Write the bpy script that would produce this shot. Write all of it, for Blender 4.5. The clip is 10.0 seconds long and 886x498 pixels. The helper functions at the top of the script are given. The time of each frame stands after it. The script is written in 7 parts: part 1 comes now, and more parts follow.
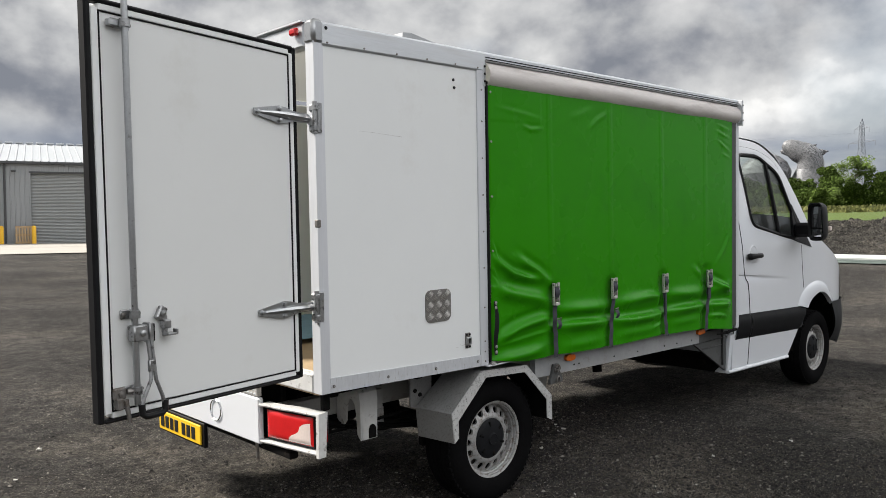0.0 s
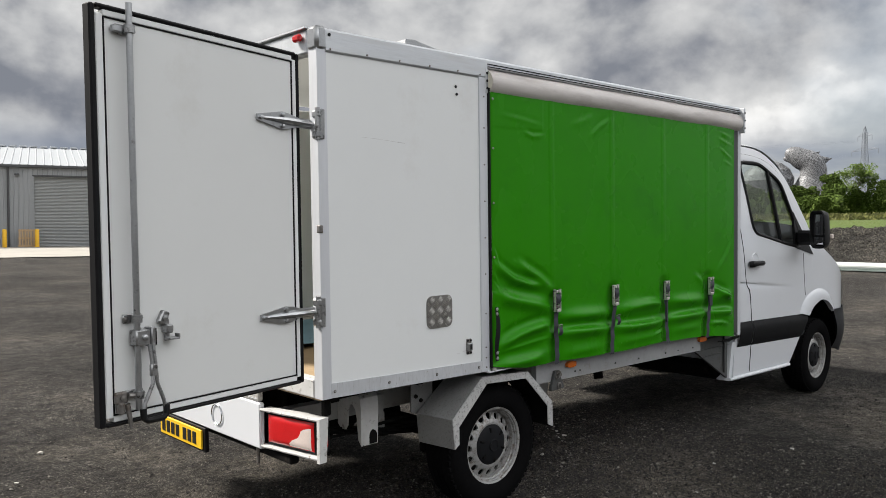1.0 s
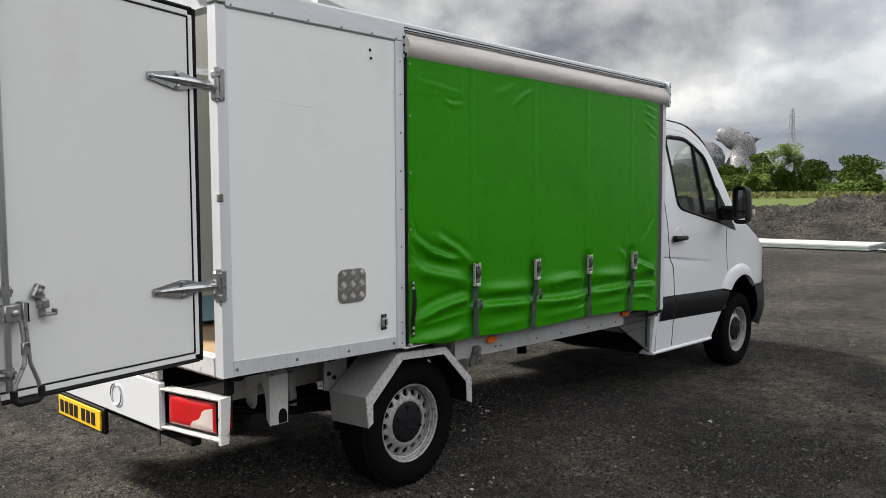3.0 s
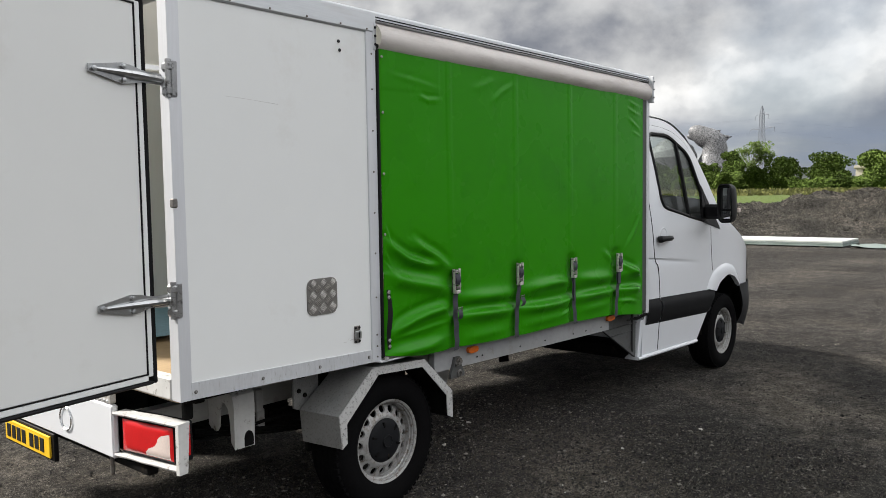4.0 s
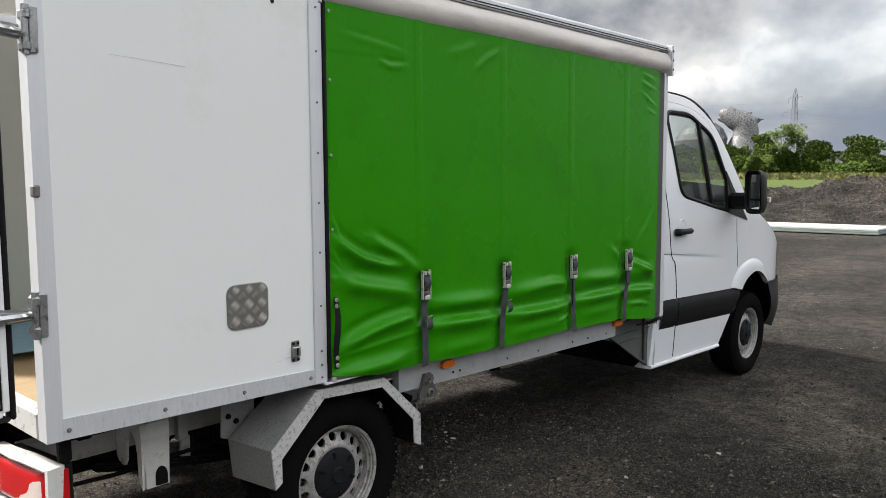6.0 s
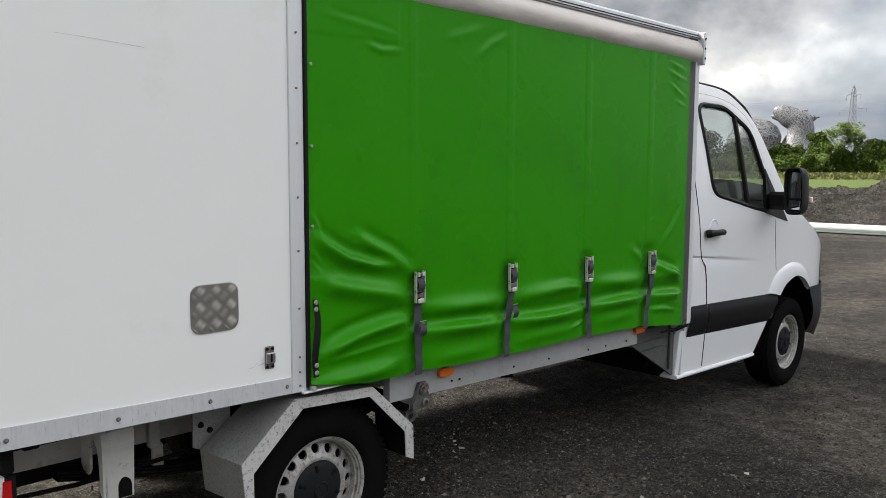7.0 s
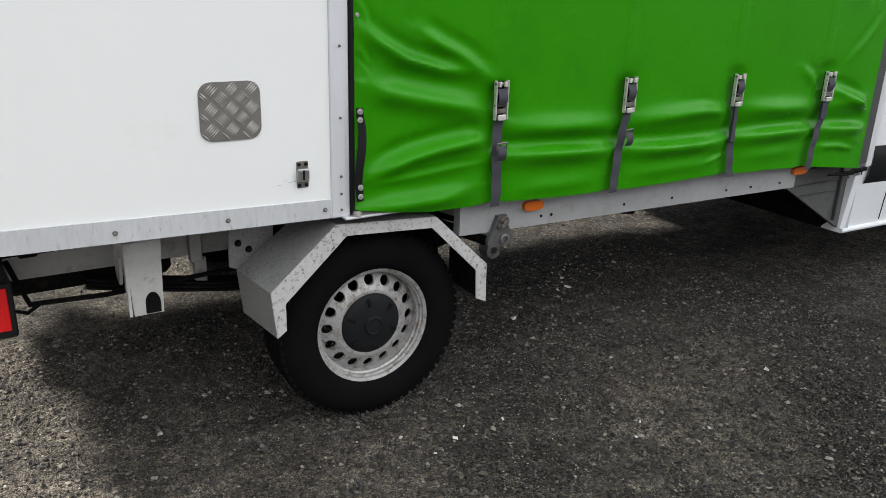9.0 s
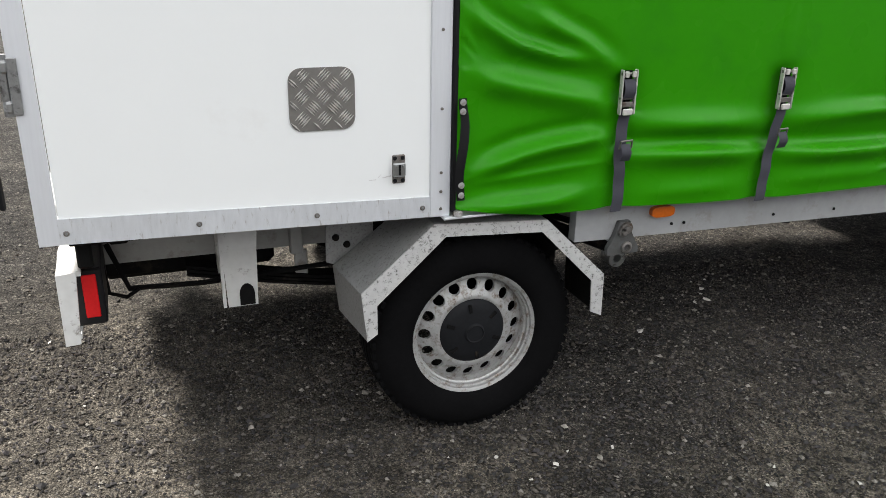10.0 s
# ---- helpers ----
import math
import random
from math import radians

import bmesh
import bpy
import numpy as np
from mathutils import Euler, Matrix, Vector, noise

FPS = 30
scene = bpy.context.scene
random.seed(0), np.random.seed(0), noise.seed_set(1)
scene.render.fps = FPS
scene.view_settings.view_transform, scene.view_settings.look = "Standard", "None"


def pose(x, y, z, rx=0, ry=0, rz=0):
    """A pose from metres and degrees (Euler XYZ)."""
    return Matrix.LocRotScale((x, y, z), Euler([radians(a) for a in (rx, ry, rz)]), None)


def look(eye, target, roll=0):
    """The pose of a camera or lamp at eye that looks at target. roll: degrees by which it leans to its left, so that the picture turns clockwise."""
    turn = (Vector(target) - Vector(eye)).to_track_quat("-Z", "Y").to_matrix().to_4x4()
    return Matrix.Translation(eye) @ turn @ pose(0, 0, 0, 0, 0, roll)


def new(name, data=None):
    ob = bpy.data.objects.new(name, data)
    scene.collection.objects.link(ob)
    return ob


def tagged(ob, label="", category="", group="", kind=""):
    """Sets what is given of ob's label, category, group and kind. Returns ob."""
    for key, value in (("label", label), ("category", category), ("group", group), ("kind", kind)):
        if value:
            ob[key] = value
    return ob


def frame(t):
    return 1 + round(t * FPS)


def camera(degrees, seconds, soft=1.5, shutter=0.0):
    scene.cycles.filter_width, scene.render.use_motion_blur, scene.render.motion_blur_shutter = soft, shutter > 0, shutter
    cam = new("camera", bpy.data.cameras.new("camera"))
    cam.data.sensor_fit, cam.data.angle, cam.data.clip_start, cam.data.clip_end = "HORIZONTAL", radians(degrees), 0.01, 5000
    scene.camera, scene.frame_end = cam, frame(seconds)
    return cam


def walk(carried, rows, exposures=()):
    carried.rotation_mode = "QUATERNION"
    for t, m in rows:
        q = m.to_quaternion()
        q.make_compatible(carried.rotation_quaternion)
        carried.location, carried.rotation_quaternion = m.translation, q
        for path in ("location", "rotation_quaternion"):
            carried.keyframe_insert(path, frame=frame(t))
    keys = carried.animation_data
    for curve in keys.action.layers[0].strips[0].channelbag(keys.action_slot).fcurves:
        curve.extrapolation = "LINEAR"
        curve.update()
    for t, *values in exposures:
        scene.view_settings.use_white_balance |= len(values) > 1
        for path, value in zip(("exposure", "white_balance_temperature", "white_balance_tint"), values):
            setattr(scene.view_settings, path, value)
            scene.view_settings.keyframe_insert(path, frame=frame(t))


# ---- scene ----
cam = camera(58.7, 10.0, soft=0.6)
PATH = [
    (0, (-1.917, -2.833, 1.535), (-0.548, -1.376, 1.464), -0.4),
    (0.5, (-1.919, -2.836, 1.542), (-0.553, -1.376, 1.497), -0.4),
    (1, (-1.921, -2.842, 1.538), (-0.556, -1.381, 1.481), -0.1),
    (1.5, (-1.9, -2.844, 1.529), (-0.515, -1.403, 1.452), 0.0),
    (2, (-1.853, -2.854, 1.525), (-0.429, -1.453, 1.428), 0.1),
    (2.5, (-1.788, -2.873, 1.515), (-0.344, -1.495, 1.4), 0.5),
    (4, (-1.537, -2.636, 1.524), (-0.025, -1.332, 1.407), -0.3),
    (4.5, (-1.341, -2.606, 1.53), (0.151, -1.281, 1.394), 0.4),
    (5, (-1.146, -2.573, 1.542), (0.321, -1.223, 1.382), 0.7),
    (5.5, (-1.014, -2.478, 1.538), (0.449, -1.124, 1.38), 0.3),
    (5.7, (-0.95, -2.418, 1.555), (0.518, -1.07, 1.39), 0.3),
    (6.8, (-0.607, -2.358, 1.559), (0.823, -0.969, 1.387), 0.9),
    (7, (-0.53, -2.351, 1.552), (0.856, -0.92, 1.375), 0.9),
    (7.5, (-0.382, -2.337, 1.531), (0.981, -0.899, 1.258), 0.4),
    (8, (-0.232, -2.259, 1.515), (1.078, -0.807, 1.096), 1.4),
    (8.5, (-0.103, -2.183, 1.49), (1.076, -0.665, 0.939), 1.1),
    (9, (0.085, -2.131, 1.485), (1.085, -0.525, 0.835), 2.5),
    (9.5, (0.223, -2.082, 1.495), (1.049, -0.395, 0.809), 3.1),
    (10, (0.317, -1.99, 1.47), (0.966, -0.232, 0.772), 1.8),
]
walk(cam, [(t, look(eye, target, roll)) for t, eye, target, roll in PATH],
     exposures=[(0.0, 0.78), (1.5, 0.68), (4.0, 0.80), (5.7, 0.90), (7.5, 0.98), (8.5, 1.30), (10.0, 1.38)])

# ---- sky and sun: bright broken overcast, sun high behind the van ----
SUN_AZ, SUN_EL = radians(123), radians(43)          # azimuth counted from +x towards +y
world = bpy.data.worlds.new("world")
scene.world = world
world.use_nodes = True


def build_sky():
    nt = world.node_tree
    nt.nodes.clear()
    N, L = nt.nodes.new, nt.links.new
    out, bg = N("ShaderNodeOutputWorld"), N("ShaderNodeBackground")
    sky = N("ShaderNodeTexSky")
    sky.sky_type, sky.sun_disc = "NISHITA", False
    sky.sun_elevation, sky.sun_rotation = SUN_EL, radians(90) - SUN_AZ
    sky.dust_density = 2.0
    tc, sep = N("ShaderNodeTexCoord"), N("ShaderNodeSeparateXYZ")
    L(tc.outputs["Generated"], sep.inputs[0])

    def fbm(scale, detail, rough, dist, shift=(0, 0, 0), tall=1.35):
        mp, n = N("ShaderNodeMapping"), N("ShaderNodeTexNoise")
        mp.inputs["Scale"].default_value = (1, 1, tall)
        mp.inputs["Location"].default_value = shift
        L(tc.outputs["Generated"], mp.inputs[0])
        n.inputs["Scale"].default_value, n.inputs["Detail"].default_value = scale, detail
        n.inputs["Roughness"].default_value, n.inputs["Distortion"].default_value = rough, dist
        L(mp.outputs[0], n.inputs["Vector"])
        return n

    def calc(op, a, b):
        n = N("ShaderNodeMath"); n.operation = op
        for s, v in zip(n.inputs, (a, b)):
            if isinstance(v, (int, float)):
                s.default_value = v
            else:
                L(v, s)
        return n.outputs[0]

    def ramp(src, stops):
        r = N("ShaderNodeValToRGB")
        while len(r.color_ramp.elements) > 1:
            r.color_ramp.elements.remove(r.color_ramp.elements[-1])
        for i, (p, c) in enumerate(stops):
            e = r.color_ramp.elements[0] if i == 0 else r.color_ramp.elements.new(p)
            e.position, e.color = p, (*c, 1)
        L(src, r.inputs[0])
        return r

    def step(src, lo, hi, a=0.0, b=1.0):
        n = N("ShaderNodeMapRange"); n.interpolation_type = "SMOOTHSTEP"
        for s, v in zip(n.inputs[1:5], (lo, hi, a, b)):
            s.default_value = v
        L(src, n.inputs[0])
        return n.outputs[0]

    # heaped clouds: one density, seen again a little way towards the light to shade their lower sides
    here = (5.4, 2.3, 8.6)
    d0 = fbm(3.3, 10, 0.54, 0.1, here).outputs["Fac"]
    d1 = fbm(3.3, 5, 0.50, 0.1, (here[0] - 0.012, here[1] + 0.024, here[2] + 0.06)).outputs["Fac"]
    bank = fbm(1.5, 3, 0.5, 0.0, (4.6, 0.2, 7.4)).outputs["Fac"]
    vor, vm = N("ShaderNodeTexVoronoi"), N("ShaderNodeMapping")
    vor.feature = "SMOOTH_F1"
    vor.inputs["Scale"].default_value, vor.inputs["Smoothness"].default_value, vor.inputs["Detail"].default_value = 5.2, 0.45, 3.0
    vm.inputs["Scale"].default_value = (1, 1, 1.7)
    L(tc.outputs["Generated"], vm.inputs[0]); L(vm.outputs[0], vor.inputs["Vector"])
    heap_ = calc("MULTIPLY", calc("SUBTRACT", 0.55, vor.outputs["Distance"]), 0.20)
    relief = calc("MULTIPLY", calc("SUBTRACT", d1, d0), -0.9)
    body = calc("ADD", calc("ADD", calc("MULTIPLY", d0, 0.62), calc("MULTIPLY", bank, 0.38)), calc("ADD", relief, heap_))
    tone = ramp(body, [(0.23, (0.205, 0.220, 0.255)), (0.29, (0.290, 0.302, 0.330)), (0.345, (0.395, 0.403, 0.420)), (0.395, (0.49, 0.496, 0.506)),
                       (0.455, (0.58, 0.583, 0.586)), (0.515, (0.70, 0.70, 0.695)), (0.555, (0.84, 0.835, 0.82)), (0.62, (0.98, 0.97, 0.95))])
    cover = ramp(fbm(1.9, 6, 0.5, 0.0, (9, 1, 4)).outputs["Fac"], [(0.60, (1, 1, 1)), (0.70, (0.6, 0.6, 0.6))])
    skyb = N("ShaderNodeVectorMath"); skyb.operation = "SCALE"; skyb.inputs["Scale"].default_value = 0.10
    L(sky.outputs[0], skyb.inputs[0])
    mix0 = N("ShaderNodeMix"); mix0.data_type = "RGBA"
    L(cover.outputs[0], mix0.inputs[0]); L(skyb.outputs[0], mix0.inputs[6]); L(tone.outputs[0], mix0.inputs[7])
    # a far slate bank of cloud low over the horizon
    low = calc("MULTIPLY", step(sep.outputs["Z"], 0.020, 0.055), step(sep.outputs["Z"], 0.070, 0.135, 1.0, 0.0))
    low = calc("MULTIPLY", low, step(fbm(3.0, 6, 0.5, 0.2, (2, 5, 8), 7.0).outputs["Fac"], 0.36, 0.58, 0.25, 0.85))
    mix = N("ShaderNodeMix"); mix.data_type = "RGBA"
    L(low, mix.inputs[0]); L(mix0.outputs[2], mix.inputs[6]); mix.inputs[7].default_value = (0.215, 0.255, 0.33, 1)
    # clouds away from the sun are lit from the front, those towards it show their shaded side
    dot = N("ShaderNodeVectorMath"); dot.operation = "DOT_PRODUCT"
    dot.inputs[1].default_value = (0.20, -0.69, 0.69)
    L(tc.outputs["Generated"], dot.inputs[0])
    lit = N("ShaderNodeMapRange"); lit.interpolation_type = "SMOOTHSTEP"
    lit.inputs[1].default_value, lit.inputs[2].default_value = 0.40, 0.92
    lit.inputs[3].default_value, lit.inputs[4].default_value = 1.0, FRONTLIT
    L(dot.outputs["Value"], lit.inputs[0])
    # overhead, out of view, the sky is darkened to hold ground light down
    zen = N("ShaderNodeMapRange"); zen.interpolation_type = "SMOOTHSTEP"
    zen.inputs[1].default_value, zen.inputs[2].default_value = 0.72, 0.96
    zen.inputs[3].default_value, zen.inputs[4].default_value = 1.0, OVERHEAD
    L(sep.outputs["Z"], zen.inputs[0])
    # lowest part of that unseen sky dimmed to deepen shade under the van
    high = calc("MULTIPLY_ADD", calc("SUBTRACT", lit.outputs[0], 1.0), step(sep.outputs["Z"], 0.10, 0.50, -0.30, 1.0))
    high.node.inputs[2].default_value = 1.0
    lz = N("ShaderNodeMath"); lz.operation = "MULTIPLY"
    L(high, lz.inputs[0]); L(zen.outputs[0], lz.inputs[1])
    sc = N("ShaderNodeVectorMath"); sc.operation = "SCALE"
    L(mix.outputs[2], sc.inputs[0]); L(lz.outputs[0], sc.inputs["Scale"])
    L(sc.outputs[0], bg.inputs[0])
    bg.inputs[1].default_value = SKY
    L(bg.outputs[0], out.inputs[0])


SKY, FRONTLIT, OVERHEAD = 0.67, 3.65, 0.38
build_sky()
sun_data = bpy.data.lights.new("sun", "SUN")
sun_data.energy, sun_data.angle, sun_data.color = 5.0, radians(9), (1.0, 0.95, 0.88)
sun = new("sun", sun_data)
sun_dir = Vector((math.cos(SUN_AZ) * math.cos(SUN_EL), math.sin(SUN_AZ) * math.cos(SUN_EL), math.sin(SUN_EL)))
sun.matrix_basis = look(sun_dir * 60, (0, 0, 0))


# ---- materials ----
def mat(name, color, rough=0.5, metal=0.0, var=0.12, scale=6.0, fine=60.0, bump=0.0, bump_scale=None, dirt=None, dirt_amount=0.0,
        dirt_scale=3.0, spec=0.5, stretch=(1, 1, 1), transmission=0.0, rough_var=0.08, isle=0.0, coat=0.0):
    """A surface with variation at two scales, optional dirt with a shape of its own, and fine relief."""
    m = bpy.data.materials.new(name)
    m.use_nodes = True
    nt = m.node_tree
    N, L = nt.nodes.new, nt.links.new
    b = nt.nodes["Principled BSDF"]
    tc, mp = N("ShaderNodeTexCoord"), N("ShaderNodeMapping")
    mp.inputs["Scale"].default_value = stretch
    L(tc.outputs["Object"], mp.inputs[0])

    def noise_tex(sc, detail=4, rg=0.6):
        n = N("ShaderNodeTexNoise")
        n.inputs["Scale"].default_value, n.inputs["Detail"].default_value, n.inputs["Roughness"].default_value = sc, detail, rg
        L(mp.outputs[0], n.inputs["Vector"])
        return n

    a, f = noise_tex(scale), noise_tex(fine, 3)
    sm = N("ShaderNodeMath"); sm.operation = "ADD"
    L(a.outputs["Fac"], sm.inputs[0]); L(f.outputs["Fac"], sm.inputs[1])
    mr = N("ShaderNodeMapRange")
    mr.inputs[1].default_value, mr.inputs[2].default_value = 0.6, 1.4
    mr.inputs[3].default_value, mr.inputs[4].default_value = 1 - var, 1 + var
    L(sm.outputs[0], mr.inputs[0])
    col = N("ShaderNodeVectorMath"); col.operation = "SCALE"
    col.inputs[0].default_value = color
    L(mr.outputs[0], col.inputs["Scale"])
    last = col.outputs[0]
    if isle:
        g = N("ShaderNodeNewGeometry")
        oi = N("ShaderNodeMapRange")
        oi.inputs[3].default_value, oi.inputs[4].default_value = 1 - isle, 1 + isle
        L(g.outputs["Random Per Island"], oi.inputs[0])
        s2 = N("ShaderNodeVectorMath"); s2.operation = "SCALE"
        L(last, s2.inputs[0]); L(oi.outputs[0], s2.inputs["Scale"])
        last = s2.outputs[0]
    if dirt:
        d = noise_tex(dirt_scale, 8, 0.68)
        dr = N("ShaderNodeMapRange")
        dr.inputs[1].default_value, dr.inputs[2].default_value = 0.62 - 0.25 * dirt_amount, 0.72 - 0.1 * dirt_amount
        L(d.outputs["Fac"], dr.inputs[0])
        mx = N("ShaderNodeMix"); mx.data_type = "RGBA"
        L(dr.outputs[0], mx.inputs[0]); L(last, mx.inputs[6]); mx.inputs[7].default_value = (*dirt, 1)
        last = mx.outputs[2]
    L(last, b.inputs["Base Color"])
    rr = N("ShaderNodeMapRange")
    rr.inputs[3].default_value, rr.inputs[4].default_value = max(0.02, rough - rough_var), min(1, rough + rough_var)
    L(a.outputs["Fac"], rr.inputs[0]); L(rr.outputs[0], b.inputs["Roughness"])
    b.inputs["Metallic"].default_value, b.inputs["Specular IOR Level"].default_value = metal, spec
    b.inputs["Transmission Weight"].default_value = transmission
    b.inputs["Coat Weight"].default_value = coat
    if bump:
        bn = noise_tex(bump_scale or fine, 5, 0.65)
        bp = N("ShaderNodeBump")
        bp.inputs["Strength"].default_value, bp.inputs["Distance"].default_value = 1.0, bump
        L(bn.outputs["Fac"], bp.inputs["Height"]); L(bp.outputs[0], b.inputs["Normal"])
    return m


def ground_mat(name, c_dark, c_mid, c_light, stone=58.0, depth=0.014, patch=0.35):
    """Loose crushed stone: pebbles told apart by Voronoi cells, with dusty and damp patches."""
    m = bpy.data.materials.new(name)
    m.use_nodes = True
    nt = m.node_tree
    N, L = nt.nodes.new, nt.links.new
    b = nt.nodes["Principled BSDF"]
    tc = N("ShaderNodeTexCoord")

    def noise_tex(sc, detail, rg=0.6):
        n = N("ShaderNodeTexNoise")
        n.inputs["Scale"].default_value, n.inputs["Detail"].default_value, n.inputs["Roughness"].default_value = sc, detail, rg
        L(tc.outputs["Object"], n.inputs["Vector"])
        return n

    v1, v2 = N("ShaderNodeTexVoronoi"), N("ShaderNodeTexVoronoi")
    v1.inputs["Scale"].default_value, v2.inputs["Scale"].default_value = stone, stone * 2.6
    for v in (v1, v2):
        L(tc.outputs["Object"], v.inputs["Vector"])
    pn, mid, fine = noise_tex(patch, 6, 0.62), noise_tex(2.1, 8, 0.70), noise_tex(130, 2)
    r = N("ShaderNodeValToRGB")
    e = r.color_ramp.elements
    e[0].position, e[0].color = 0.40, (*c_dark, 1)
    e[1].position, e[1].color = 0.62, (*c_light, 1)
    k = e.new(0.5); k.color = (*c_mid, 1)
    ad = N("ShaderNodeMix"); ad.inputs[0].default_value = 0.45
    L(pn.outputs["Fac"], ad.inputs[2]); L(mid.outputs["Fac"], ad.inputs[3]); L(ad.outputs[0], r.inputs[0])
    hs = N("ShaderNodeSeparateColor")
    L(v1.outputs["Color"], hs.inputs[0])
    sr = N("ShaderNodeValToRGB")
    se = sr.color_ramp.elements
    se[0].position, se[0].color = 0.0, (0.38, 0.38, 0.38, 1)
    se[1].position, se[1].color = 1.0, (2.6, 2.52, 2.38, 1)
    k = se.new(0.75); k.color = (1.05, 1.04, 1.0, 1)
    L(hs.outputs[0], sr.inputs[0])
    mu = N("ShaderNodeVectorMath"); mu.operation = "MULTIPLY"
    L(r.outputs[0], mu.inputs[0]); L(sr.outputs[0], mu.inputs[1])
    # clumps of finer and coarser stone
    cl, cr = noise_tex(11.0, 7, 0.78), N("ShaderNodeMapRange")
    cr.inputs[1].default_value, cr.inputs[2].default_value = 0.36, 0.66
    cr.inputs[3].default_value, cr.inputs[4].default_value = 0.45, 1.62
    L(cl.outputs["Fac"], cr.inputs[0])
    cs = N("ShaderNodeVectorMath"); cs.operation = "SCALE"
    L(mu.outputs[0], cs.inputs[0]); L(cr.outputs[0], cs.inputs["Scale"])
    mu = cs
    # shade in the gaps between stones, painted into the colour
    gap_shade = N("ShaderNodeMapRange")
    gap_shade.inputs[1].default_value, gap_shade.inputs[2].default_value = 0.25, 0.75
    gap_shade.inputs[3].default_value, gap_shade.inputs[4].default_value = 1.25, 0.35
    L(v1.outputs["Distance"], gap_shade.inputs[0])
    g2 = N("ShaderNodeVectorMath"); g2.operation = "SCALE"
    L(mu.outputs[0], g2.inputs[0]); L(gap_shade.outputs[0], g2.inputs["Scale"])
    last = g2.outputs[0]
    L(last, b.inputs["Base Color"])
    b.inputs["Roughness"].default_value, b.inputs["Specular IOR Level"].default_value = 0.9, 0.12
    h = N("ShaderNodeMath"); h.operation = "MULTIPLY_ADD"
    h.inputs[1].default_value = -1.0
    L(v1.outputs["Distance"], h.inputs[0]); L(fine.outputs["Fac"], h.inputs[2])
    h2 = N("ShaderNodeMath"); h2.operation = "SUBTRACT"
    L(h.outputs[0], h2.inputs[0]); L(v2.outputs["Distance"], h2.inputs[1])
    bp = N("ShaderNodeBump")
    bp.inputs["Strength"].default_value, bp.inputs["Distance"].default_value = 1.0, depth
    L(h2.outputs[0], bp.inputs["Height"]); L(bp.outputs[0], b.inputs["Normal"])
    return m


def yard_mat():
    """Compacted yard: small crushed stone told apart by cells, with patches of bare tan fines and a dusty area behind
    the van, paler to stand for sunlight.
    """
    m = bpy.data.materials.new("crushed_stone_yard")
    m.use_nodes = True
    nt = m.node_tree
    N, L = nt.nodes.new, nt.links.new
    b = nt.nodes["Principled BSDF"]
    tc = N("ShaderNodeTexCoord")

    def noise_tex(sc, detail, rg=0.6):
        n = N("ShaderNodeTexNoise")
        n.inputs["Scale"].default_value, n.inputs["Detail"].default_value, n.inputs["Roughness"].default_value = sc, detail, rg
        L(tc.outputs["Object"], n.inputs["Vector"])
        return n.outputs["Fac"]

    def span(src, lo, hi, a, c):
        n = N("ShaderNodeMapRange"); n.interpolation_type = "SMOOTHSTEP"
        for sock, v in zip(n.inputs[1:5], (lo, hi, a, c)):
            sock.default_value = v
        L(src, n.inputs[0])
        return n.outputs[0]

    def calc(op, a, c, d=None):
        n = N("ShaderNodeMath"); n.operation = op
        for sock, v in zip(n.inputs, (a, c, d)):
            if isinstance(v, (int, float)):
                sock.default_value = v
            elif v is not None:
                L(v, sock)
        return n.outputs[0]

    def blend(f, a, c):
        n = N("ShaderNodeMix"); n.data_type = "RGBA"
        for sock, v in ((n.inputs[0], f), (n.inputs[6], a), (n.inputs[7], c)):
            if isinstance(v, tuple):
                sock.default_value = (*v, 1)
            elif isinstance(v, float):
                sock.default_value = v
            else:
                L(v, sock)
        return n.outputs[2]

    small, big = N("ShaderNodeTexVoronoi"), N("ShaderNodeTexVoronoi")
    small.inputs["Scale"].default_value, big.inputs["Scale"].default_value = 165.0, 74.0
    warp = N("ShaderNodeTexNoise"); warp.inputs["Scale"].default_value = 60.0
    L(tc.outputs["Object"], warp.inputs["Vector"])
    bent = N("ShaderNodeVectorMath"); bent.operation = "MULTIPLY_ADD"
    bent.inputs[1].default_value = (0.012, 0.012, 0.012)
    L(warp.outputs["Color"], bent.inputs[0]); L(tc.outputs["Object"], bent.inputs[2])
    L(bent.outputs[0], small.inputs["Vector"]); L(bent.outputs[0], big.inputs["Vector"])
    tone, tone2 = N("ShaderNodeSeparateColor"), N("ShaderNodeSeparateColor")
    L(small.outputs["Color"], tone.inputs[0]); L(big.outputs["Color"], tone2.inputs[0])
    ramp = N("ShaderNodeValToRGB")
    e = ramp.color_ramp.elements
    e[0].position, e[0].color = 0.0, (0.016, 0.0155, 0.0145, 1)
    e[1].position, e[1].color = 1.0, (0.210, 0.195, 0.170, 1)
    for p, c in ((0.35, (0.038, 0.036, 0.034)), (0.62, (0.062, 0.058, 0.053)), (0.88, (0.108, 0.100, 0.088))):
        k = e.new(p); k.color = (*c, 1)
    L(tone.outputs[0], ramp.inputs[0])
    # a few larger stones, some of them warm or purplish
    large = calc("MULTIPLY", span(tone2.outputs[0], 0.74, 0.78, 0.0, 1.0), span(big.outputs["Distance"], 0.30, 0.42, 1.0, 0.0))
    tint = blend(span(tone2.outputs[1], 0.3, 0.7, 0.0, 1.0), (0.060, 0.056, 0.060), (0.088, 0.076, 0.062))
    stone = blend(large, ramp.outputs[0], tint)
    # bare fines: scattered patches; behind the van's tail they also paint in sunlight
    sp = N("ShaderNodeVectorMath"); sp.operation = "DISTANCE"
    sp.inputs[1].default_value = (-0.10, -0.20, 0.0)
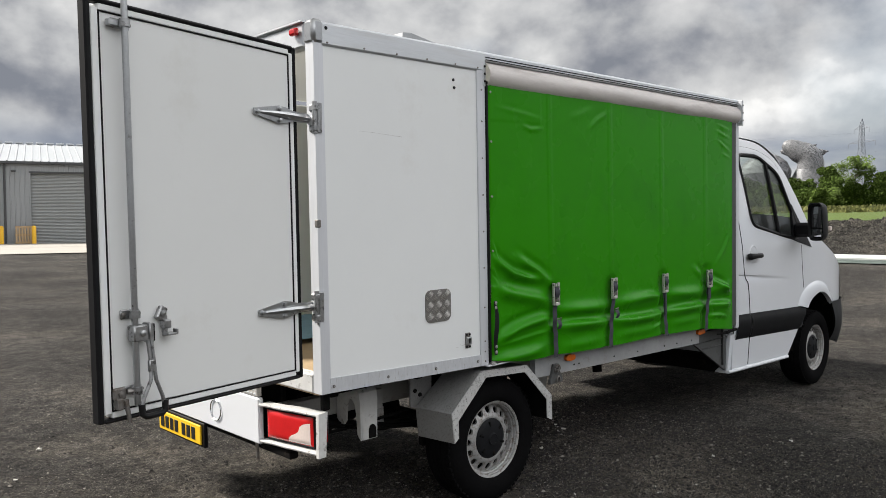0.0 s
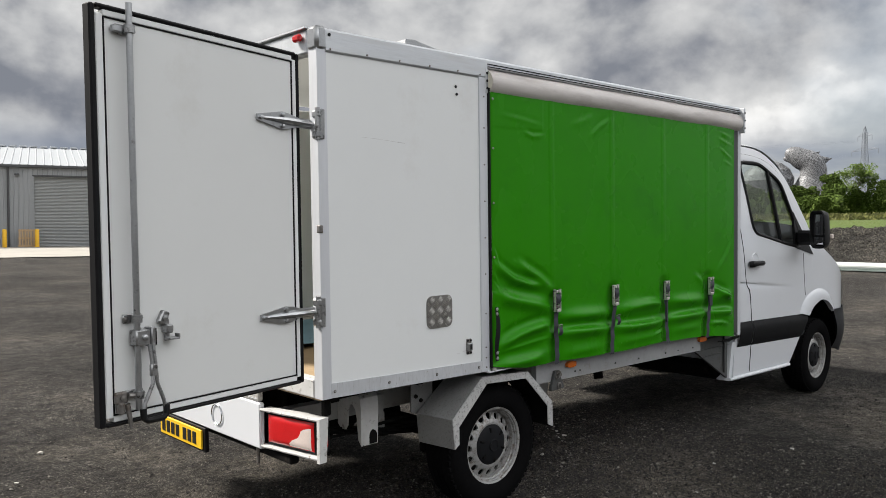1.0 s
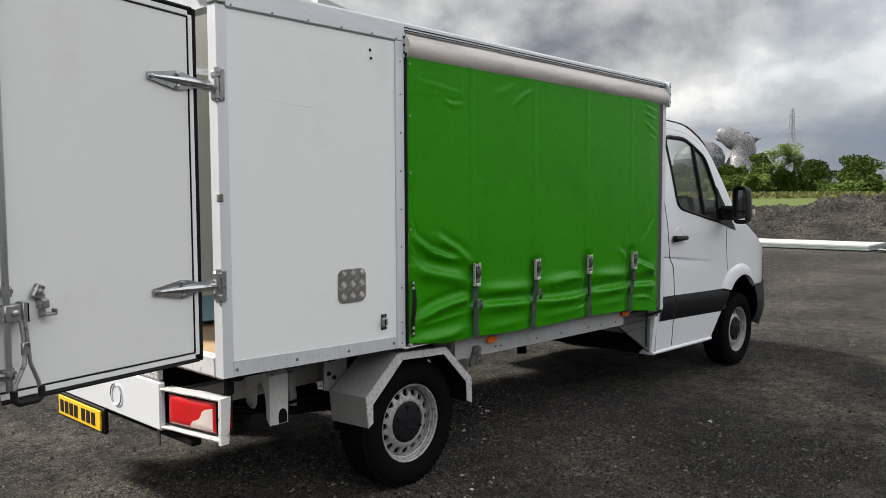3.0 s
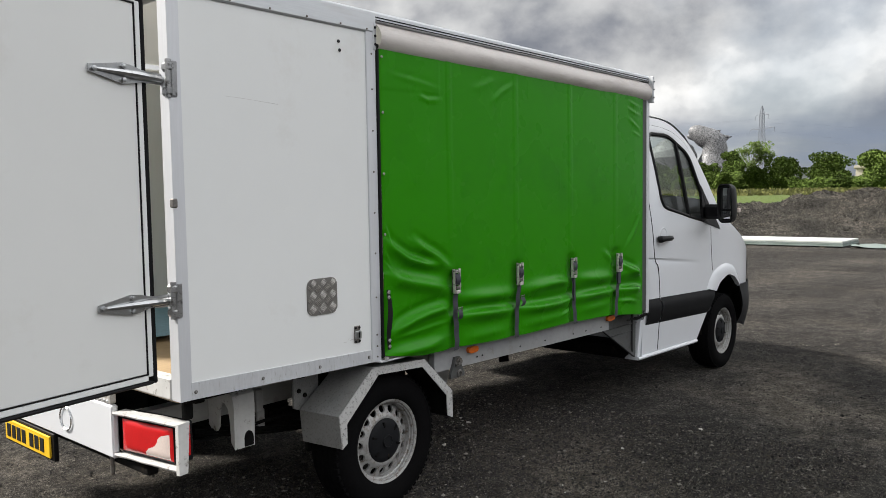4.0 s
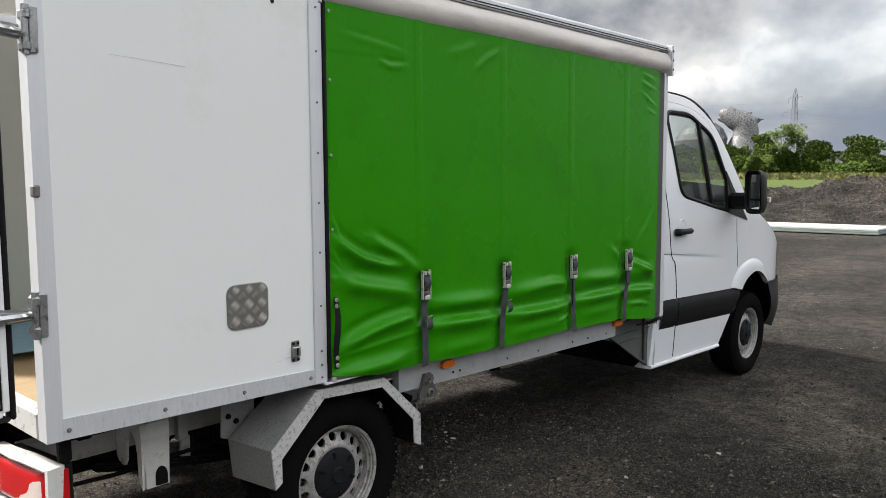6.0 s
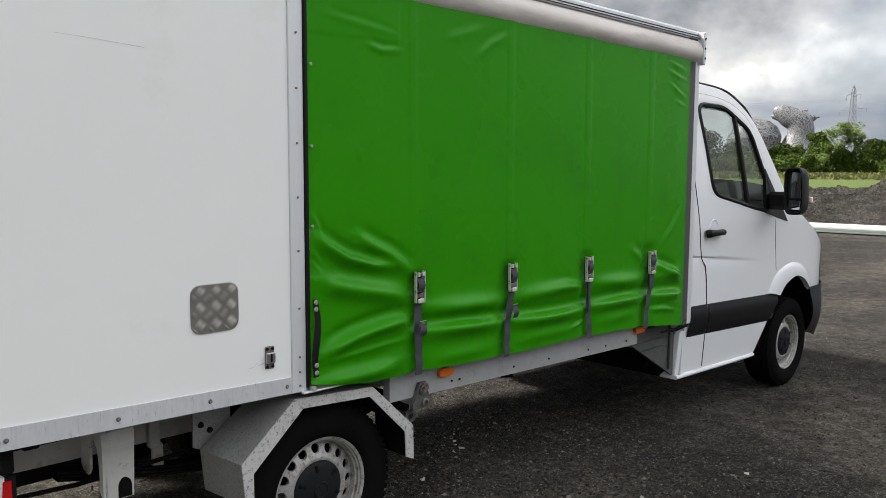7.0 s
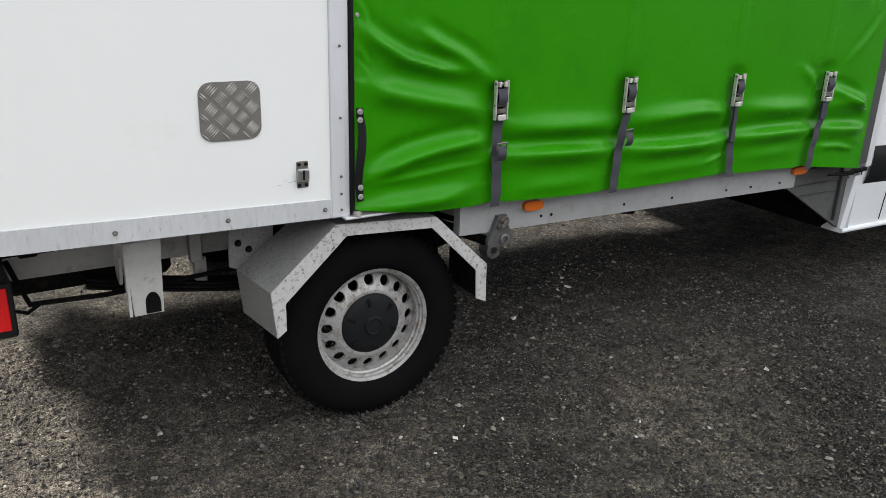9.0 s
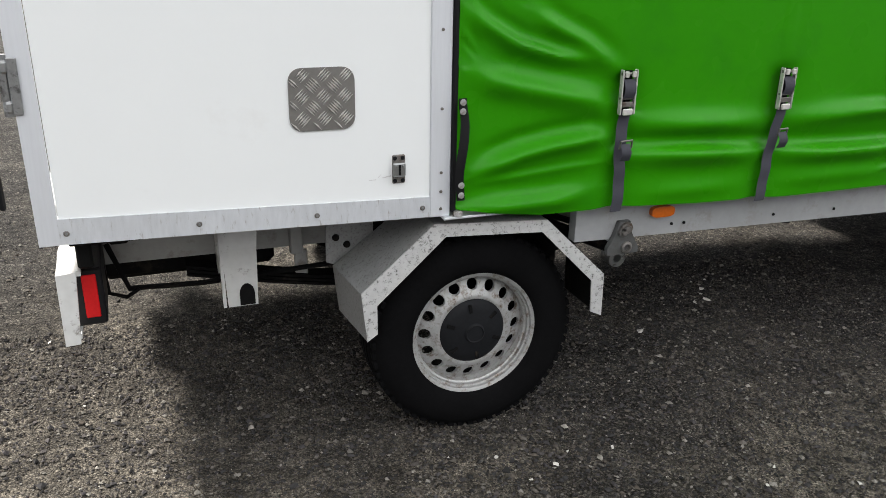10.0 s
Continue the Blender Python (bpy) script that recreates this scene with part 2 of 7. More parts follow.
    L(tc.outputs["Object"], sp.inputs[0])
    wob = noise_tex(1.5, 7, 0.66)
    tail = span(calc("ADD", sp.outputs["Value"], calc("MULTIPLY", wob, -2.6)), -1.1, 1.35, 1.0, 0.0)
    # fines thickened beside the van, which puts its brighter light into the colour
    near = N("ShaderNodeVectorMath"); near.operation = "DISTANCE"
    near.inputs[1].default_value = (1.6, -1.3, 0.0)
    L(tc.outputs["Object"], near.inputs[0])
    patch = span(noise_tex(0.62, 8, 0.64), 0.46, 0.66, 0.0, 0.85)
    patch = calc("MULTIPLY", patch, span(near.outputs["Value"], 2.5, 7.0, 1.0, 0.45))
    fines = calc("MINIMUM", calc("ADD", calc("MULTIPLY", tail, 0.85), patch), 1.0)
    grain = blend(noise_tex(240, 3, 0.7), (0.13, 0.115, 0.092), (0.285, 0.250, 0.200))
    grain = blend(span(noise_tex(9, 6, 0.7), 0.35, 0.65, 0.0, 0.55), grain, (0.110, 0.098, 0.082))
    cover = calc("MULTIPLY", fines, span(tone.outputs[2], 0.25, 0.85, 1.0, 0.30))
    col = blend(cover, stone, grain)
    # damp and dry areas, and clumps
    wide = calc("MULTIPLY", span(noise_tex(0.33, 6, 0.6), 0.32, 0.68, 0.66, 1.30), calc("MULTIPLY", span(noise_tex(5.5, 8, 0.80), 0.36, 0.64, 0.55, 1.42), span(noise_tex(28.0, 6, 0.75), 0.36, 0.64, 0.62, 1.38)))
    # colour darkened between the small stones, as their shade
    gap_shade = span(small.outputs["Distance"], 0.30, 0.70, 1.12, 0.45)
    sc = N("ShaderNodeVectorMath"); sc.operation = "SCALE"
    L(col, sc.inputs[0]); L(calc("MULTIPLY", wide, gap_shade), sc.inputs["Scale"])
    L(sc.outputs[0], b.inputs["Base Color"])
    b.inputs["Roughness"].default_value, b.inputs["Specular IOR Level"].default_value = 0.9, 0.12
    high = calc("ADD", calc("MULTIPLY", small.outputs["Distance"], calc("MULTIPLY_ADD", cover, 0.7, -1.0)), calc("MULTIPLY", calc("MULTIPLY", large, calc("SUBTRACT", 0.8, big.outputs["Distance"])), 1.4))
    high = calc("ADD", calc("ADD", high, calc("MULTIPLY", noise_tex(190, 3), 0.5)), calc("MULTIPLY", noise_tex(17, 5, 0.7), 3.2))
    bp = N("ShaderNodeBump")
    bp.inputs["Strength"].default_value, bp.inputs["Distance"].default_value = 1.0, 0.010
    L(high, bp.inputs["Height"]); L(bp.outputs[0], b.inputs["Normal"])
    return m


def chippings_mat():
    """Loose stones, each of its own tone."""
    m = mat("loose_chippings", (1.0, 1.0, 1.0), 0.88, var=0.22, scale=40, fine=260, spec=0.12)
    nt = m.node_tree
    N, L = nt.nodes.new, nt.links.new
    b = nt.nodes["Principled BSDF"]
    g, r, mu = N("ShaderNodeNewGeometry"), N("ShaderNodeValToRGB"), N("ShaderNodeVectorMath")
    e = r.color_ramp.elements
    e[0].position, e[0].color = 0.0, (0.020, 0.0195, 0.019, 1)
    e[1].position, e[1].color = 1.0, (0.26, 0.245, 0.215, 1)
    for p, c in ((0.3, (0.040, 0.038, 0.038)), (0.55, (0.060, 0.055, 0.056)), (0.75, (0.082, 0.070, 0.058)), (0.93, (0.130, 0.121, 0.108))):
        k = e.new(p); k.color = (*c, 1)
    L(g.outputs["Random Per Island"], r.inputs[0])
    mu.operation = "MULTIPLY"
    old = b.inputs["Base Color"].links[0].from_socket
    L(old, mu.inputs[0]); L(r.outputs[0], mu.inputs[1]); L(mu.outputs[0], b.inputs["Base Color"])
    return m


def glass_mat(name, tint=(0.9, 0.95, 0.93), rough=0.02):
    m = bpy.data.materials.new(name)
    m.use_nodes = True
    nt = m.node_tree
    nt.nodes.clear()
    N, L = nt.nodes.new, nt.links.new
    out, mx, tr, gl, fr = N("ShaderNodeOutputMaterial"), N("ShaderNodeMixShader"), N("ShaderNodeBsdfTransparent"), N("ShaderNodeBsdfGlossy"), N("ShaderNodeLayerWeight")
    tr.inputs["Color"].default_value = (*tint, 1)
    gl.inputs["Roughness"].default_value, fr.inputs["Blend"].default_value = rough, 0.5
    pw, ad = N("ShaderNodeMath"), N("ShaderNodeMath")
    pw.operation, ad.operation = "POWER", "MULTIPLY_ADD"
    pw.inputs[1].default_value, ad.inputs[1].default_value, ad.inputs[2].default_value = 4.5, 0.8, 0.06
    L(fr.outputs["Facing"], pw.inputs[0]); L(pw.outputs[0], ad.inputs[0]); L(ad.outputs[0], mx.inputs[0]); L(tr.outputs[0], mx.inputs[1]); L(gl.outputs[0], mx.inputs[2]); L(mx.outputs[0], out.inputs[0])
    return m


M_PANEL = mat("white_grp_panel", (0.72, 0.735, 0.735), 0.32, var=0.015, scale=0.9, fine=5, bump=0.0006, bump_scale=2.2, dirt=(0.66, 0.66, 0.65), dirt_amount=0.15, dirt_scale=1.2)
M_DOOR = mat("grey_white_door_skin", (0.67, 0.68, 0.675), 0.38, var=0.015, scale=0.8, fine=4, dirt=(0.60, 0.60, 0.58), dirt_amount=0.2, dirt_scale=1.1)
M_ALU = mat("brushed_aluminium", (0.58, 0.60, 0.625), 0.45, 0.6, var=0.10, scale=3, fine=40, stretch=(0.3, 4, 4), dirt=(0.5, 0.5, 0.5), dirt_amount=0.3, dirt_scale=5, bump=0.0003)
M_ALUV = mat("upright_aluminium", (0.60, 0.615, 0.645), 0.5, 0.35, var=0.06, scale=2, fine=30, stretch=(4, 4, 0.25))
M_RAIL = mat("dirty_aluminium", (0.56, 0.575, 0.60), 0.5, 0.35, var=0.12, scale=5, fine=45, dirt=(0.33, 0.32, 0.30), dirt_amount=0.16, dirt_scale=70, stretch=(1.6, 1, 0.35), bump=0.0004)
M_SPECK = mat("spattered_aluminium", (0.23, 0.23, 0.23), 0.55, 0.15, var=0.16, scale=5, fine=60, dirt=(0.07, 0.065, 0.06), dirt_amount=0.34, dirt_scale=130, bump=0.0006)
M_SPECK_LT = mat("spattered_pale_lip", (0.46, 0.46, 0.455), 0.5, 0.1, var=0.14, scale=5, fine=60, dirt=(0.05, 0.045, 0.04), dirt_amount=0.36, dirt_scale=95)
M_GREYBEAM = mat("grey_painted_rail", (0.30, 0.305, 0.31), 0.5, 0.15, var=0.10, scale=3, fine=30, dirt=(0.25, 0.24, 0.23), dirt_amount=0.25, dirt_scale=14)
M_POST = mat("dull_grey_post_paint", (0.045, 0.047, 0.047), 0.55, 0.0, var=0.08, scale=3, fine=30, stretch=(3, 3, 0.4))
M_DKPLATE = mat("grimy_dark_grey_plate", (0.075, 0.078, 0.078), 0.55, 0.1, var=0.15, scale=5, fine=40, dirt=(0.05, 0.045, 0.04), dirt_amount=0.4, dirt_scale=14)
M_SEAL = mat("black_rubber_seal", (0.007, 0.007, 0.008), 0.6, spec=0.15, var=0.25, scale=8, fine=70)
M_GREEN = mat("green_pvc_curtain", (0.023, 0.212, 0.0015), 0.27, var=0.07, scale=1.8, fine=260, bump=0.00025, bump_scale=420, dirt=(0.019, 0.178, 0.003), dirt_amount=0.3, dirt_scale=2.2, spec=0.12)
M_VINYL = mat("grubby_grey_vinyl", (0.58, 0.545, 0.525), 0.6, var=0.10, scale=3.0, fine=50, stretch=(0.5, 1, 3), dirt=(0.40, 0.365, 0.345), dirt_amount=0.5, dirt_scale=3.5, bump=0.001, bump_scale=6)
M_GALV = mat("galvanised_steel", (0.42, 0.43, 0.44), 0.30, 0.9, var=0.12, scale=14, fine=90, dirt=(0.24, 0.235, 0.23), dirt_amount=0.12, dirt_scale=30)
M_GALV_OLD = mat("grimy_galvanised_steel", (0.36, 0.365, 0.37), 0.34, 0.85, var=0.22, scale=18, fine=90, dirt=(0.05, 0.045, 0.04), dirt_amount=0.36, dirt_scale=34)
M_STEEL_DK = mat("grimy_steel", (0.20, 0.19, 0.18), 0.5, 0.7, var=0.3, scale=16, fine=80, dirt=(0.10, 0.07, 0.05), dirt_amount=0.5, dirt_scale=22)
M_WEB = mat("slate_webbing", (0.034, 0.034, 0.046), 0.8, var=0.2, scale=20, fine=300, bump=0.0006, bump_scale=500)
M_AMBER = mat("amber_lens", (0.58, 0.125, 0.010), 0.2, var=0.1, scale=30, fine=120, bump=0.001, bump_scale=160)
M_RED = mat("red_lens", (0.47, 0.010, 0.012), 0.16, var=0.12, scale=10, fine=110, bump=0.0008, bump_scale=130)
M_CLEAR = mat("frosted_clear_lens", (0.66, 0.56, 0.52), 0.2, var=0.1, scale=12, fine=100, bump=0.0008, bump_scale=130)
M_WHITE = mat("white_van_paint", (0.66, 0.68, 0.715), 0.22, var=0.012, scale=1.2, fine=6, coat=0.5, spec=0.5)
M_WHITE_OLD = mat("chipped_white_paint", (0.54, 0.54, 0.53), 0.4, var=0.08, scale=5, fine=40, dirt=(0.12, 0.10, 0.085), dirt_amount=0.13, dirt_scale=26)
M_BLACKP = mat("black_plastic", (0.008, 0.008, 0.009), 0.48, spec=0.18, var=0.2, scale=8, fine=90, bump=0.0003, bump_scale=300)
M_GREYP = mat("charcoal_plastic", (0.0075, 0.008, 0.009), 0.55, spec=0.10, var=0.12, scale=6, fine=90, bump=0.0003, bump_scale=350)
M_BUMPER = mat("dusty_charcoal_bumper", (0.020, 0.021, 0.023), 0.6, spec=0.15, var=0.12, scale=6, fine=90, bump=0.0003, bump_scale=350)
M_TYRE = mat("tyre_rubber", (0.005, 0.005, 0.0053), 0.9, spec=0.03, var=0.3, scale=9, fine=80)
M_RIM = mat("dusty_silver_wheel_paint", (0.33, 0.33, 0.325), 0.5, 0.3, var=0.18, scale=8, fine=70, dirt=(0.11, 0.075, 0.05), dirt_amount=0.46, dirt_scale=44)
M_HUB = mat("dusty_black_hub_cap", (0.011, 0.0115, 0.013), 0.6, spec=0.10, var=0.25, scale=12, fine=80)
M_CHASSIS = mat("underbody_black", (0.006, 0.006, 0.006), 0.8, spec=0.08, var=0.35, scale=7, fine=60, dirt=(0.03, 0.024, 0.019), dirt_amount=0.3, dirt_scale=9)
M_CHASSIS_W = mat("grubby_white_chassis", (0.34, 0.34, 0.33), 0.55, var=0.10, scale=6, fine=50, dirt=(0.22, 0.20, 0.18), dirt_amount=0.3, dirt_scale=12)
M_YELLOW = mat("yellow_plate", (0.80, 0.50, 0.02), 0.35, var=0.05, scale=8, fine=60)
M_INK = mat("black_ink", (0.01, 0.01, 0.01), 0.4, var=0.1)
M_CHROME = mat("chrome_trim", (0.75, 0.76, 0.78), 0.14, 1.0, var=0.05)
M_INNER = mat("cream_inner_lining", (0.62, 0.60, 0.54), 0.55, var=0.06, scale=2, fine=20, dirt=(0.42, 0.40, 0.35), dirt_amount=0.3, dirt_scale=4)
M_PLY = mat("worn_plywood_floor", (0.36, 0.26, 0.15), 0.6, var=0.2, scale=3, fine=40, stretch=(0.4, 4, 4))
M_BLUE = mat("pale_blue_sheet", (0.20, 0.36, 0.46), 0.5, var=0.15, scale=5, fine=40)
M_GLASS = glass_mat("window_glass", (0.74, 0.79, 0.77))
M_MIRROR = mat("mirror_glass", (0.85, 0.86, 0.88), 0.04, 1.0, var=0.0, rough_var=0.0)
M_SEAT = mat("dark_seat_fabric", (0.03, 0.032, 0.036), 0.85, var=0.2, scale=12, fine=120)
M_DIAMOND = mat("dull_chequer_plate", (0.185, 0.178, 0.166), 0.5, 0.5, var=0.2, scale=9, fine=80, dirt=(0.18, 0.17, 0.16), dirt_amount=0.4, dirt_scale=18)
M_RIB = mat("bright_rib_metal", (0.52, 0.505, 0.48), 0.42, 0.25, var=0.25, scale=14, fine=90, dirt=(0.24, 0.22, 0.20), dirt_amount=0.3, dirt_scale=30)
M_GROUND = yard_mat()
M_CONC = mat("pale_concrete", (0.33, 0.31, 0.275), 0.85, var=0.12, scale=0.3, fine=3, dirt=(0.25, 0.235, 0.21), dirt_amount=0.3, dirt_scale=0.4)
M_CLAD = mat("grey_cladding", (0.25, 0.26, 0.27), 0.5, 0.1, var=0.05, scale=0.6, fine=6)
M_ROOF = mat("pale_metal_roof", (0.40, 0.42, 0.44), 0.45, 0.1, var=0.05, scale=0.5, fine=4)
M_SHUT = mat("grey_roller_shutter", (0.26, 0.27, 0.27), 0.5, 0.2, var=0.06, scale=0.8, fine=8)
M_GUTTER = mat("dark_grey_gutter", (0.05, 0.052, 0.056), 0.5, var=0.1)
M_WOOD = mat("weathered_pallet_wood", (0.36, 0.25, 0.14), 0.8, var=0.25, scale=6, fine=40, stretch=(1, 1, 4))
M_BOLL = mat("yellow_bollard_paint", (0.75, 0.42, 0.02), 0.5, var=0.1)
M_GRASS = mat("meadow_grass", (0.062, 0.100, 0.009), 0.9, var=0.35, scale=0.12, fine=2.2, dirt=(0.078, 0.092, 0.018), dirt_amount=0.6, dirt_scale=0.06, bump=0.08, bump_scale=6)
M_DRYGRASS = mat("tall_dry_grass", (0.12, 0.125, 0.035), 0.9, var=0.4, scale=0.5, fine=5, isle=0.3)
M_LEAF = mat("green_leaves", (0.058, 0.092, 0.016), 0.8, spec=0.12, var=0.35, scale=0.5, fine=5, isle=0.45)
M_LEAF_LT = mat("young_green_leaves", (0.092, 0.138, 0.028), 0.8, spec=0.12, var=0.3, scale=0.5, fine=5, isle=0.4)
M_BARK = mat("bark", (0.10, 0.08, 0.06), 0.9, var=0.3, scale=3, fine=20)
M_STATUE = mat("patchwork_stainless_steel", (0.155, 0.158, 0.165), 0.55, 0.2, var=0.1, scale=0.2, fine=1, isle=0.85)
M_PYLON = mat("grey_lattice_steel", (0.23, 0.25, 0.28), 0.6, 0.2, var=0.1)
M_RUBBLE = ground_mat("dark_rubble", (0.052, 0.050, 0.046), (0.088, 0.083, 0.075), (0.145, 0.134, 0.120), stone=30.0, depth=0.03, patch=0.5)
M_STONE = chippings_mat()
M_PALE = mat("pale_stone", (0.52, 0.50, 0.46), 0.8, var=0.12, scale=30, fine=150)
M_HILL = mat("hazy_wooded_hill", (0.045, 0.065, 0.06), 0.95, var=0.3, scale=0.004, fine=0.02)
M_WPANEL = mat("white_sheet_panel", (0.46, 0.48, 0.46), 0.5, var=0.06, scale=0.8, fine=5)
M_GSHEET = mat("pale_green_grey_sheeting", (0.17, 0.21, 0.195), 0.5, var=0.15, scale=2, fine=12)


def translucent_mat(name, color, through_share=0.55):
    """Thin glass-fibre sheet that lets daylight through."""
    m = bpy.data.materials.new(name)
    m.use_nodes = True
    nt = m.node_tree
    nt.nodes.clear()
    N, L = nt.nodes.new, nt.links.new
    out, mx, d, t = N("ShaderNodeOutputMaterial"), N("ShaderNodeMixShader"), N("ShaderNodeBsdfDiffuse"), N("ShaderNodeBsdfTranslucent")
    nz, r = N("ShaderNodeTexNoise"), N("ShaderNodeMapRange")
    nz.inputs["Scale"].default_value = 3.0
    r.inputs[3].default_value, r.inputs[4].default_value = through_share - 0.08, through_share + 0.08
    L(nz.outputs["Fac"], r.inputs[0]); L(r.outputs[0], mx.inputs[0])
    d.inputs[0].default_value = t.inputs[0].default_value = (*color, 1)
    L(d.outputs[0], mx.inputs[1]); L(t.outputs[0], mx.inputs[2]); L(mx.outputs[0], out.inputs[0])
    return m


M_GRPROOF = translucent_mat("translucent_roof_sheet", (0.55, 0.55, 0.52), 0.16)
M_RENDER = mat("cream_wall", (0.55, 0.50, 0.42), 0.8, var=0.08)


# ---- mesh helpers ----
SETTLE = None                               # while a body is built: takes its drawn sizes to the sizes as built


def part(name, bm, material, parent=None, label="", smooth=False):
    """Links a bmesh as one mesh object, under a thing or a part if one is given."""
    if SETTLE:
        for v in bm.verts:
            v.co = SETTLE(v.co)
    bmesh.ops.recalc_face_normals(bm, faces=bm.faces)
    me = bpy.data.meshes.new(name)
    bm.to_mesh(me)
    bm.free()
    for m in material if isinstance(material, (list, tuple)) else [material]:
        me.materials.append(m)
    if smooth:
        me.polygons.foreach_set("use_smooth", [True] * len(me.polygons))
        me.set_sharp_from_angle(angle=radians(38))
    ob = new(name, me)
    ob.parent = parent
    if label:
        ob["label"] = label
    return ob


def shared(name, mesh_ob, parent, m):
    """Another piece on the same mesh."""
    ob = new(name, mesh_ob.data)
    ob.parent = parent
    ob.matrix_basis = m
    return ob


def thing(name, label, category, m=None, group="", kind=""):
    ob = new(name)
    ob.empty_display_size = 0.1
    if m is not None:
        ob.matrix_basis = m
    return tagged(ob, label, category, group, kind)


def cbox(bm, x0, x1, y0, y1, z0, z1, b=0.004, m=None):
    """A box with chamfered edges."""
    b = min(b, 0.45 * min(abs(x1 - x0), abs(y1 - y0), abs(z1 - z0)))
    vs = []
    for sx, cx in ((1, x0), (-1, x1)):
        for sy, cy in ((1, y0), (-1, y1)):
            for sz, cz in ((1, z0), (-1, z1)):
                for k in range(3):
                    p = Vector((cx + sx * b * (k != 0), cy + sy * b * (k != 1), cz + sz * b * (k != 2)))
                    vs.append(bm.verts.new(m @ p if m is not None else p))
    bmesh.ops.convex_hull(bm, input=vs)
    return bm


def bbox(*a, **k):
    return cbox(bmesh.new(), *a, **k)


def prism(bm, pts, a, b, axis="y"):
    """A polygon pulled along an axis from a to b."""
    def put(p, d):
        return {"y": (p[0], d, p[1]), "x": (d, p[0], p[1]), "z": (p[0], p[1], d)}[axis]
    lo, hi = [bm.verts.new(put(p, a)) for p in pts], [bm.verts.new(put(p, b)) for p in pts]
    bm.faces.new(lo), bm.faces.new(hi)
    for i in range(len(pts)):
        j = (i + 1) % len(pts)
        bm.faces.new((lo[i], lo[j], hi[j], hi[i]))
    return bm


def tube(bm, pts, r, n=10, cap=True):
    """A round bar along a line of points; r may be one radius or one for each point."""
    pts = [Vector(p) for p in pts]
    rad = r if isinstance(r, (list, tuple)) else [r] * len(pts)
    rings = []
    side = None
    for i, p in enumerate(pts):
        d = (pts[min(i + 1, len(pts) - 1)] - pts[max(i - 1, 0)]).normalized()
        if side is None:
            side = d.orthogonal().normalized()
        side = (side - d * side.dot(d)).normalized()
        up = d.cross(side)
        rings.append([bm.verts.new(p + rad[i] * (math.cos(2 * math.pi * k / n) * side + math.sin(2 * math.pi * k / n) * up)) for k in range(n)])
    for a, b in zip(rings, rings[1:]):
        for k in range(n):
            bm.faces.new((a[k], a[(k + 1) % n], b[(k + 1) % n], b[k]))
    if cap:
        bm.faces.new(rings[0]), bm.faces.new(rings[-1])
    return bm


def lathe(bm, profile, centre, n=48, axis="y", closed=False):
    """Turns a profile of (radius, along) round an axis through centre."""
    c = Vector(centre)
    rings = []
    for r, a in profile:
        ring = []
        for k in range(n):
            t = 2 * math.pi * k / n
            p = {"y": Vector((r * math.cos(t), a, r * math.sin(t))), "z": Vector((r * math.cos(t), r * math.sin(t), a)),
                 "x": Vector((a, r * math.cos(t), r * math.sin(t)))}[axis]
            ring.append(bm.verts.new(c + p))
        rings.append(ring)
    pairs = list(zip(rings, rings[1:])) + ([(rings[-1], rings[0])] if closed else [])
    for a, b in pairs:
        for k in range(n):
            bm.faces.new((a[k], a[(k + 1) % n], b[(k + 1) % n], b[k]))
    if not closed:
        for ring, (r, _) in ((rings[0], profile[0]), (rings[-1], profile[-1])):
            if r < 0.03:
                bm.faces.new(ring)
    return bm


def grid(bm, f, nu, nv, mat_of=None):
    """A sheet: f(u, v) for u and v from 0 to 1."""
    vs = [[bm.verts.new(f(i / nu, j / nv)) for j in range(nv + 1)] for i in range(nu + 1)]
    for i in range(nu):
        for j in range(nv):
            fc = bm.faces.new((vs[i][j], vs[i + 1][j], vs[i + 1][j + 1], vs[i][j + 1]))
            if mat_of:
                fc.material_index = mat_of((i + 0.5) / nu, (j + 0.5) / nv)
    return vs


def lerp(a, b, t):
    return a + (b - a) * t


def along(pts, t):
    """Piecewise linear value at t from pairs (t, value)."""
    if t <= pts[0][0]:
        return pts[0][1]
    for (t0, v0), (t1, v1) in zip(pts, pts[1:]):
        if t <= t1:
            return lerp(v0, v1, (t - t0) / (t1 - t0))
    return pts[-1][1]


def smooth01(t):
    t = max(0.0, min(1.0, t))
    return t * t * (3 - 2 * t)


# ---- ground ----
def terrain(x, y):
    """Level yard that rises a little towards the shed and towards the meadow."""
    d1 = math.hypot(x, y)
    a = math.degrees(math.atan2(y + 2.85, x + 1.43))
    z = 0.12 * smooth01((x * 0.276 + y * 0.961 - 20) / 36) * smooth01((a - 40) / 15)
    z += 3.05 * smooth01((d1 - 46) / 80) * smooth01((48 - a) / 12) * smooth01((a + 60) / 20)
    if d1 > 9:
        z += 0.05 * noise.noise((x * 0.07, y * 0.07, 0.3)) * smooth01((d1 - 9) / 25)
    if d1 > 250:
        z -= 0.004 * (d1 - 250)
    return z


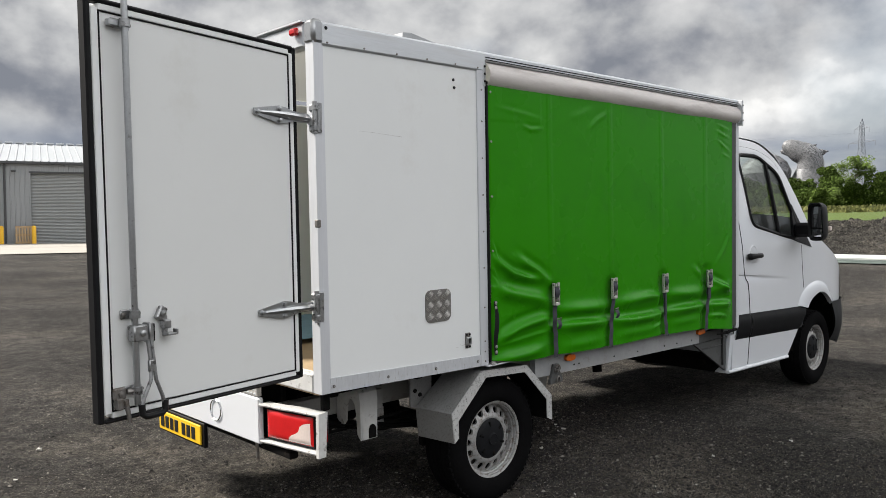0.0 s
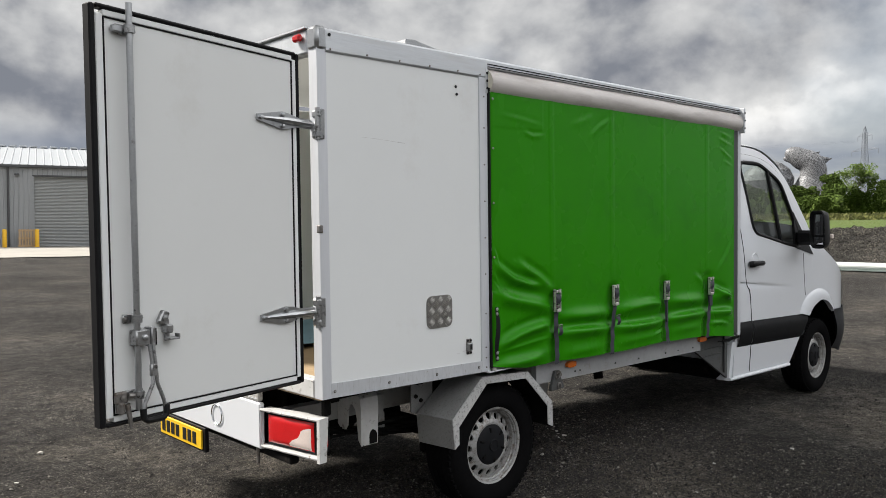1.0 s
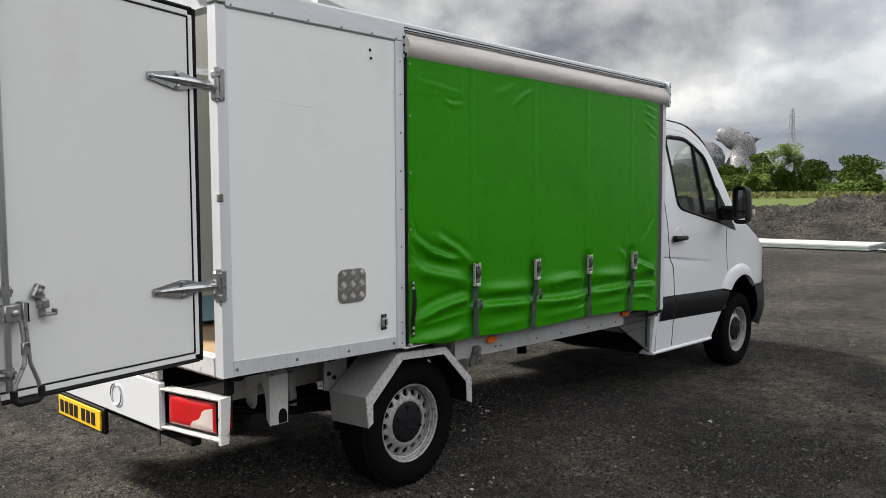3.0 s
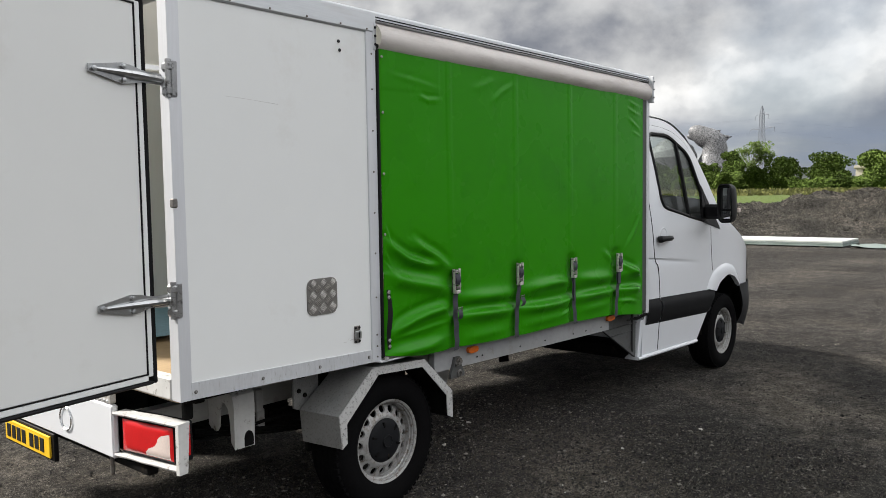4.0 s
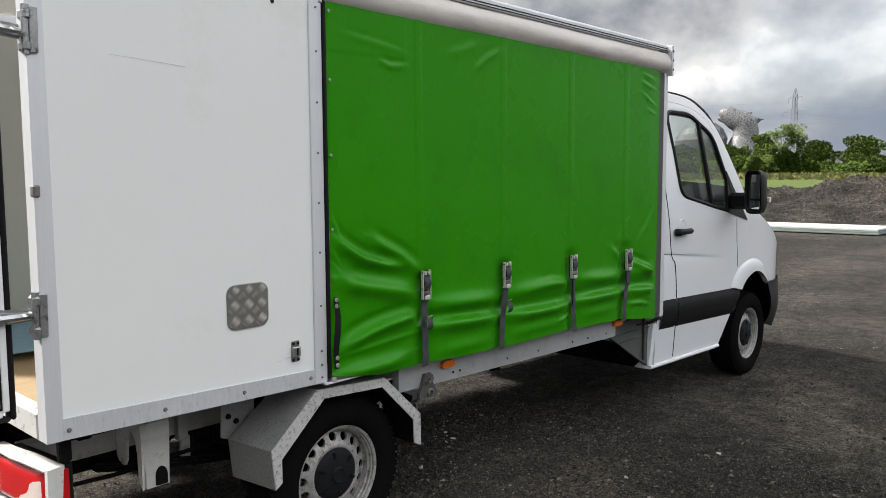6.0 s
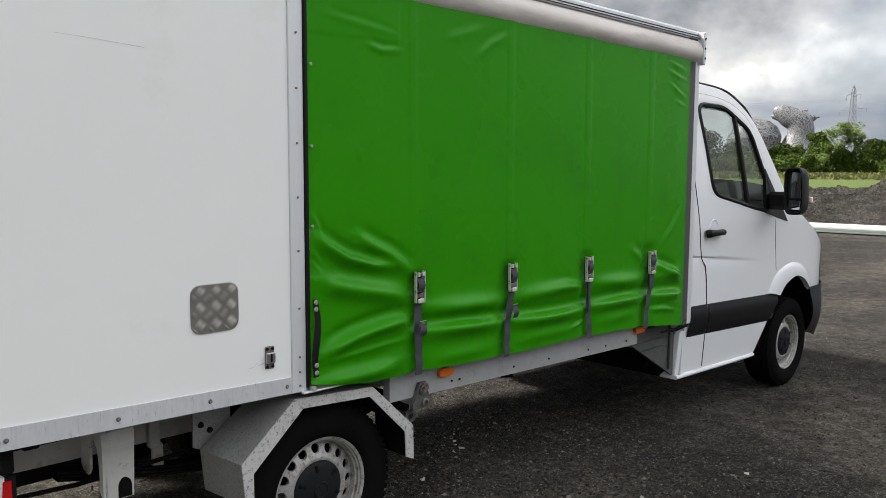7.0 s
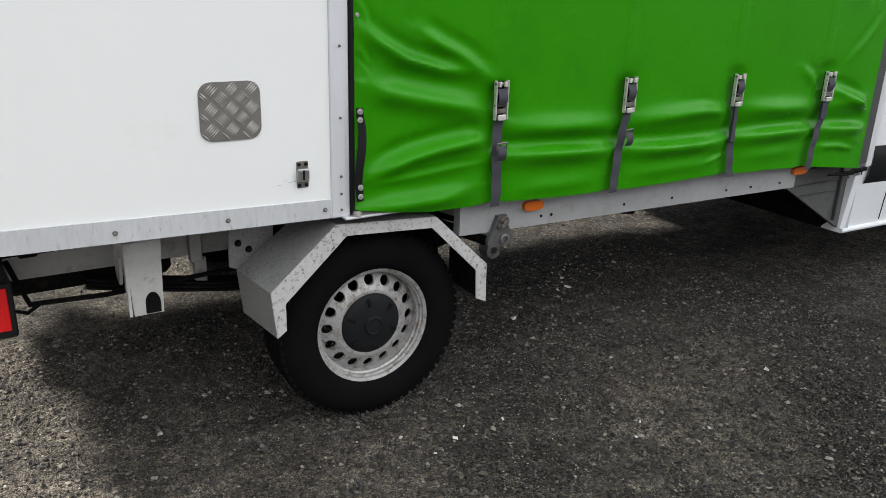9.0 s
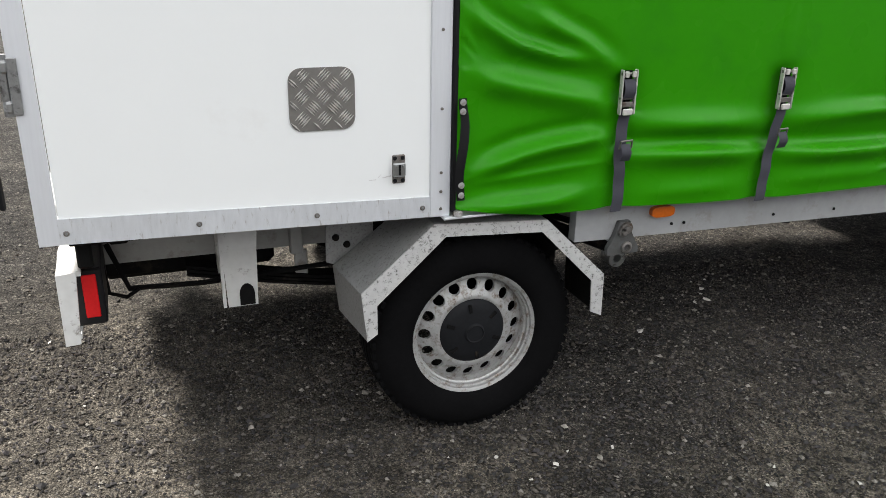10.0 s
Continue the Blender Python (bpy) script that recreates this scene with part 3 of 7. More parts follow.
def build_ground():
    def axis():
        near = list(np.arange(-7, 12.01, 0.25))
        out, step, p = [], 0.4, 12.0
        while p < 3200:
            p += step
            step *= 1.16
            out.append(p)
        neg, step, p = [], 0.4, -7.0
        while p > -3200:
            p -= step
            step *= 1.16
            neg.append(p)
        return sorted(neg) + near + out
    ax = axis()
    bm = bmesh.new()
    vs = [[bm.verts.new((x, y, terrain(x, y) + 0.010 * noise.noise((x * 0.8, y * 0.8, 2)) * (math.hypot(x - 3, y - 1) > 3.8)
                         + (0.004 * noise.noise((x * 2.3, y * 2.3, 5)) - 0.002))) for y in ax] for x in ax]
    for i in range(len(ax) - 1):
        for j in range(len(ax) - 1):
            bm.faces.new((vs[i][j], vs[i + 1][j], vs[i + 1][j + 1], vs[i][j + 1]))
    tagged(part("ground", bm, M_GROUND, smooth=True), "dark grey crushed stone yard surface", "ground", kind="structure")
    # loose chippings lying on it
    rng = np.random.default_rng(7)
    n = 190000
    px = np.where(rng.random(n) < 0.78, rng.uniform(-1.2, 3.6, n), rng.uniform(-3.0, 8.0, n))
    py = np.where(rng.random(n) < 0.75, rng.uniform(-1.6, 1.2, n), rng.uniform(-1.6, 6.0, n))
    size = np.clip(rng.lognormal(-5.62, 0.50, n), 0.0018, 0.014)
    keep = rng.random(n) > 0.72 * np.exp(-((px + 0.35) ** 2 + (py + 0.35) ** 2) / 1.3)     # few on the bare dusty area, which is painted paler
    px, py, size, n = px[keep], py[keep], size[keep], int(keep.sum())
    base = np.array([(1, 0, 0), (0, 1, 0), (-1, 0, 0), (0, -1, 0), (0, 0, 1), (0, 0, -1)], float)
    tri = np.array([(0, 1, 4), (1, 2, 4), (2, 3, 4), (3, 0, 4), (1, 0, 5), (2, 1, 5), (3, 2, 5), (0, 3, 5)])
    shape = base[None] * rng.uniform(0.6, 1.25, (n, 6, 1)) + rng.uniform(-0.25, 0.25, (n, 6, 3))
    ang = rng.uniform(0, 6.283, n)
    c, s = np.cos(ang)[:, None], np.sin(ang)[:, None]
    rot = np.stack([shape[..., 0] * c - shape[..., 1] * s, shape[..., 0] * s + shape[..., 1] * c, shape[..., 2] * 0.62], -1)
    co = rot * size[:, None, None] + np.stack([px, py, size * 0.35], -1)[:, None]
    me = bpy.data.meshes.new("gravel")
    me.from_pydata(co.reshape(-1, 3).tolist(), [], (tri[None] + 6 * np.arange(n)[:, None, None]).reshape(-1, 3).tolist())
    me.materials.append(M_STONE)
    tagged(new("gravel", me), "loose grey stone chippings scattered on the yard", "gravel", kind="stuff")


build_ground()


def build_apron():
    bm = bmesh.new()
    m = pose(15.5, 56.7, 0, 0, 0, -16)

    def f(u, v):
        p = m @ Vector((lerp(-34, 30, u), lerp(-20, 0.5, v), 0))
        return (p.x, p.y, terrain(p.x, p.y) + 0.045)
    grid(bm, f, 40, 14)
    tagged(part("concrete_pavement", bm, M_CONC), "pale concrete apron in front of the shed", "pavement", kind="structure")


def build_field():
    bm = bmesh.new()

    def f(u, v):
        a, d = radians(lerp(-12, 40, u)), lerp(50, 175, v ** 1.4)
        x, y = -1.43 + d * math.cos(a), -2.85 + d * math.sin(a)
        return (x, y, terrain(x, y) + 0.08 + 0.05 * noise.noise((x * 0.3, y * 0.3, 1)))
    grid(bm, f, 70, 40)
    tagged(part("meadow", bm, M_GRASS, smooth=True), "bright green mown grass meadow", "grass", kind="structure")
    # tall dry grass along its far edge
    rng = random.Random(5)
    bm = bmesh.new()
    for _ in range(5200):
        a, d = radians(rng.uniform(4, 30)), rng.uniform(98, 118)
        x, y = -1.43 + d * math.cos(a), -2.85 + d * math.sin(a)
        z, h = terrain(x, y), rng.uniform(0.25, 0.75) * (0.6 + 0.8 * noise.noise((x * 0.1, y * 0.1, 4)) ** 2)
        w, t = rng.uniform(0.15, 0.5), rng.uniform(0, 6.28)
        dx, dy = w * math.cos(t), w * math.sin(t)
        bm.faces.new([bm.verts.new(p) for p in ((x - dx, y - dy, z), (x + dx, y + dy, z), (x + dx * 0.4, y + dy * 0.4, z + h), (x - dx * 0.3, y, z + h * 0.9))])
    tagged(part("tall_grass", bm, M_DRYGRASS), "tall yellowing grass at the meadow's edge", "grass", kind="stuff")


build_apron()
build_field()


# ---- the van ----
van = thing("box_van", "white box van with a green side curtain and open rear door", "van",
            pose(0, 0, 0))
CY = 1.05                                   # centre line across the van
W = 2 * CY


BODY_X = [(-1.0, -0.91), (0.0, 0.018), (0.05, 0.067), (0.39, 0.390), (0.708, 0.691), (1.045, 1.008), (1.12, 1.068), (1.69, 1.591), (2.285, 2.166),
          (2.888, 2.740), (3.468, 3.322), (3.816, 3.733), (3.944, 3.843), (4.5, 4.39)]


def body(co):
    """Drawn sizes of the box body to the body as built, which leans back a little."""
    z = 0.945 * co.z + 0.012 + 0.02 * co.x
    return Vector((along(BODY_X, co.x) - 0.015 * (z - 0.8), co.y, z))


def rail_z(x):
    return 0.819 - 0.027 * x


def top_z(x):
    return 2.520 - 0.010 * x


def rivet_row(parent, places, r=0.006, material=None, name="rivet", axis="y", out=-0.0035):
    global SETTLE
    first, settle = None, SETTLE
    for x, y, z in places:
        if settle:
            x, y, z = settle(Vector((x, y, z)))
        if first is None:
            bm = bmesh.new()
            lathe(bm, [(0.001, out), (r * 0.82, out * 0.92), (r, 0.0)], (0, 0, 0), 10, axis)
            SETTLE = None
            first = part(name, bm, material or M_STEEL_DK, parent, smooth=True)
            SETTLE = settle
            first.matrix_basis = pose(x, y, z)
        else:
            shared(name, first, parent, pose(x, y, z))


def build_box():
    # side panel, posts and rails on the near side
    bm = bmesh.new()
    prism(bm, [(0.052, 0.880), (1.045, 0.848), (1.045, 2.425), (0.052, 2.430)], 0.004, 0.04)
    part("side_panel", bm, M_PANEL, van, "smooth white side panel with faint scratches")
    bm = bmesh.new()
    prism(bm, [(0.0, 0.0), (0.05, 0.0), (0.05, 0.006), (0.012, 0.006), (0.012, 0.06), (0.0, 0.06)], 0.817, 2.430, "z")
    part("corner_post", bm, M_ALUV, van, "silver aluminium rear corner post")
    bm = bmesh.new()
    prism(bm, [(0.048, rail_z(0.05)), (1.048, rail_z(1.048)), (1.048, rail_z(1.048) + 0.062), (0.048, rail_z(0.05) + 0.069)], -0.001, 0.05)
    part("bottom_rail", bm, M_RAIL, van, "scuffed aluminium bottom rail with rivets")
    bm = bmesh.new()
    cbox(bm, 1.045, 1.120, -0.003, 0.05, 0.789, 2.45, 0.003)
    part("middle_post", bm, M_ALUV, van, "aluminium post between panel and curtain")
    bm = bmesh.new()
    prof = [(0.0, -0.108), (-0.006, -0.100), (-0.006, -0.012), (0.006, 0.0), (0.06, 0.006), (0.06, -0.108)]

    def bar(x0, x1, prof):
        a, b = [bm.verts.new((x0, y, top_z(x0) + z)) for y, z in prof], [bm.verts.new((x1, y, top_z(x1) + z)) for y, z in prof]
        bm.faces.new(a), bm.faces.new(b)
        for i in range(len(prof)):
            j = (i + 1) % len(prof)
            bm.faces.new((a[i], a[j], b[j], b[i]))
    bar(0.045, 1.120, prof)
    part("cant_rail", bm, M_ALU, van, "scratched aluminium roof edge rail")
    bm = bmesh.new()
    bar(1.120, 3.94, [(0.0, -0.052), (-0.010, -0.048), (-0.010, -0.040), (-0.003, -0.036), (-0.003, -0.012), (0.006, 0.0), (0.06, 0.006), (0.06, -0.052)])
    part("cant_rail", bm, M_ALU, van, "aluminium roof edge rail over the curtain")
    for dz in (-0.029, -0.0445):
        bm = bmesh.new()
        tube(bm, [(x, -0.0045 if dz > -0.04 else -0.0105, top_z(x) + dz) for x in (1.122, 3.938)], 0.0026, 6)
        part("rail_groove", bm, M_SEAL, van, "dark groove along the rail")
    # grey vinyl roll that hides the curtain track
    bm = bmesh.new()

    def roll(u, v):
        x = lerp(1.125, 3.925, u)
        sag = 0.004 * noise.noise((x * 1.7, v * 2, 0))
        a = lerp(0, 1, v)
        y = 0.012 - 0.052 * math.sin(math.pi * min(1, a * 1.02)) ** 0.75 + sag
        z = top_z(x) - 0.052 - 0.150 * a + 0.003 * noise.noise((x * 3, 4, v))
        return (x, y, z)
    grid(bm, roll, 90, 12)
    part("curtain_pelmet", bm, M_VINYL, van, "grubby grey vinyl roll above the curtain", smooth=True)
    # bracket plates with black rivets at both ends of the roll
    for x0, x1, z0, z1 in ((1.100, 1.126, 2.32, 2.455), (3.912, 3.936, 2.272, 2.470)):
        bm = bmesh.new()
        cbox(bm, x0, x1, -0.045 if x0 > 2 else -0.008, 0.03, z0, z1, 0.004)
        part("end_plate", bm, M_ALU, van)
        rivet_row(van, [((x0 + x1) / 2, -0.046 if x0 > 2 else -0.009, lerp(z0, z1, k)) for k in (0.2, 0.5, 0.8)], 0.007, M_BLACKP)
    bm = bbox(3.814, 3.935, -0.002, 0.06, 0.672, 2.44, 0.004)
    part("front_post", bm, M_POST, van, "grey front post of the body")
    part("post_trim", bbox(3.892, 3.946, -0.004, 0.05, 0.650, 2.30, 0.003), M_ALUV, van, "bright edge trim on the post")
    # rear corner casting
    bm = bmesh.new()
    cbox(bm, -0.008, 0.056, -0.010, 0.07, 2.415, 2.528, 0.016)
    part("corner_casting", bm, M_GALV, van, "dull cast metal corner cap", smooth=True)
    # shade of the gap between post and curtain, drawn as a black strip
    part("edge_gap_strip", bbox(1.1205, 1.136, -0.012, 0.04, 0.802, 2.35, 0.003), M_SEAL, van, "black strip for the dark gap beside the curtain")
    bm = bmesh.new()
    lathe(bm, [(0.001, 0.808), (0.013, 0.806), (0.015, 0.803), (0.015, 0.790)], (1.142, -0.012, 0), 14, "z")
    part("curtain_roller", bm, M_RIM, van, "small white roller", smooth=True)
    part("sill_ledge", bbox(1.09, 1.30, -0.022, 0.03, 0.782, 0.790, 0.002), M_RAIL, van, "thin aluminium ledge")
    # closed shell
    bm = bbox(0.0, 3.93, W - 0.05, W, 0.80, 2.48, 0.01)
    part("far_side_wall", bm, M_PANEL, van)
    bm = bmesh.new()
    grid(bm, lambda u, v: (lerp(0.02, 3.93, u), lerp(0.03, W - 0.03, v), 2.522 - 0.036 * u + 0.012 * math.sin(math.pi * v)), 12, 8)
    part("roof", bm, M_GRPROOF, van, "pale translucent body roof sheet", smooth=True)
    part("front_bulkhead", bbox(3.89, 3.93, 0.062, W - 0.052, 0.74, 2.44, 0.004), M_PANEL, van)
    part("load_floor", bbox(0.02, 3.888, 0.055, W - 0.052, 0.80, 0.86, 0.004), M_PLY, van, "worn plywood load floor")
    part("inner_lining", bbox(0.06, 1.06, 0.042, 0.052, 0.865, 2.43, 0.002), M_INNER, van)
    # rear frame: header, sill, far post
    part("rear_header", bbox(0.0, 0.06, 0.072, W, 2.41, 2.518, 0.008), M_ALU, van)
    part("rear_sill", bbox(-0.004, 0.05, 0.061, W, 0.815, 0.905, 0.006), M_WHITE_OLD, van, "white painted rear sill with scuffs")
    part("rear_header_lip", prism(bmesh.new(), [(0.072, 2.524), (W, 2.524), (W, 2.532), (0.072, 2.532)], -0.012, 0.03, "x"), M_ALU, van)
    bm = bmesh.new()
    cbox(bm, -0.030, -0.002, 0.095, 0.150, 2.468, 2.500, 0.008)
    part("marker_lamp", bm, M_RED, van, "small red marker lamp")
    # far rear door, shut
    part("rear_door", bbox(-0.03, -0.004, CY + 0.01, W - 0.03, 0.91, 2.43, 0.006), M_DOOR, van, "shut rear door")
    # roof ventilator
    bm = bmesh.new()
    prism(bm, [(0.78, 2.526), (1.18, 2.526), (1.18, 2.578), (0.86, 2.633), (0.80, 2.628)], 0.30, 0.72)
    part("roof_vent", bm, M_GALV, van, "low metal roof ventilator")
    # rivets
    rivet_row(van, [(x, -0.0015, rail_z(x) + 0.030) for x in (0.066, 0.390, 0.708, 1.022)], 0.0075, M_STEEL_DK, "bolt")
    rivet_row(van, [(x, -0.0040, rail_z(x) + 0.030) for x in (0.066, 0.390, 0.708, 1.022)], 0.004, M_GALV, "bolt_head", out=-0.002)
    rivet_row(van, [(1.084, -0.0045, z) for z in (0.815, 0.868, 0.925, 1.112, 1.33, 1.53, 1.73, 1.93, 2.13, 2.3)], 0.0045, M_STEEL_DK)
    rivet_row(van, [(x, -0.0075, top_z(x) - 0.094) for x in (0.07, 0.28, 0.48, 0.68, 0.88, 1.05)], 0.0045, M_STEEL_DK)
    rivet_row(van, [(0.065, -0.0075, top_z(0) - 0.03), (0.874, 0.003, 2.335), (0.880, 0.003, 2.295)], 0.008, M_BLACKP, "screw")


SETTLE = body
build_box()

# curtain ----------------------------------------------------------------
STRAPS = [(1.690, 1.693), (2.278, 2.244), (2.892, 2.922), (3.478, 3.451)]       # x of buckle, x where the strap leaves the hem
HEM = [(1.135, 0.812), (1.25, 0.790), (1.42, 0.763), (1.70, 0.760), (2.27, 0.743), (2.95, 0.732), (3.44, 0.706), (3.80, 0.656), (3.885, 0.646)]


# pulls in the sheet: a line of (x, z) along each ridge, its height and width; a shallow valley runs along its upper side
PULLS = [([(1.14, 1.395), (1.223, 1.335), (1.316, 1.284), (1.45, 1.246), (1.58, 1.232)], 0.017, 0.021),
         ([(1.36, 1.375), (1.433, 1.333), (1.55, 1.277), (1.665, 1.205)], 0.015, 0.022),
         ([(1.18, 1.212), (1.24, 1.186), (1.32, 1.166), (1.433, 1.143), (1.55, 1.120), (1.67, 1.085)], 0.026, 0.034),
         ([(1.19, 0.918), (1.26, 0.942), (1.34, 0.966), (1.45, 0.985), (1.58, 0.998), (1.68, 0.985)], 0.027, 0.026),
         ([(1.20, 0.885), (1.36, 0.898), (1.52, 0.912), (1.66, 0.918)], 0.004, 0.010),
         ([(1.17, 0.818), (1.30, 0.812), (1.45, 0.815), (1.62, 0.835)], 0.015, 0.026),
         ([(1.14, 1.47), (1.17, 1.42), (1.19, 1.36)], 0.006, 0.010),
         ([(1.14, 1.335), (1.165, 1.30), (1.185, 1.27)], 0.005, 0.009),
         ([(1.14, 1.29), (1.165, 1.262), (1.18, 1.24)], 0.004, 0.008),
         ([(3.50, 1.065), (3.57, 1.055), (3.66, 1.02), (3.77, 0.955), (3.80, 0.93)], 0.020, 0.024),
         ([(3.60, 1.19), (3.70, 1.30), (3.80, 1.43)], 0.007, 0.016),
         ([(3.30, 1.18), (3.38, 1.13), (3.45, 1.08)], 0.008, 0.022),
         ([(3.49, 0.80), (3.62, 0.79), (3.76, 0.755)], 0.007, 0.014),
         ([(2.56, 1.03), (2.70, 1.035), (2.86, 1.005)], 0.008, 0.020),
         ([(2.76, 0.80), (2.84, 0.815), (2.90, 0.82)], 0.006, 0.010),
         ([(3.62, 2.262), (3.72, 2.240), (3.81, 2.225)], 0.0040, 0.009),
         ([(3.60, 2.215), (3.70, 2.185), (3.81, 2.165)], 0.0045, 0.010),
         ([(3.62, 2.14), (3.72, 2.09), (3.81, 2.055)], 0.0050, 0.010),
         ([(3.68, 2.04), (3.81, 2.005)], 0.0045, 0.009),
         ([(1.42, 2.125), (1.50, 2.105), (1.60, 2.115)], 0.0050, 0.012),
         ([(1.20, 2.215), (1.40, 2.195), (1.60, 2.170)], 0.0022, 0.012),
         ([(2.05, 2.13), (2.14, 2.20), (2.26, 2.255)], 0.0050, 0.016),
         ([(1.86, 2.19), (1.98, 2.225), (2.10, 2.27)], 0.0030, 0.020),
         ([(2.05, 1.42), (2.16, 1.62), (2.24, 1.86)], 0.0030, 0.060),
         ([(1.30, 1.62), (1.42, 1.75), (1.50, 1.95)], 0.0030, 0.070)]


def pulled(x, z):
    h = 0.0
    for line, a, w in PULLS:
        if not line[0][0] - 0.1 < x < line[-1][0] + 0.1:
            continue
        best, side, run = 9.0, 1.0, 0.0
        n = len(line) - 1
        for i in range(n):
            (x0, z0), (x1, z1) = line[i], line[i + 1]
            dx, dz = x1 - x0, z1 - z0
            t = ((x - x0) * dx + (z - z0) * dz) / (dx * dx + dz * dz)
            c = max(0.0, min(1.0, t))
            d = math.hypot(x - x0 - c * dx, z - z0 - c * dz)
            if d < best:
                best, run = d, (i + c) / n
                side = 1.0 if (z - z0) * dx - (x - x0) * dz > 0 else -1.0
        if best < 4 * w:
            ends = 0.25 + 0.75 * smooth01(run / 0.3) * smooth01((1 - run) / 0.3)
            s = best * side / w
            h += a * ends * (math.exp(-(s / (0.75 if s > 0 else 1.15)) ** 2) - 0.45 * math.exp(-((s - 1.9) / 0.9) ** 2))
    return h


def curtain_y(x, z):
    """How far the sheet stands off the body: folds pulled by the straps, slack between them."""
    h = 0.0
    lo = smooth01((1.32 - z) / 0.2)
    sx = min(abs(x - lerp(a, b, max(0, min(1, (1.19 - z) / 0.42)))) for a, b in STRAPS)
    slack = smooth01(sx / 0.26)
    # two long horizontal billows between the straps
    on = smooth01((x - 1.60) / 0.12)
    h += 0.027 * math.exp(-((z - 1.030 + 0.014 * (x - 1.7) - 0.008 * math.sin(x * 5.1)) / 0.036) ** 2) * (0.30 + 0.70 * slack) * on
    up = z - 0.925 - 0.010 * math.sin(x * 4.3) + 0.026 * (x - 1.7)
    h += 0.034 * math.exp(-(up / (0.019 if up > 0 else 0.040)) ** 2) * (0.45 + 0.55 * slack) * on
    h -= 0.010 * math.exp(-((up - 0.045) / 0.025) ** 2) * on
    h += 0.010 * math.exp(-((z - 0.80) / 0.03) ** 2) * slack
    h -= 0.020 * lo * math.exp(-(sx / 0.055) ** 2) * smooth01((1.22 - z) / 0.06)
    h += pulled(x, z)
    # broad slackness and small ripples by the left edge
    h += 0.010 * (noise.noise((x * 0.9, z * 0.7, 3.1)) + 0.3) * smooth01((2.3 - z) / 0.5)
    h += 0.0022 * smooth01((1.30 - x) / 0.1) * math.sin(z * 34 + 2 * math.sin(z * 9)) * smooth01((1.5 - z) / 0.2)
    h += 0.0025 * noise.noise((x * 5, z * 6, 1.0)) * lo
    # welded vertical seams
    for sxm in (1.672, 2.275, 2.885, 3.462):
        h += 0.0020 * smooth01((0.026 - abs(x - sxm)) / 0.009) * smooth01((z - 1.2) / 0.05)
    # welded patch at the upper rear corner
    h += 0.0015 * smooth01((1.60 - x) / 0.009) * smooth01((z - 2.135) / 0.009)
    return -(0.006 + h) * smooth01((x - 1.130) / 0.03 + 0.4) * smooth01((3.820 - x) / 0.13) - 0.006


def build_curtain():
    bm = bmesh.new()

    def f(u, v):
        x = lerp(1.134, 3.816, u)
        lo = along(HEM, x) + 0.006 * noise.noise((x * 4, 0.5, 0))
        z = lerp(lo, 2.330 - 0.008 * (x - 1.13), v ** 1.25)
        return (x, curtain_y(x, z), z)
    vs = grid(bm, f, 330, 210)
    # hem turned back under the body
    for i in range(330):
        a, b = vs[i][0], vs[i + 1][0]
        c, d = bm.verts.new(b.co + Vector((0, 0.03, 0.002))), bm.verts.new(a.co + Vector((0, 0.03, 0.002)))
        bm.faces.new((a, b, c, d))
    part("side_curtain", bm, M_GREEN, van, "bright green vinyl side curtain with creases", smooth=True)
    # black edge strap at the rear, with pairs of studs
    bm = bmesh.new()
    grid(bm, lambda u, v: (1.126 + 0.026 * u - 0.007 * math.sin(2 * math.pi * v) * smooth01(v * 5) * smooth01((1 - v) * 5), -0.036 - 0.010 * math.sin(math.pi * v) ** 2 * (0.3 + u) - 0.002, lerp(0.845, 1.145, v)), 4, 24)
    part("edge_strap", bm, M_BLACKP, van, "loose black rubber edge strap", smooth=True)
    rivet_row(van, [(1.139, -0.042, z) for z in (0.862, 0.892, 1.108, 1.134)], 0.0095, M_RIM, "stud", out=-0.0025)
    rivet_row(van, [(1.140, -0.024, z) for z in (1.42, 1.72, 2.02, 2.29)], 0.007, M_RIM, "stud", out=-0.0025)


build_curtain()


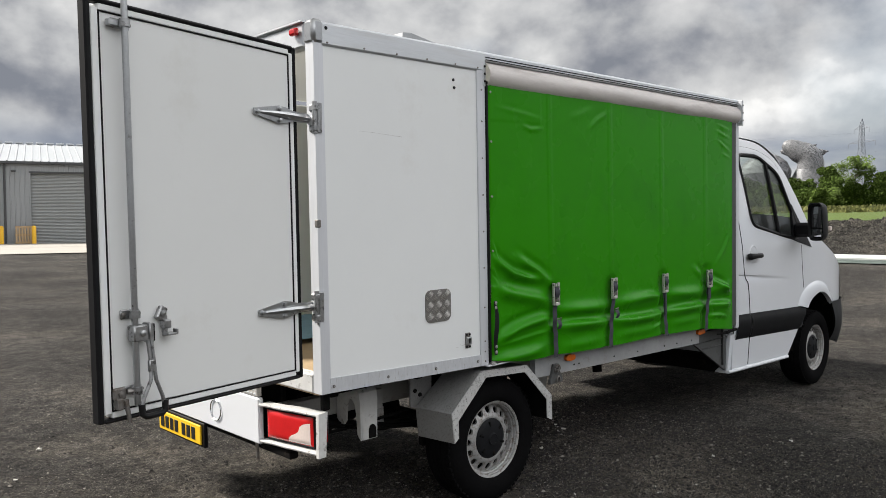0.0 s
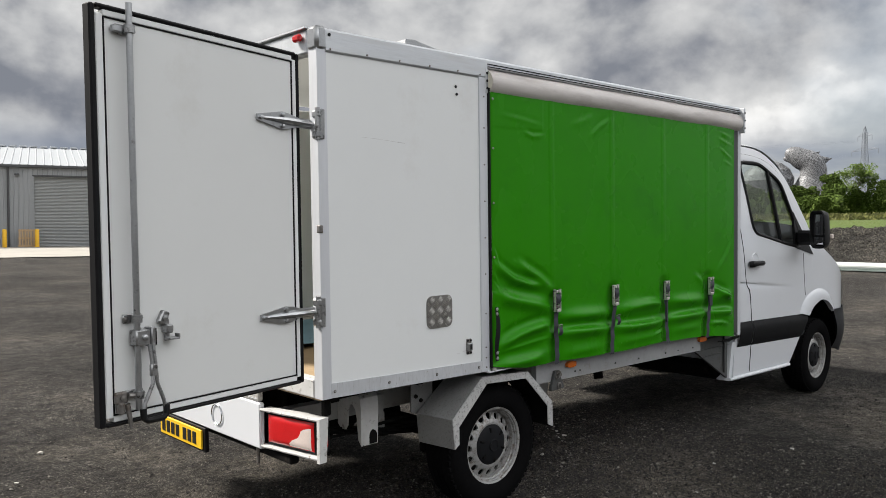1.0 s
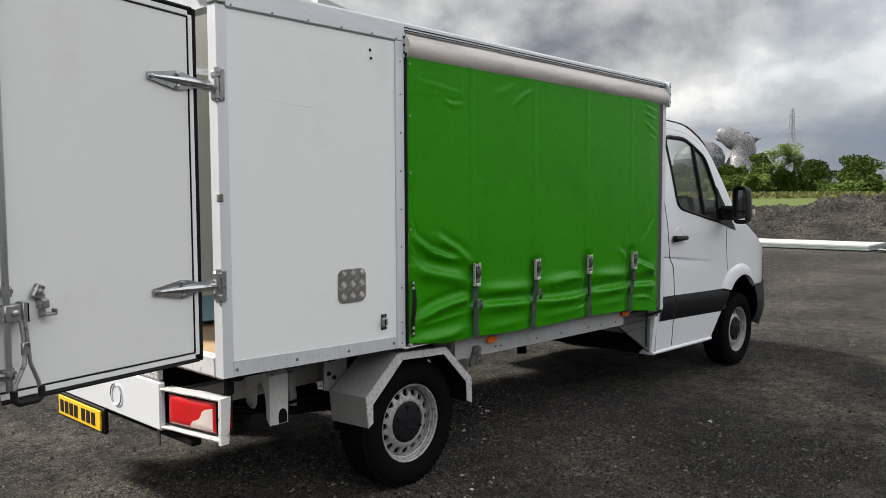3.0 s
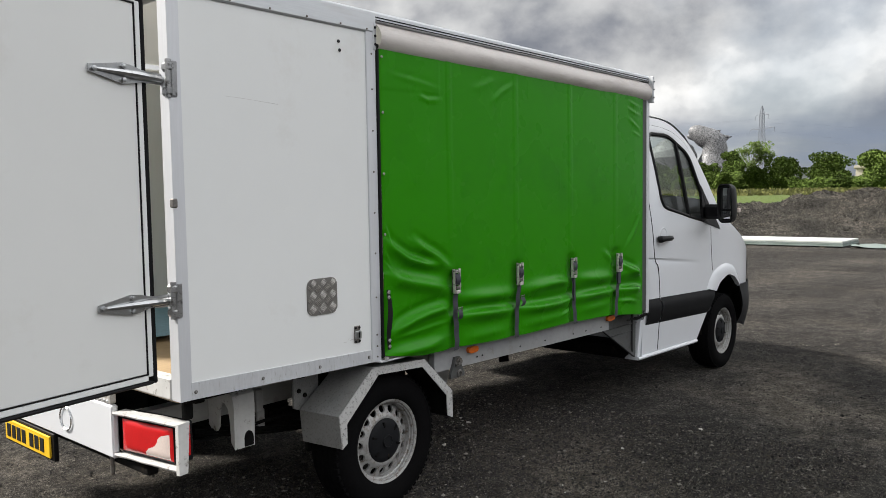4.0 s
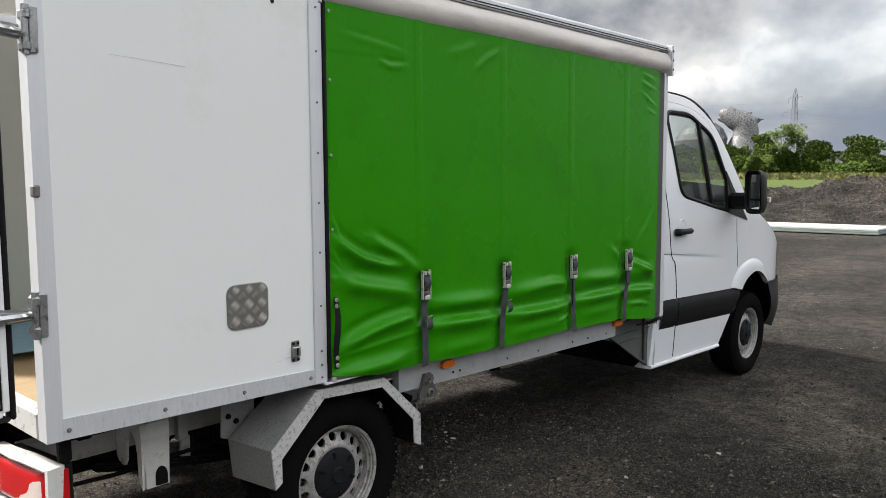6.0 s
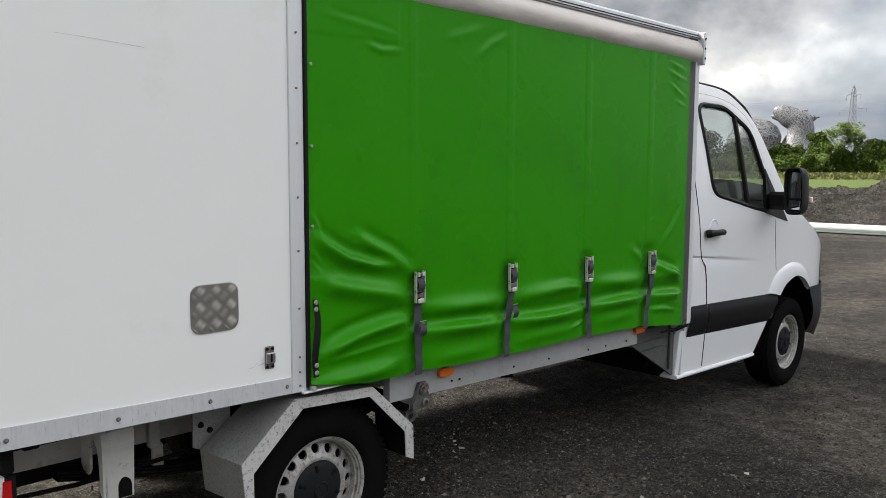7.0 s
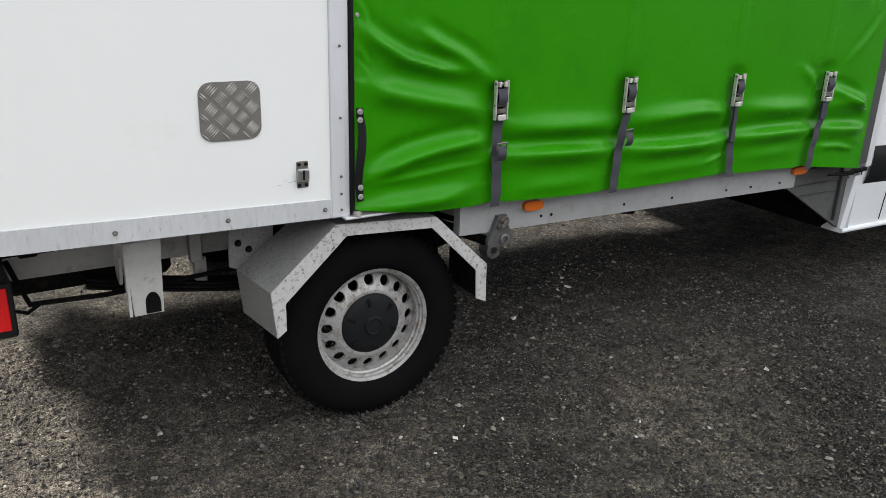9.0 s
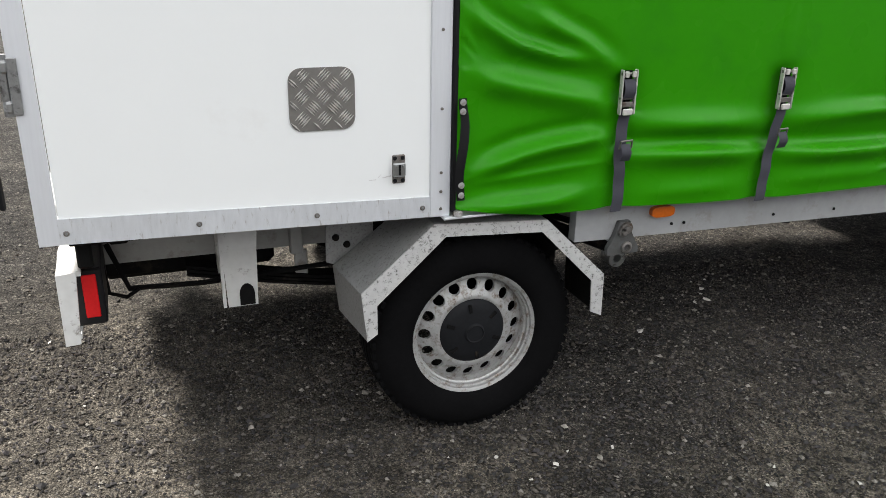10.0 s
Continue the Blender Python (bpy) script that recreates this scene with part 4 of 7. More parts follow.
def build_strap(xt, xb, k):
    """Over-centre buckle with its webbing tail."""
    zt = 1.203 - 0.0155 * k
    zb = along(HEM, xb) + 0.004
    body = bmesh.new()
    y0 = -0.034
    for sx in (-0.026, 0.022):
        cbox(body, xt + sx, xt + sx + 0.005, y0 - 0.010, y0 + 0.008, zt - 0.135, zt, 0.002)
    st = part("strap", body, M_RIB, van, "slate webbing strap with a steel buckle")
    bm = bmesh.new()
    cbox(bm, xt - 0.017, xt + 0.017, y0 - 0.014, y0 - 0.006, zt - 0.136, zt - 0.116, 0.003)
    part("lever", bm, M_RIB, st, "bright steel lever")
    part("back_plate", bbox(xt - 0.021, xt + 0.021, y0 + 0.010, y0 + 0.016, zt - 0.13, zt - 0.004, 0.002), M_CHASSIS, st)
    part("cross_bar", bbox(xt - 0.020, xt + 0.020, y0 - 0.009, y0 + 0.002, zt - 0.112, zt - 0.096, 0.002), M_STEEL_DK, st, "dull steel cross bar")
    for sx in (-0.018, 0.006):
        part("top_tab", bbox(xt + sx, xt + sx + 0.012, y0 - 0.014, y0 - 0.004, zt - 0.022, zt - 0.004, 0.002), M_RIB, st)
    for dz, r in ((-0.012, 0.005), (-0.085, 0.004)):
        part("pin", tube(bmesh.new(), [(xt - 0.027, y0 - 0.003, zt + dz), (xt + 0.027, y0 - 0.003, zt + dz)], r, 8), M_STEEL_DK, st, smooth=True)
    bm = bmesh.new()
    grid(bm, lambda u, v: (xt + lerp(-0.019, 0.019, u), y0 - 0.004 - 0.012 * math.sin(math.pi * v), lerp(zt - 0.09, zt - 0.028, v)), 3, 8)
    part("webbing_roll", bm, M_WEB, st, smooth=True)
    bm = bmesh.new()

    def f(u, v):
        z = lerp(zb - 0.012, zt - 0.125, v)
        x = lerp(xb, xt, v) + lerp(-0.020, 0.020, u) + 0.004 * math.sin(v * 7 + k)
        return (x, min(curtain_y(lerp(xb, xt, v), z) - 0.006, -0.024) - 0.004 * math.sin(v * 11 + k) ** 2, z)
    grid(bm, f, 3, 30)
    part("webbing", bm, M_WEB, st, "woven slate webbing", smooth=True)
    bm = bmesh.new()
    zz = 0.985 if k != 3 else 1.04
    xx = lerp(xb, xt, (zz - zb) / (zt - 0.12 - zb))
    if k < 2:
        w = 0.012 if k == 1 else 0.0
        grid(bm, lambda u, v: (xx + lerp(-0.017, 0.015, u) + w * 0.6 - 0.004 * v, -0.052 - 0.012 * math.sin(math.pi * v) - 0.002 * u, lerp(zz - 0.058, zz - 0.004, v)), 3, 8)
        part("strap_end", bm, M_WEB, st, "tucked strap tail", smooth=True)
        bm = bmesh.new()
        tube(bm, [(xx - 0.022 + w, -0.050, zz - 0.02), (xx - 0.020 + w, -0.054, zz + 0.004), (xx + 0.019 + w * 0.3, -0.054, zz + 0.006), (xx + 0.021 + w * 0.3, -0.050, zz - 0.018)], 0.0035, 6)
        part("strap_loop", bm, M_STEEL_DK, st, "dark wire loop", smooth=True)
    else:
        w = 0.010 if k == 2 else 0.019
        base = min(curtain_y(xx, zz), -0.020) - 0.009
        cbox(bm, xx - w, xx + w, base - 0.008, base, zz - 0.105, zz + 0.05, 0.003)
        part("strap_end", bm, M_WEB, st, "strap tail tucked flat")


for k, (xt, xb) in enumerate(STRAPS):
    build_strap(xt, xb, k)


# side details --------------------------------------------------------------
def build_side_details():
    # riveted chequer plate patch
    x0, x1, z0, z1 = 0.646, 0.826, 1.071, 1.240
    bm = bmesh.new()
    pts = []
    r = 0.035
    for cx, cz, a0 in ((x1 - r, z1 - r, 0), (x0 + r, z1 - r, 90), (x0 + r, z0 + r, 180), (x1 - r, z0 + r, 270)):
        for k in range(6):
            a = radians(a0 + 18 * k)
            pts.append((cx + r * math.cos(a), cz + r * math.sin(a)))
    prism(bm, pts, 0.0, 0.006)
    plate = part("chequer_plate", bm, M_DIAMOND, van, "dull five-bar chequer plate patch")
    bm = bmesh.new()
    step = 0.0295
    for i in range(-1, 8):
        for j in range(-1, 9):
            if (i + j) % 2:
                continue
            cx, cz = x0 + 0.006 + step * i, z0 + 0.004 + step * j
            d = 1 if i % 2 else -1
            for s in range(-2, 3):
                ox, oz = cx + s * 0.0066 * 0.707, cz - d * s * 0.0066 * 0.707
                corner = max(0, abs(ox - (x0 + x1) / 2) - 0.052) + max(0, abs(oz - (z0 + z1) / 2) - 0.064)
                if x0 + 0.009 < ox < x1 - 0.009 and z0 + 0.009 < oz < z1 - 0.009 and corner < 0.036:
                    ln = min(0.0185, 1.35 * min(ox - x0, x1 - ox, oz - z0, z1 - oz), 0.062 - corner)
                    a = Vector((ox - ln * 0.707, 0, oz - d * ln * 0.707))
                    b = Vector((ox + ln * 0.707, 0, oz + d * ln * 0.707))
                    n = Vector((-d * 0.707, 0, 0.707)) * 0.0027
                    m = (a + b) / 2
                    q = [bm.verts.new(v) for v in (a, m + n, b, m - n)]
                    t = bm.verts.new(m + Vector((0, -0.0055, 0)))
                    for e in range(4):
                        bm.faces.new((q[e], q[(e + 1) % 4], t))
    # light on the raised ribs put into a brighter metal than the plate
    part("plate_ribs", bm, M_RIB, plate, "raised five-bar ribs")
    # small catch
    bm = bmesh.new()
    cbox(bm, 0.931, 0.969, -0.002, 0.006, 0.903, 0.987, 0.003)
    c = part("panel_catch", bm, M_STEEL_DK, van, "small dirty steel catch")
    rivet_row(c, [(x, -0.002, z) for x in (0.938, 0.961) for z in (0.912, 0.978)], 0.006, M_SEAL, "screw")
    part("catch_pin", bbox(0.946, 0.952, -0.017, -0.011, 0.931, 0.961, 0.001), M_SEAL, c)
    bm = bmesh.new()
    cbox(bm, 0.930, 0.968, -0.013, -0.003, 0.925, 0.965, 0.003)
    cbox(bm, 0.936, 0.942, -0.017, -0.012, 0.951, 0.961, 0.002)
    cbox(bm, 0.956, 0.962, -0.017, -0.012, 0.951, 0.961, 0.002)
    part("catch_lever", bm, M_GALV, c)
    # scratch lines and a grubby smear
    m_scratch = mat("scratch_grey", (0.52, 0.515, 0.51), 0.6, var=0.3, scale=30)
    for x0, z0, x1, z1, w in ((0.245, 2.035, 0.350, 2.030, 0.0010), (0.350, 2.030, 0.515, 2.018, 0.0014), (0.902, 0.9215, 0.928, 0.9245, 0.0022), (0.889, 0.923, 0.898, 0.931, 0.002),
                               (0.862, 0.917, 0.884, 0.9175, 0.0013), (0.922, 0.929, 0.925, 0.945, 0.0015)):
        bm = bmesh.new()
        bm.faces.new([bm.verts.new(p) for p in ((x0, 0.0030, z0), (x1, 0.0030, z1), (x1, 0.0030, z1 + w * 1.6), (x0, 0.0030, z0 + w))])
        part("scratch", bm, m_scratch, van, "fine grey scratch")
    # amber side markers
    for x, z in ((1.922, 0.708), (3.494, 0.671)):
        bm = bmesh.new()
        pts = []
        for k in range(20):
            a = 2 * math.pi * k / 20
            pts.append((x + 0.044 * math.copysign(abs(math.cos(a)) ** 0.6, math.cos(a)), z + 0.019 * math.copysign(abs(math.sin(a)) ** 0.6, math.sin(a))))
        prism(bm, pts, 0.036, 0.056)
        part("side_marker", bm, M_AMBER, van, "amber side marker lamp")


build_side_details()
SETTLE = None


# wheels ----------------------------------------------------------------------
def build_wheel(cx, cy, side=-1, cz=0.340):
    """cy is the outer tyre face; side -1 faces -y."""
    w = part("wheel", lathe(bmesh.new(), [(0.19, 0.03), (0.19, 0.19)], (cx, cy if side < 0 else cy - 0.22, cz), 40), M_CHASSIS, van)
    c = (cx, cy, cz)
    s = -side
    prof = [(0.212, 0.030), (0.220, 0.016), (0.236, 0.006), (0.268, 0.0), (0.300, 0.006), (0.322, 0.018), (0.334, 0.034), (0.3415, 0.052),
            (0.343, 0.075), (0.338, 0.079), (0.338, 0.085), (0.3435, 0.088), (0.3435, 0.112), (0.338, 0.115), (0.338, 0.121), (0.3435, 0.124), (0.343, 0.150),
            (0.338, 0.153), (0.338, 0.159), (0.3425, 0.162), (0.340, 0.190), (0.322, 0.220), (0.270, 0.232), (0.212, 0.205)]
    prof = [(r - (0.008 if r < 0.222 else 0), s * (a - 0.022)) for r, a in prof]
    part("tyre", lathe(bmesh.new(), prof, c, 72), M_TYRE, w, "worn black rubber tyre", smooth=True)
    # shoulder lugs
    bm = bmesh.new()
    for k in range(60):
        a = 2 * math.pi * k / 60
        m = Matrix.Translation(c) @ Matrix.Rotation(-a, 4, "Y")
        cbox(bm, 0.325, 0.3395, min(s * 0.002, s * 0.028), max(s * 0.002, s * 0.028), -0.011, 0.011, 0.002, m)
    part("tread_lug", bm, M_TYRE, w)
    # wheel rim: flange, well, dished disc with a ring of holes
    bm = bmesh.new()
    rim = [(0.184, 0.070), (0.1845, 0.030), (0.1895, 0.026), (0.1905, 0.014), (0.1965, 0.012), (0.1980, 0.003), (0.2045, 0.000), (0.2085, -0.0015), (0.2115, 0.000), (0.212, 0.010), (0.205, 0.016)]
    lathe(bm, [(r, s * a) for r, a in rim], c, 72)
    part("rim", bm, M_RIM, w, "dusty silver steel rim with rust spots", smooth=True)

    def dish(r):
        return s * along([(0.10, 0.030), (0.115, 0.024), (0.122, 0.024), (0.132, 0.029), (0.155, 0.042), (0.178, 0.052), (0.189, 0.060)], r)
    bm = bmesh.new()
    nh = 16
    hr, hc = 0.0185, 0.156
    for k in range(nh):
        a0 = 2 * math.pi * k / nh
        half = math.pi / nh
        outer, inner = [], []
        m = 16
        # sector outline walked from its right edge, anticlockwise
        for e in range(4):
            for q in range(m // 4):
                t = q / (m // 4)
                if e == 0: r, a = lerp(0.128, 0.189, t), half
                elif e == 1: r, a = 0.189, lerp(half, -half, t)
                elif e == 2: r, a = lerp(0.189, 0.128, t), -half
                else: r, a = 0.128, lerp(-half, half, t)
                outer.append((r, a))
        for r, a in outer:
            px, pz = r * math.cos(a) - hc, r * math.sin(a)
            th = math.atan2(pz, px)
            inner.append((hc + hr * math.cos(th), hr * math.sin(th)))
        V = lambda r, a, dy=0: bm.verts.new((c[0] + r * math.cos(a + a0), c[1] + dish(r) + dy, c[2] + r * math.sin(a + a0)))
        vo = [V(r, a) for r, a in outer]
        vi = [V(math.hypot(x, z), math.atan2(z, x)) for x, z in inner]
        vd = [V(math.hypot(x, z), math.atan2(z, x), s * 0.012) for x, z in inner]
        for i in range(m):
            j = (i + 1) % m
            bm.faces.new((vo[i], vo[j], vi[j], vi[i]))
            bm.faces.new((vi[i], vi[j], vd[j], vd[i]))
    bmesh.ops.remove_doubles(bm, verts=bm.verts, dist=0.0004)
    lathe(bm, [(r, dish(r)) for r in (0.100, 0.112, 0.118, 0.124, 0.128)], c, 72)
    part("wheel_disc", bm, M_RIM, w, "silver steel disc with a ring of round holes", smooth=True)
    # hub cap with slots and a plain raised badge
    bm = bmesh.new()
    lathe(bm, [(0.001, s * 0.000), (0.030, s * 0.000), (0.034, s * 0.005), (0.080, s * 0.010), (0.104, s * 0.018), (0.112, s * 0.028), (0.113, s * 0.036)], c, 60)
    cap = part("hub_cap", bm, M_HUB, w, "dusty black plastic hub cap", smooth=True)
    for k in range(6):
        m = Matrix.Translation(c) @ Matrix.Rotation(radians(60 * k + 20), 4, "Y")
        part("cap_slot", bbox(0.070, 0.098, min(s * 0.006, s * 0.02), max(s * 0.006, s * 0.02), -0.006, 0.006, 0.002, m), M_CHASSIS, cap)
    bm = bmesh.new()
    lathe(bm, [(0.026, s * -0.002), (0.029, s * -0.004), (0.032, s * -0.002), (0.029, s * 0.002)], c, 40, closed=True)
    part("cap_emblem", bm, M_HUB, cap, smooth=True)


RW, FW = 1.206, 5.560
for wheel_x, wheel_y, wheel_z in ((RW, 0.098, 0.340), (FW, 0.104, 0.3435)):
    build_wheel(wheel_x, wheel_y, -1, wheel_z)
    build_wheel(wheel_x, W - wheel_y, 1, wheel_z)


# mudguard ----------------------------------------------------------------------
def build_mudguard():
    line = [(0.832, 0.404), (0.814, 0.558), (1.030, 0.750), (1.391, 0.734), (1.607, 0.535), (1.612, 0.390)]
    inner = [(0.863, 0.426), (0.861, 0.516), (1.066, 0.710), (1.376, 0.697), (1.564, 0.516), (1.571, 0.408)]
    bm = bmesh.new()
    n = len(line)
    bo, bi = [bm.verts.new((x, 0.022, z)) for x, z in line], [bm.verts.new((x, 0.022, z)) for x, z in inner]
    deep = [bm.verts.new((x - (0.03 if i < 2 else 0), 0.26, z)) for i, (x, z) in enumerate(line)]
    for i in range(n - 1):
        bm.faces.new((bo[i], bo[i + 1], bi[i + 1], bi[i]))
        bm.faces.new((bo[i], bo[i + 1], deep[i + 1], deep[i]))
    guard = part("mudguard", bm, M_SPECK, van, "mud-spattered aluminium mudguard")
    bm = bmesh.new()
    fo, fi = [bm.verts.new((x, 0.016, z)) for x, z in line], [bm.verts.new((x, 0.016, z)) for x, z in inner]
    bo, bi = [bm.verts.new((x, 0.0215, z)) for x, z in line], [bm.verts.new((x, 0.0215, z)) for x, z in inner]
    for i in range(n - 1):
        bm.faces.new((fo[i], fo[i + 1], fi[i + 1], fi[i]))
        bm.faces.new((fi[i], fi[i + 1], bi[i + 1], bi[i]))
        bm.faces.new((fo[i], fo[i + 1], bo[i + 1], bo[i]))
    bm.faces.new((fo[0], fi[0], bi[0], bo[0])), bm.faces.new((fo[-1], fi[-1], bi[-1], bo[-1]))
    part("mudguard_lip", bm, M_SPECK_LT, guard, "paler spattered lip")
    # added black sheet: the guard's inside is dirty and its shade is painted
    bm = bmesh.new()
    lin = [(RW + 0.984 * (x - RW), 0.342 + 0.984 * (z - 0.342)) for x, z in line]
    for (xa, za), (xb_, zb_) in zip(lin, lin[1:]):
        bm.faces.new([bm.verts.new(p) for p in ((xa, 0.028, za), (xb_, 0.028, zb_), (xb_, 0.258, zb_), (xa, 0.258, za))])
    part("mudguard_dark_sheet", bm, M_CHASSIS, van, "black sheet for the dirty, shaded inside of the mudguard")
    # stay plate behind it
    bm = bmesh.new()
    prism(bm, [(0.77, 0.76), (0.92, 0.76), (0.92, 0.60), (0.87, 0.52), (0.77, 0.56)], 0.285, 0.295)
    st = part("mudguard_stay", bm, M_SPECK, van)
    rivet_row(st, [(x, 0.284, z) for x, z in ((0.80, 0.64), (0.835, 0.615), (0.87, 0.59))], 0.012, M_CHASSIS, "bolt", out=-0.008)
    # inner wheel box
    bm = bmesh.new()
    cbox(bm, 0.92, 1.62, 0.36, 0.40, 0.30, 0.80, 0.01)
    part("inner_arch", bm, M_CHASSIS, van)


build_mudguard()


# chassis -------------------------------------------------------------------------
def build_chassis():
    bm = bmesh.new()
    prism(bm, [(1.60, 0.628), (3.49, 0.583), (3.49, 0.790), (1.60, 0.800)], 0.055, 0.095)
    rail = part("side_rail", bm, M_GREYBEAM, van, "grey steel side rail below the curtain")
    rivet_row(rail, [(x, 0.052, 0.665 - 0.025 * (x - 1.6)) for x in (1.97, 2.02, 2.40, 2.68, 3.02, 3.18, 3.38)], 0.0055, M_CHASSIS, "bolt")
    bm = bmesh.new()
    prism(bm, [(3.51, 0.745), (4.0, 0.745), (4.0, 0.275), (3.95, 0.280), (3.51, 0.560)], 0.105, 0.125)
    cl = part("closing_plate", bm, M_DKPLATE, van, "grey closing plate behind the cab")
    bm = bmesh.new()
    cbox(bm, 3.53, 3.99, 0.095, 0.106, 0.640, 0.650, 0.003)
    cbox(bm, 3.53, 3.99, 0.095, 0.106, 0.560, 0.568, 0.003)
    cbox(bm, 3.60, 3.86, 0.096, 0.106, 0.505, 0.511, 0.002)
    cbox(bm, 3.864, 3.878, 0.088, 0.106, 0.340, 0.70, 0.003)
    part("stiffener", bm, M_POST, cl)
    bm = bmesh.new()
    for k in range(4):
        tube(bm, [(3.66 + 0.04 * k, 0.02 - 0.006 * k, 0.630 + 0.004 * k), (3.76 + 0.02 * k, -0.005 * k, 0.624 + 0.008 * k), (3.885, 0.0, 0.634 + 0.005 * k)], 0.0055, 6)
    cbox(bm, 3.79, 3.90, -0.012, 0.0, 0.632, 0.652, 0.003)
    part("tie_strap", bm, M_CHASSIS, van, "loose black tie strap and buckle")
    # frame rails and cross members
    for y0 in (0.50, W - 0.57):
        bm = bmesh.new()
        prism(bm, [(0.10, 0.555), (3.9, 0.52), (3.9, 0.63), (0.10, 0.66)], y0, y0 + 0.07)
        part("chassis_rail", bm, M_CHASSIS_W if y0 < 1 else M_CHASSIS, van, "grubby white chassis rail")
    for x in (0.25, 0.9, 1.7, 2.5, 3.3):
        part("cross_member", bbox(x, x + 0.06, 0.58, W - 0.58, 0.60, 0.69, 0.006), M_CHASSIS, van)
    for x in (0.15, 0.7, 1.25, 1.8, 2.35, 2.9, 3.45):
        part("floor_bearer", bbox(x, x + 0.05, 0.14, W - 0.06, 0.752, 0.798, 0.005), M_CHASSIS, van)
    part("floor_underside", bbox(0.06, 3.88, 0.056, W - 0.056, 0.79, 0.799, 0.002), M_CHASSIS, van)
    # hooked body bracket
    bm = bmesh.new()
    path = [(0.49, 0.715), (0.335, 0.715), (0.310, 0.692), (0.298, 0.64), (0.298, 0.440)]
    wl = [(0.448, 0.575), (0.448, 0.575), (0.452, 0.572), (0.458, 0.566), (0.466, 0.560)]
    rows = [[bm.verts.new((lerp(a, b, t), y + off, z)) for t in (0, 1)] for (y, z), (a, b) in zip(path, wl) for off in (0, 0.012)]
    for i in range(0, len(rows) - 2, 2):
        bm.faces.new((rows[i][0], rows[i][1], rows[i + 2][1], rows[i + 2][0]))
        bm.faces.new((rows[i + 1][0], rows[i + 1][1], rows[i + 3][1], rows[i + 3][0]))
    prism(bm, [(0.298, 0.440), (0.298, 0.64), (0.310, 0.692), (0.335, 0.715), (0.47, 0.715), (0.498, 0.69), (0.498, 0.53), (0.47, 0.505), (0.435, 0.505), (0.418, 0.53), (0.412, 0.60), (0.398, 0.645), (0.372, 0.655), (0.346, 0.63), (0.333, 0.58), (0.325, 0.470), (0.310, 0.452)], 0.450, 0.460, "x")
    br = part("body_bracket", bm, M_WHITE_OLD, van, "white painted hooked steel bracket")
    bm = bmesh.new()
    pts = [(0.527 + 0.024 * math.cos(radians(a)), 0.470 + 0.036 * math.sin(radians(a)) + (0.012 if a <= 180 else 0)) for a in range(0, 181, 20)]
    prism(bm, pts + [(0.503, 0.445), (0.551, 0.445)], 0.292, 0.299)
    part("slot", bm, M_CHASSIS, br, "dark slotted hole")
    bm = bmesh.new()
    cbox(bm, 0.700, 0.745, 0.465, 0.499, 0.53, 0.645, 0.004)
    cbox(bm, 0.715, 0.76, 0.475, 0.495, 0.44, 0.54, 0.004)
    part("shackle_bracket", bm, M_CHASSIS_W, van)
    # leaf spring and axle
    bm = bmesh.new()
    for k in range(3):
        pts = [(lerp(0.35, 2.1, t), 0.40, 0.53 - 0.014 * k - 0.13 * math.sin(math.pi * t)) for t in [i / 12 for i in range(13)]]
        lo_, hi_ = [[bm.verts.new((p[0], y, p[2] + q)) for p in pts] for y, q in ((0.46, 0.005), (0.53, 0.005))], [[bm.verts.new((p[0], y, p[2] - 0.005)) for p in pts] for y in (0.46, 0.53)]
        for i in range(len(pts) - 1):
            for a, b in ((lo_[0], lo_[1]), (hi_[0], hi_[1]), (lo_[0], hi_[0]), (lo_[1], hi_[1])):
                bm.faces.new((a[i], a[i + 1], b[i + 1], b[i]))
    part("leaf_spring", bm, M_CHASSIS, van, "grimy dark leaf spring")
    bm = bmesh.new()
    tube(bm, [(RW, 0.2, 0.34), (RW, W - 0.2, 0.34)], 0.055, 12)
    lathe(bm, [(0.02, -0.14), (0.13, -0.08), (0.15, 0), (0.13, 0.08), (0.02, 0.14)], (RW, CY, 0.34), 20)
    part("rear_axle", bm, M_CHASSIS, van, smooth=True)
    # brake-cable arm and pierced lug in front of the rear wheel
    bm = bmesh.new()
    tube(bm, [(1.60, 0.24, 0.63), (1.88, 0.26, 0.50)], 0.022, 8)
    tube(bm, [(1.60, 0.27, 0.66), (1.90, 0.28, 0.54)], 0.012, 8)
    part("spring_arm", bm, M_CHASSIS, van, smooth=True)
    bm = bmesh.new()
    lathe(bm, [(0.016, -0.03), (0.034, -0.03), (0.034, 0.03), (0.016, 0.03)], (1.905, 0.28, 0.455), 20, closed=True)
    prism(bm, [(1.80, 0.56), (1.94, 0.585), (1.96, 0.54), (1.94, 0.475), (1.872, 0.475), (1.83, 0.53)], 0.25, 0.31)
    part("spring_eye", bm, M_GALV, van, "grimy cast spring eye", smooth=True)
    bm = bmesh.new()
    prism(bm, [(1.756, 0.690), (1.796, 0.690), (1.806, 0.645), (1.834, 0.595), (1.834, 0.575), (1.718, 0.572), (1.718, 0.600), (1.740, 0.640)], 0.034, 0.052)
    hg = part("spring_hanger", bm, M_DKPLATE, van, "dark pressed hanger plate")
    for x, z, r in ((1.780, 0.668, 0.021), (1.766, 0.655, 0.015)):
        bm = bmesh.new()
        lathe(bm, [(0.001, 0.012), (r * 0.55, 0.013), (r * 0.6, 0.024), (r, 0.024), (r * 1.05, 0.034)], (x, 0, z), 14)
        part("hanger_bolt", bm, M_STEEL_DK, hg, smooth=True)
    bm = bmesh.new()
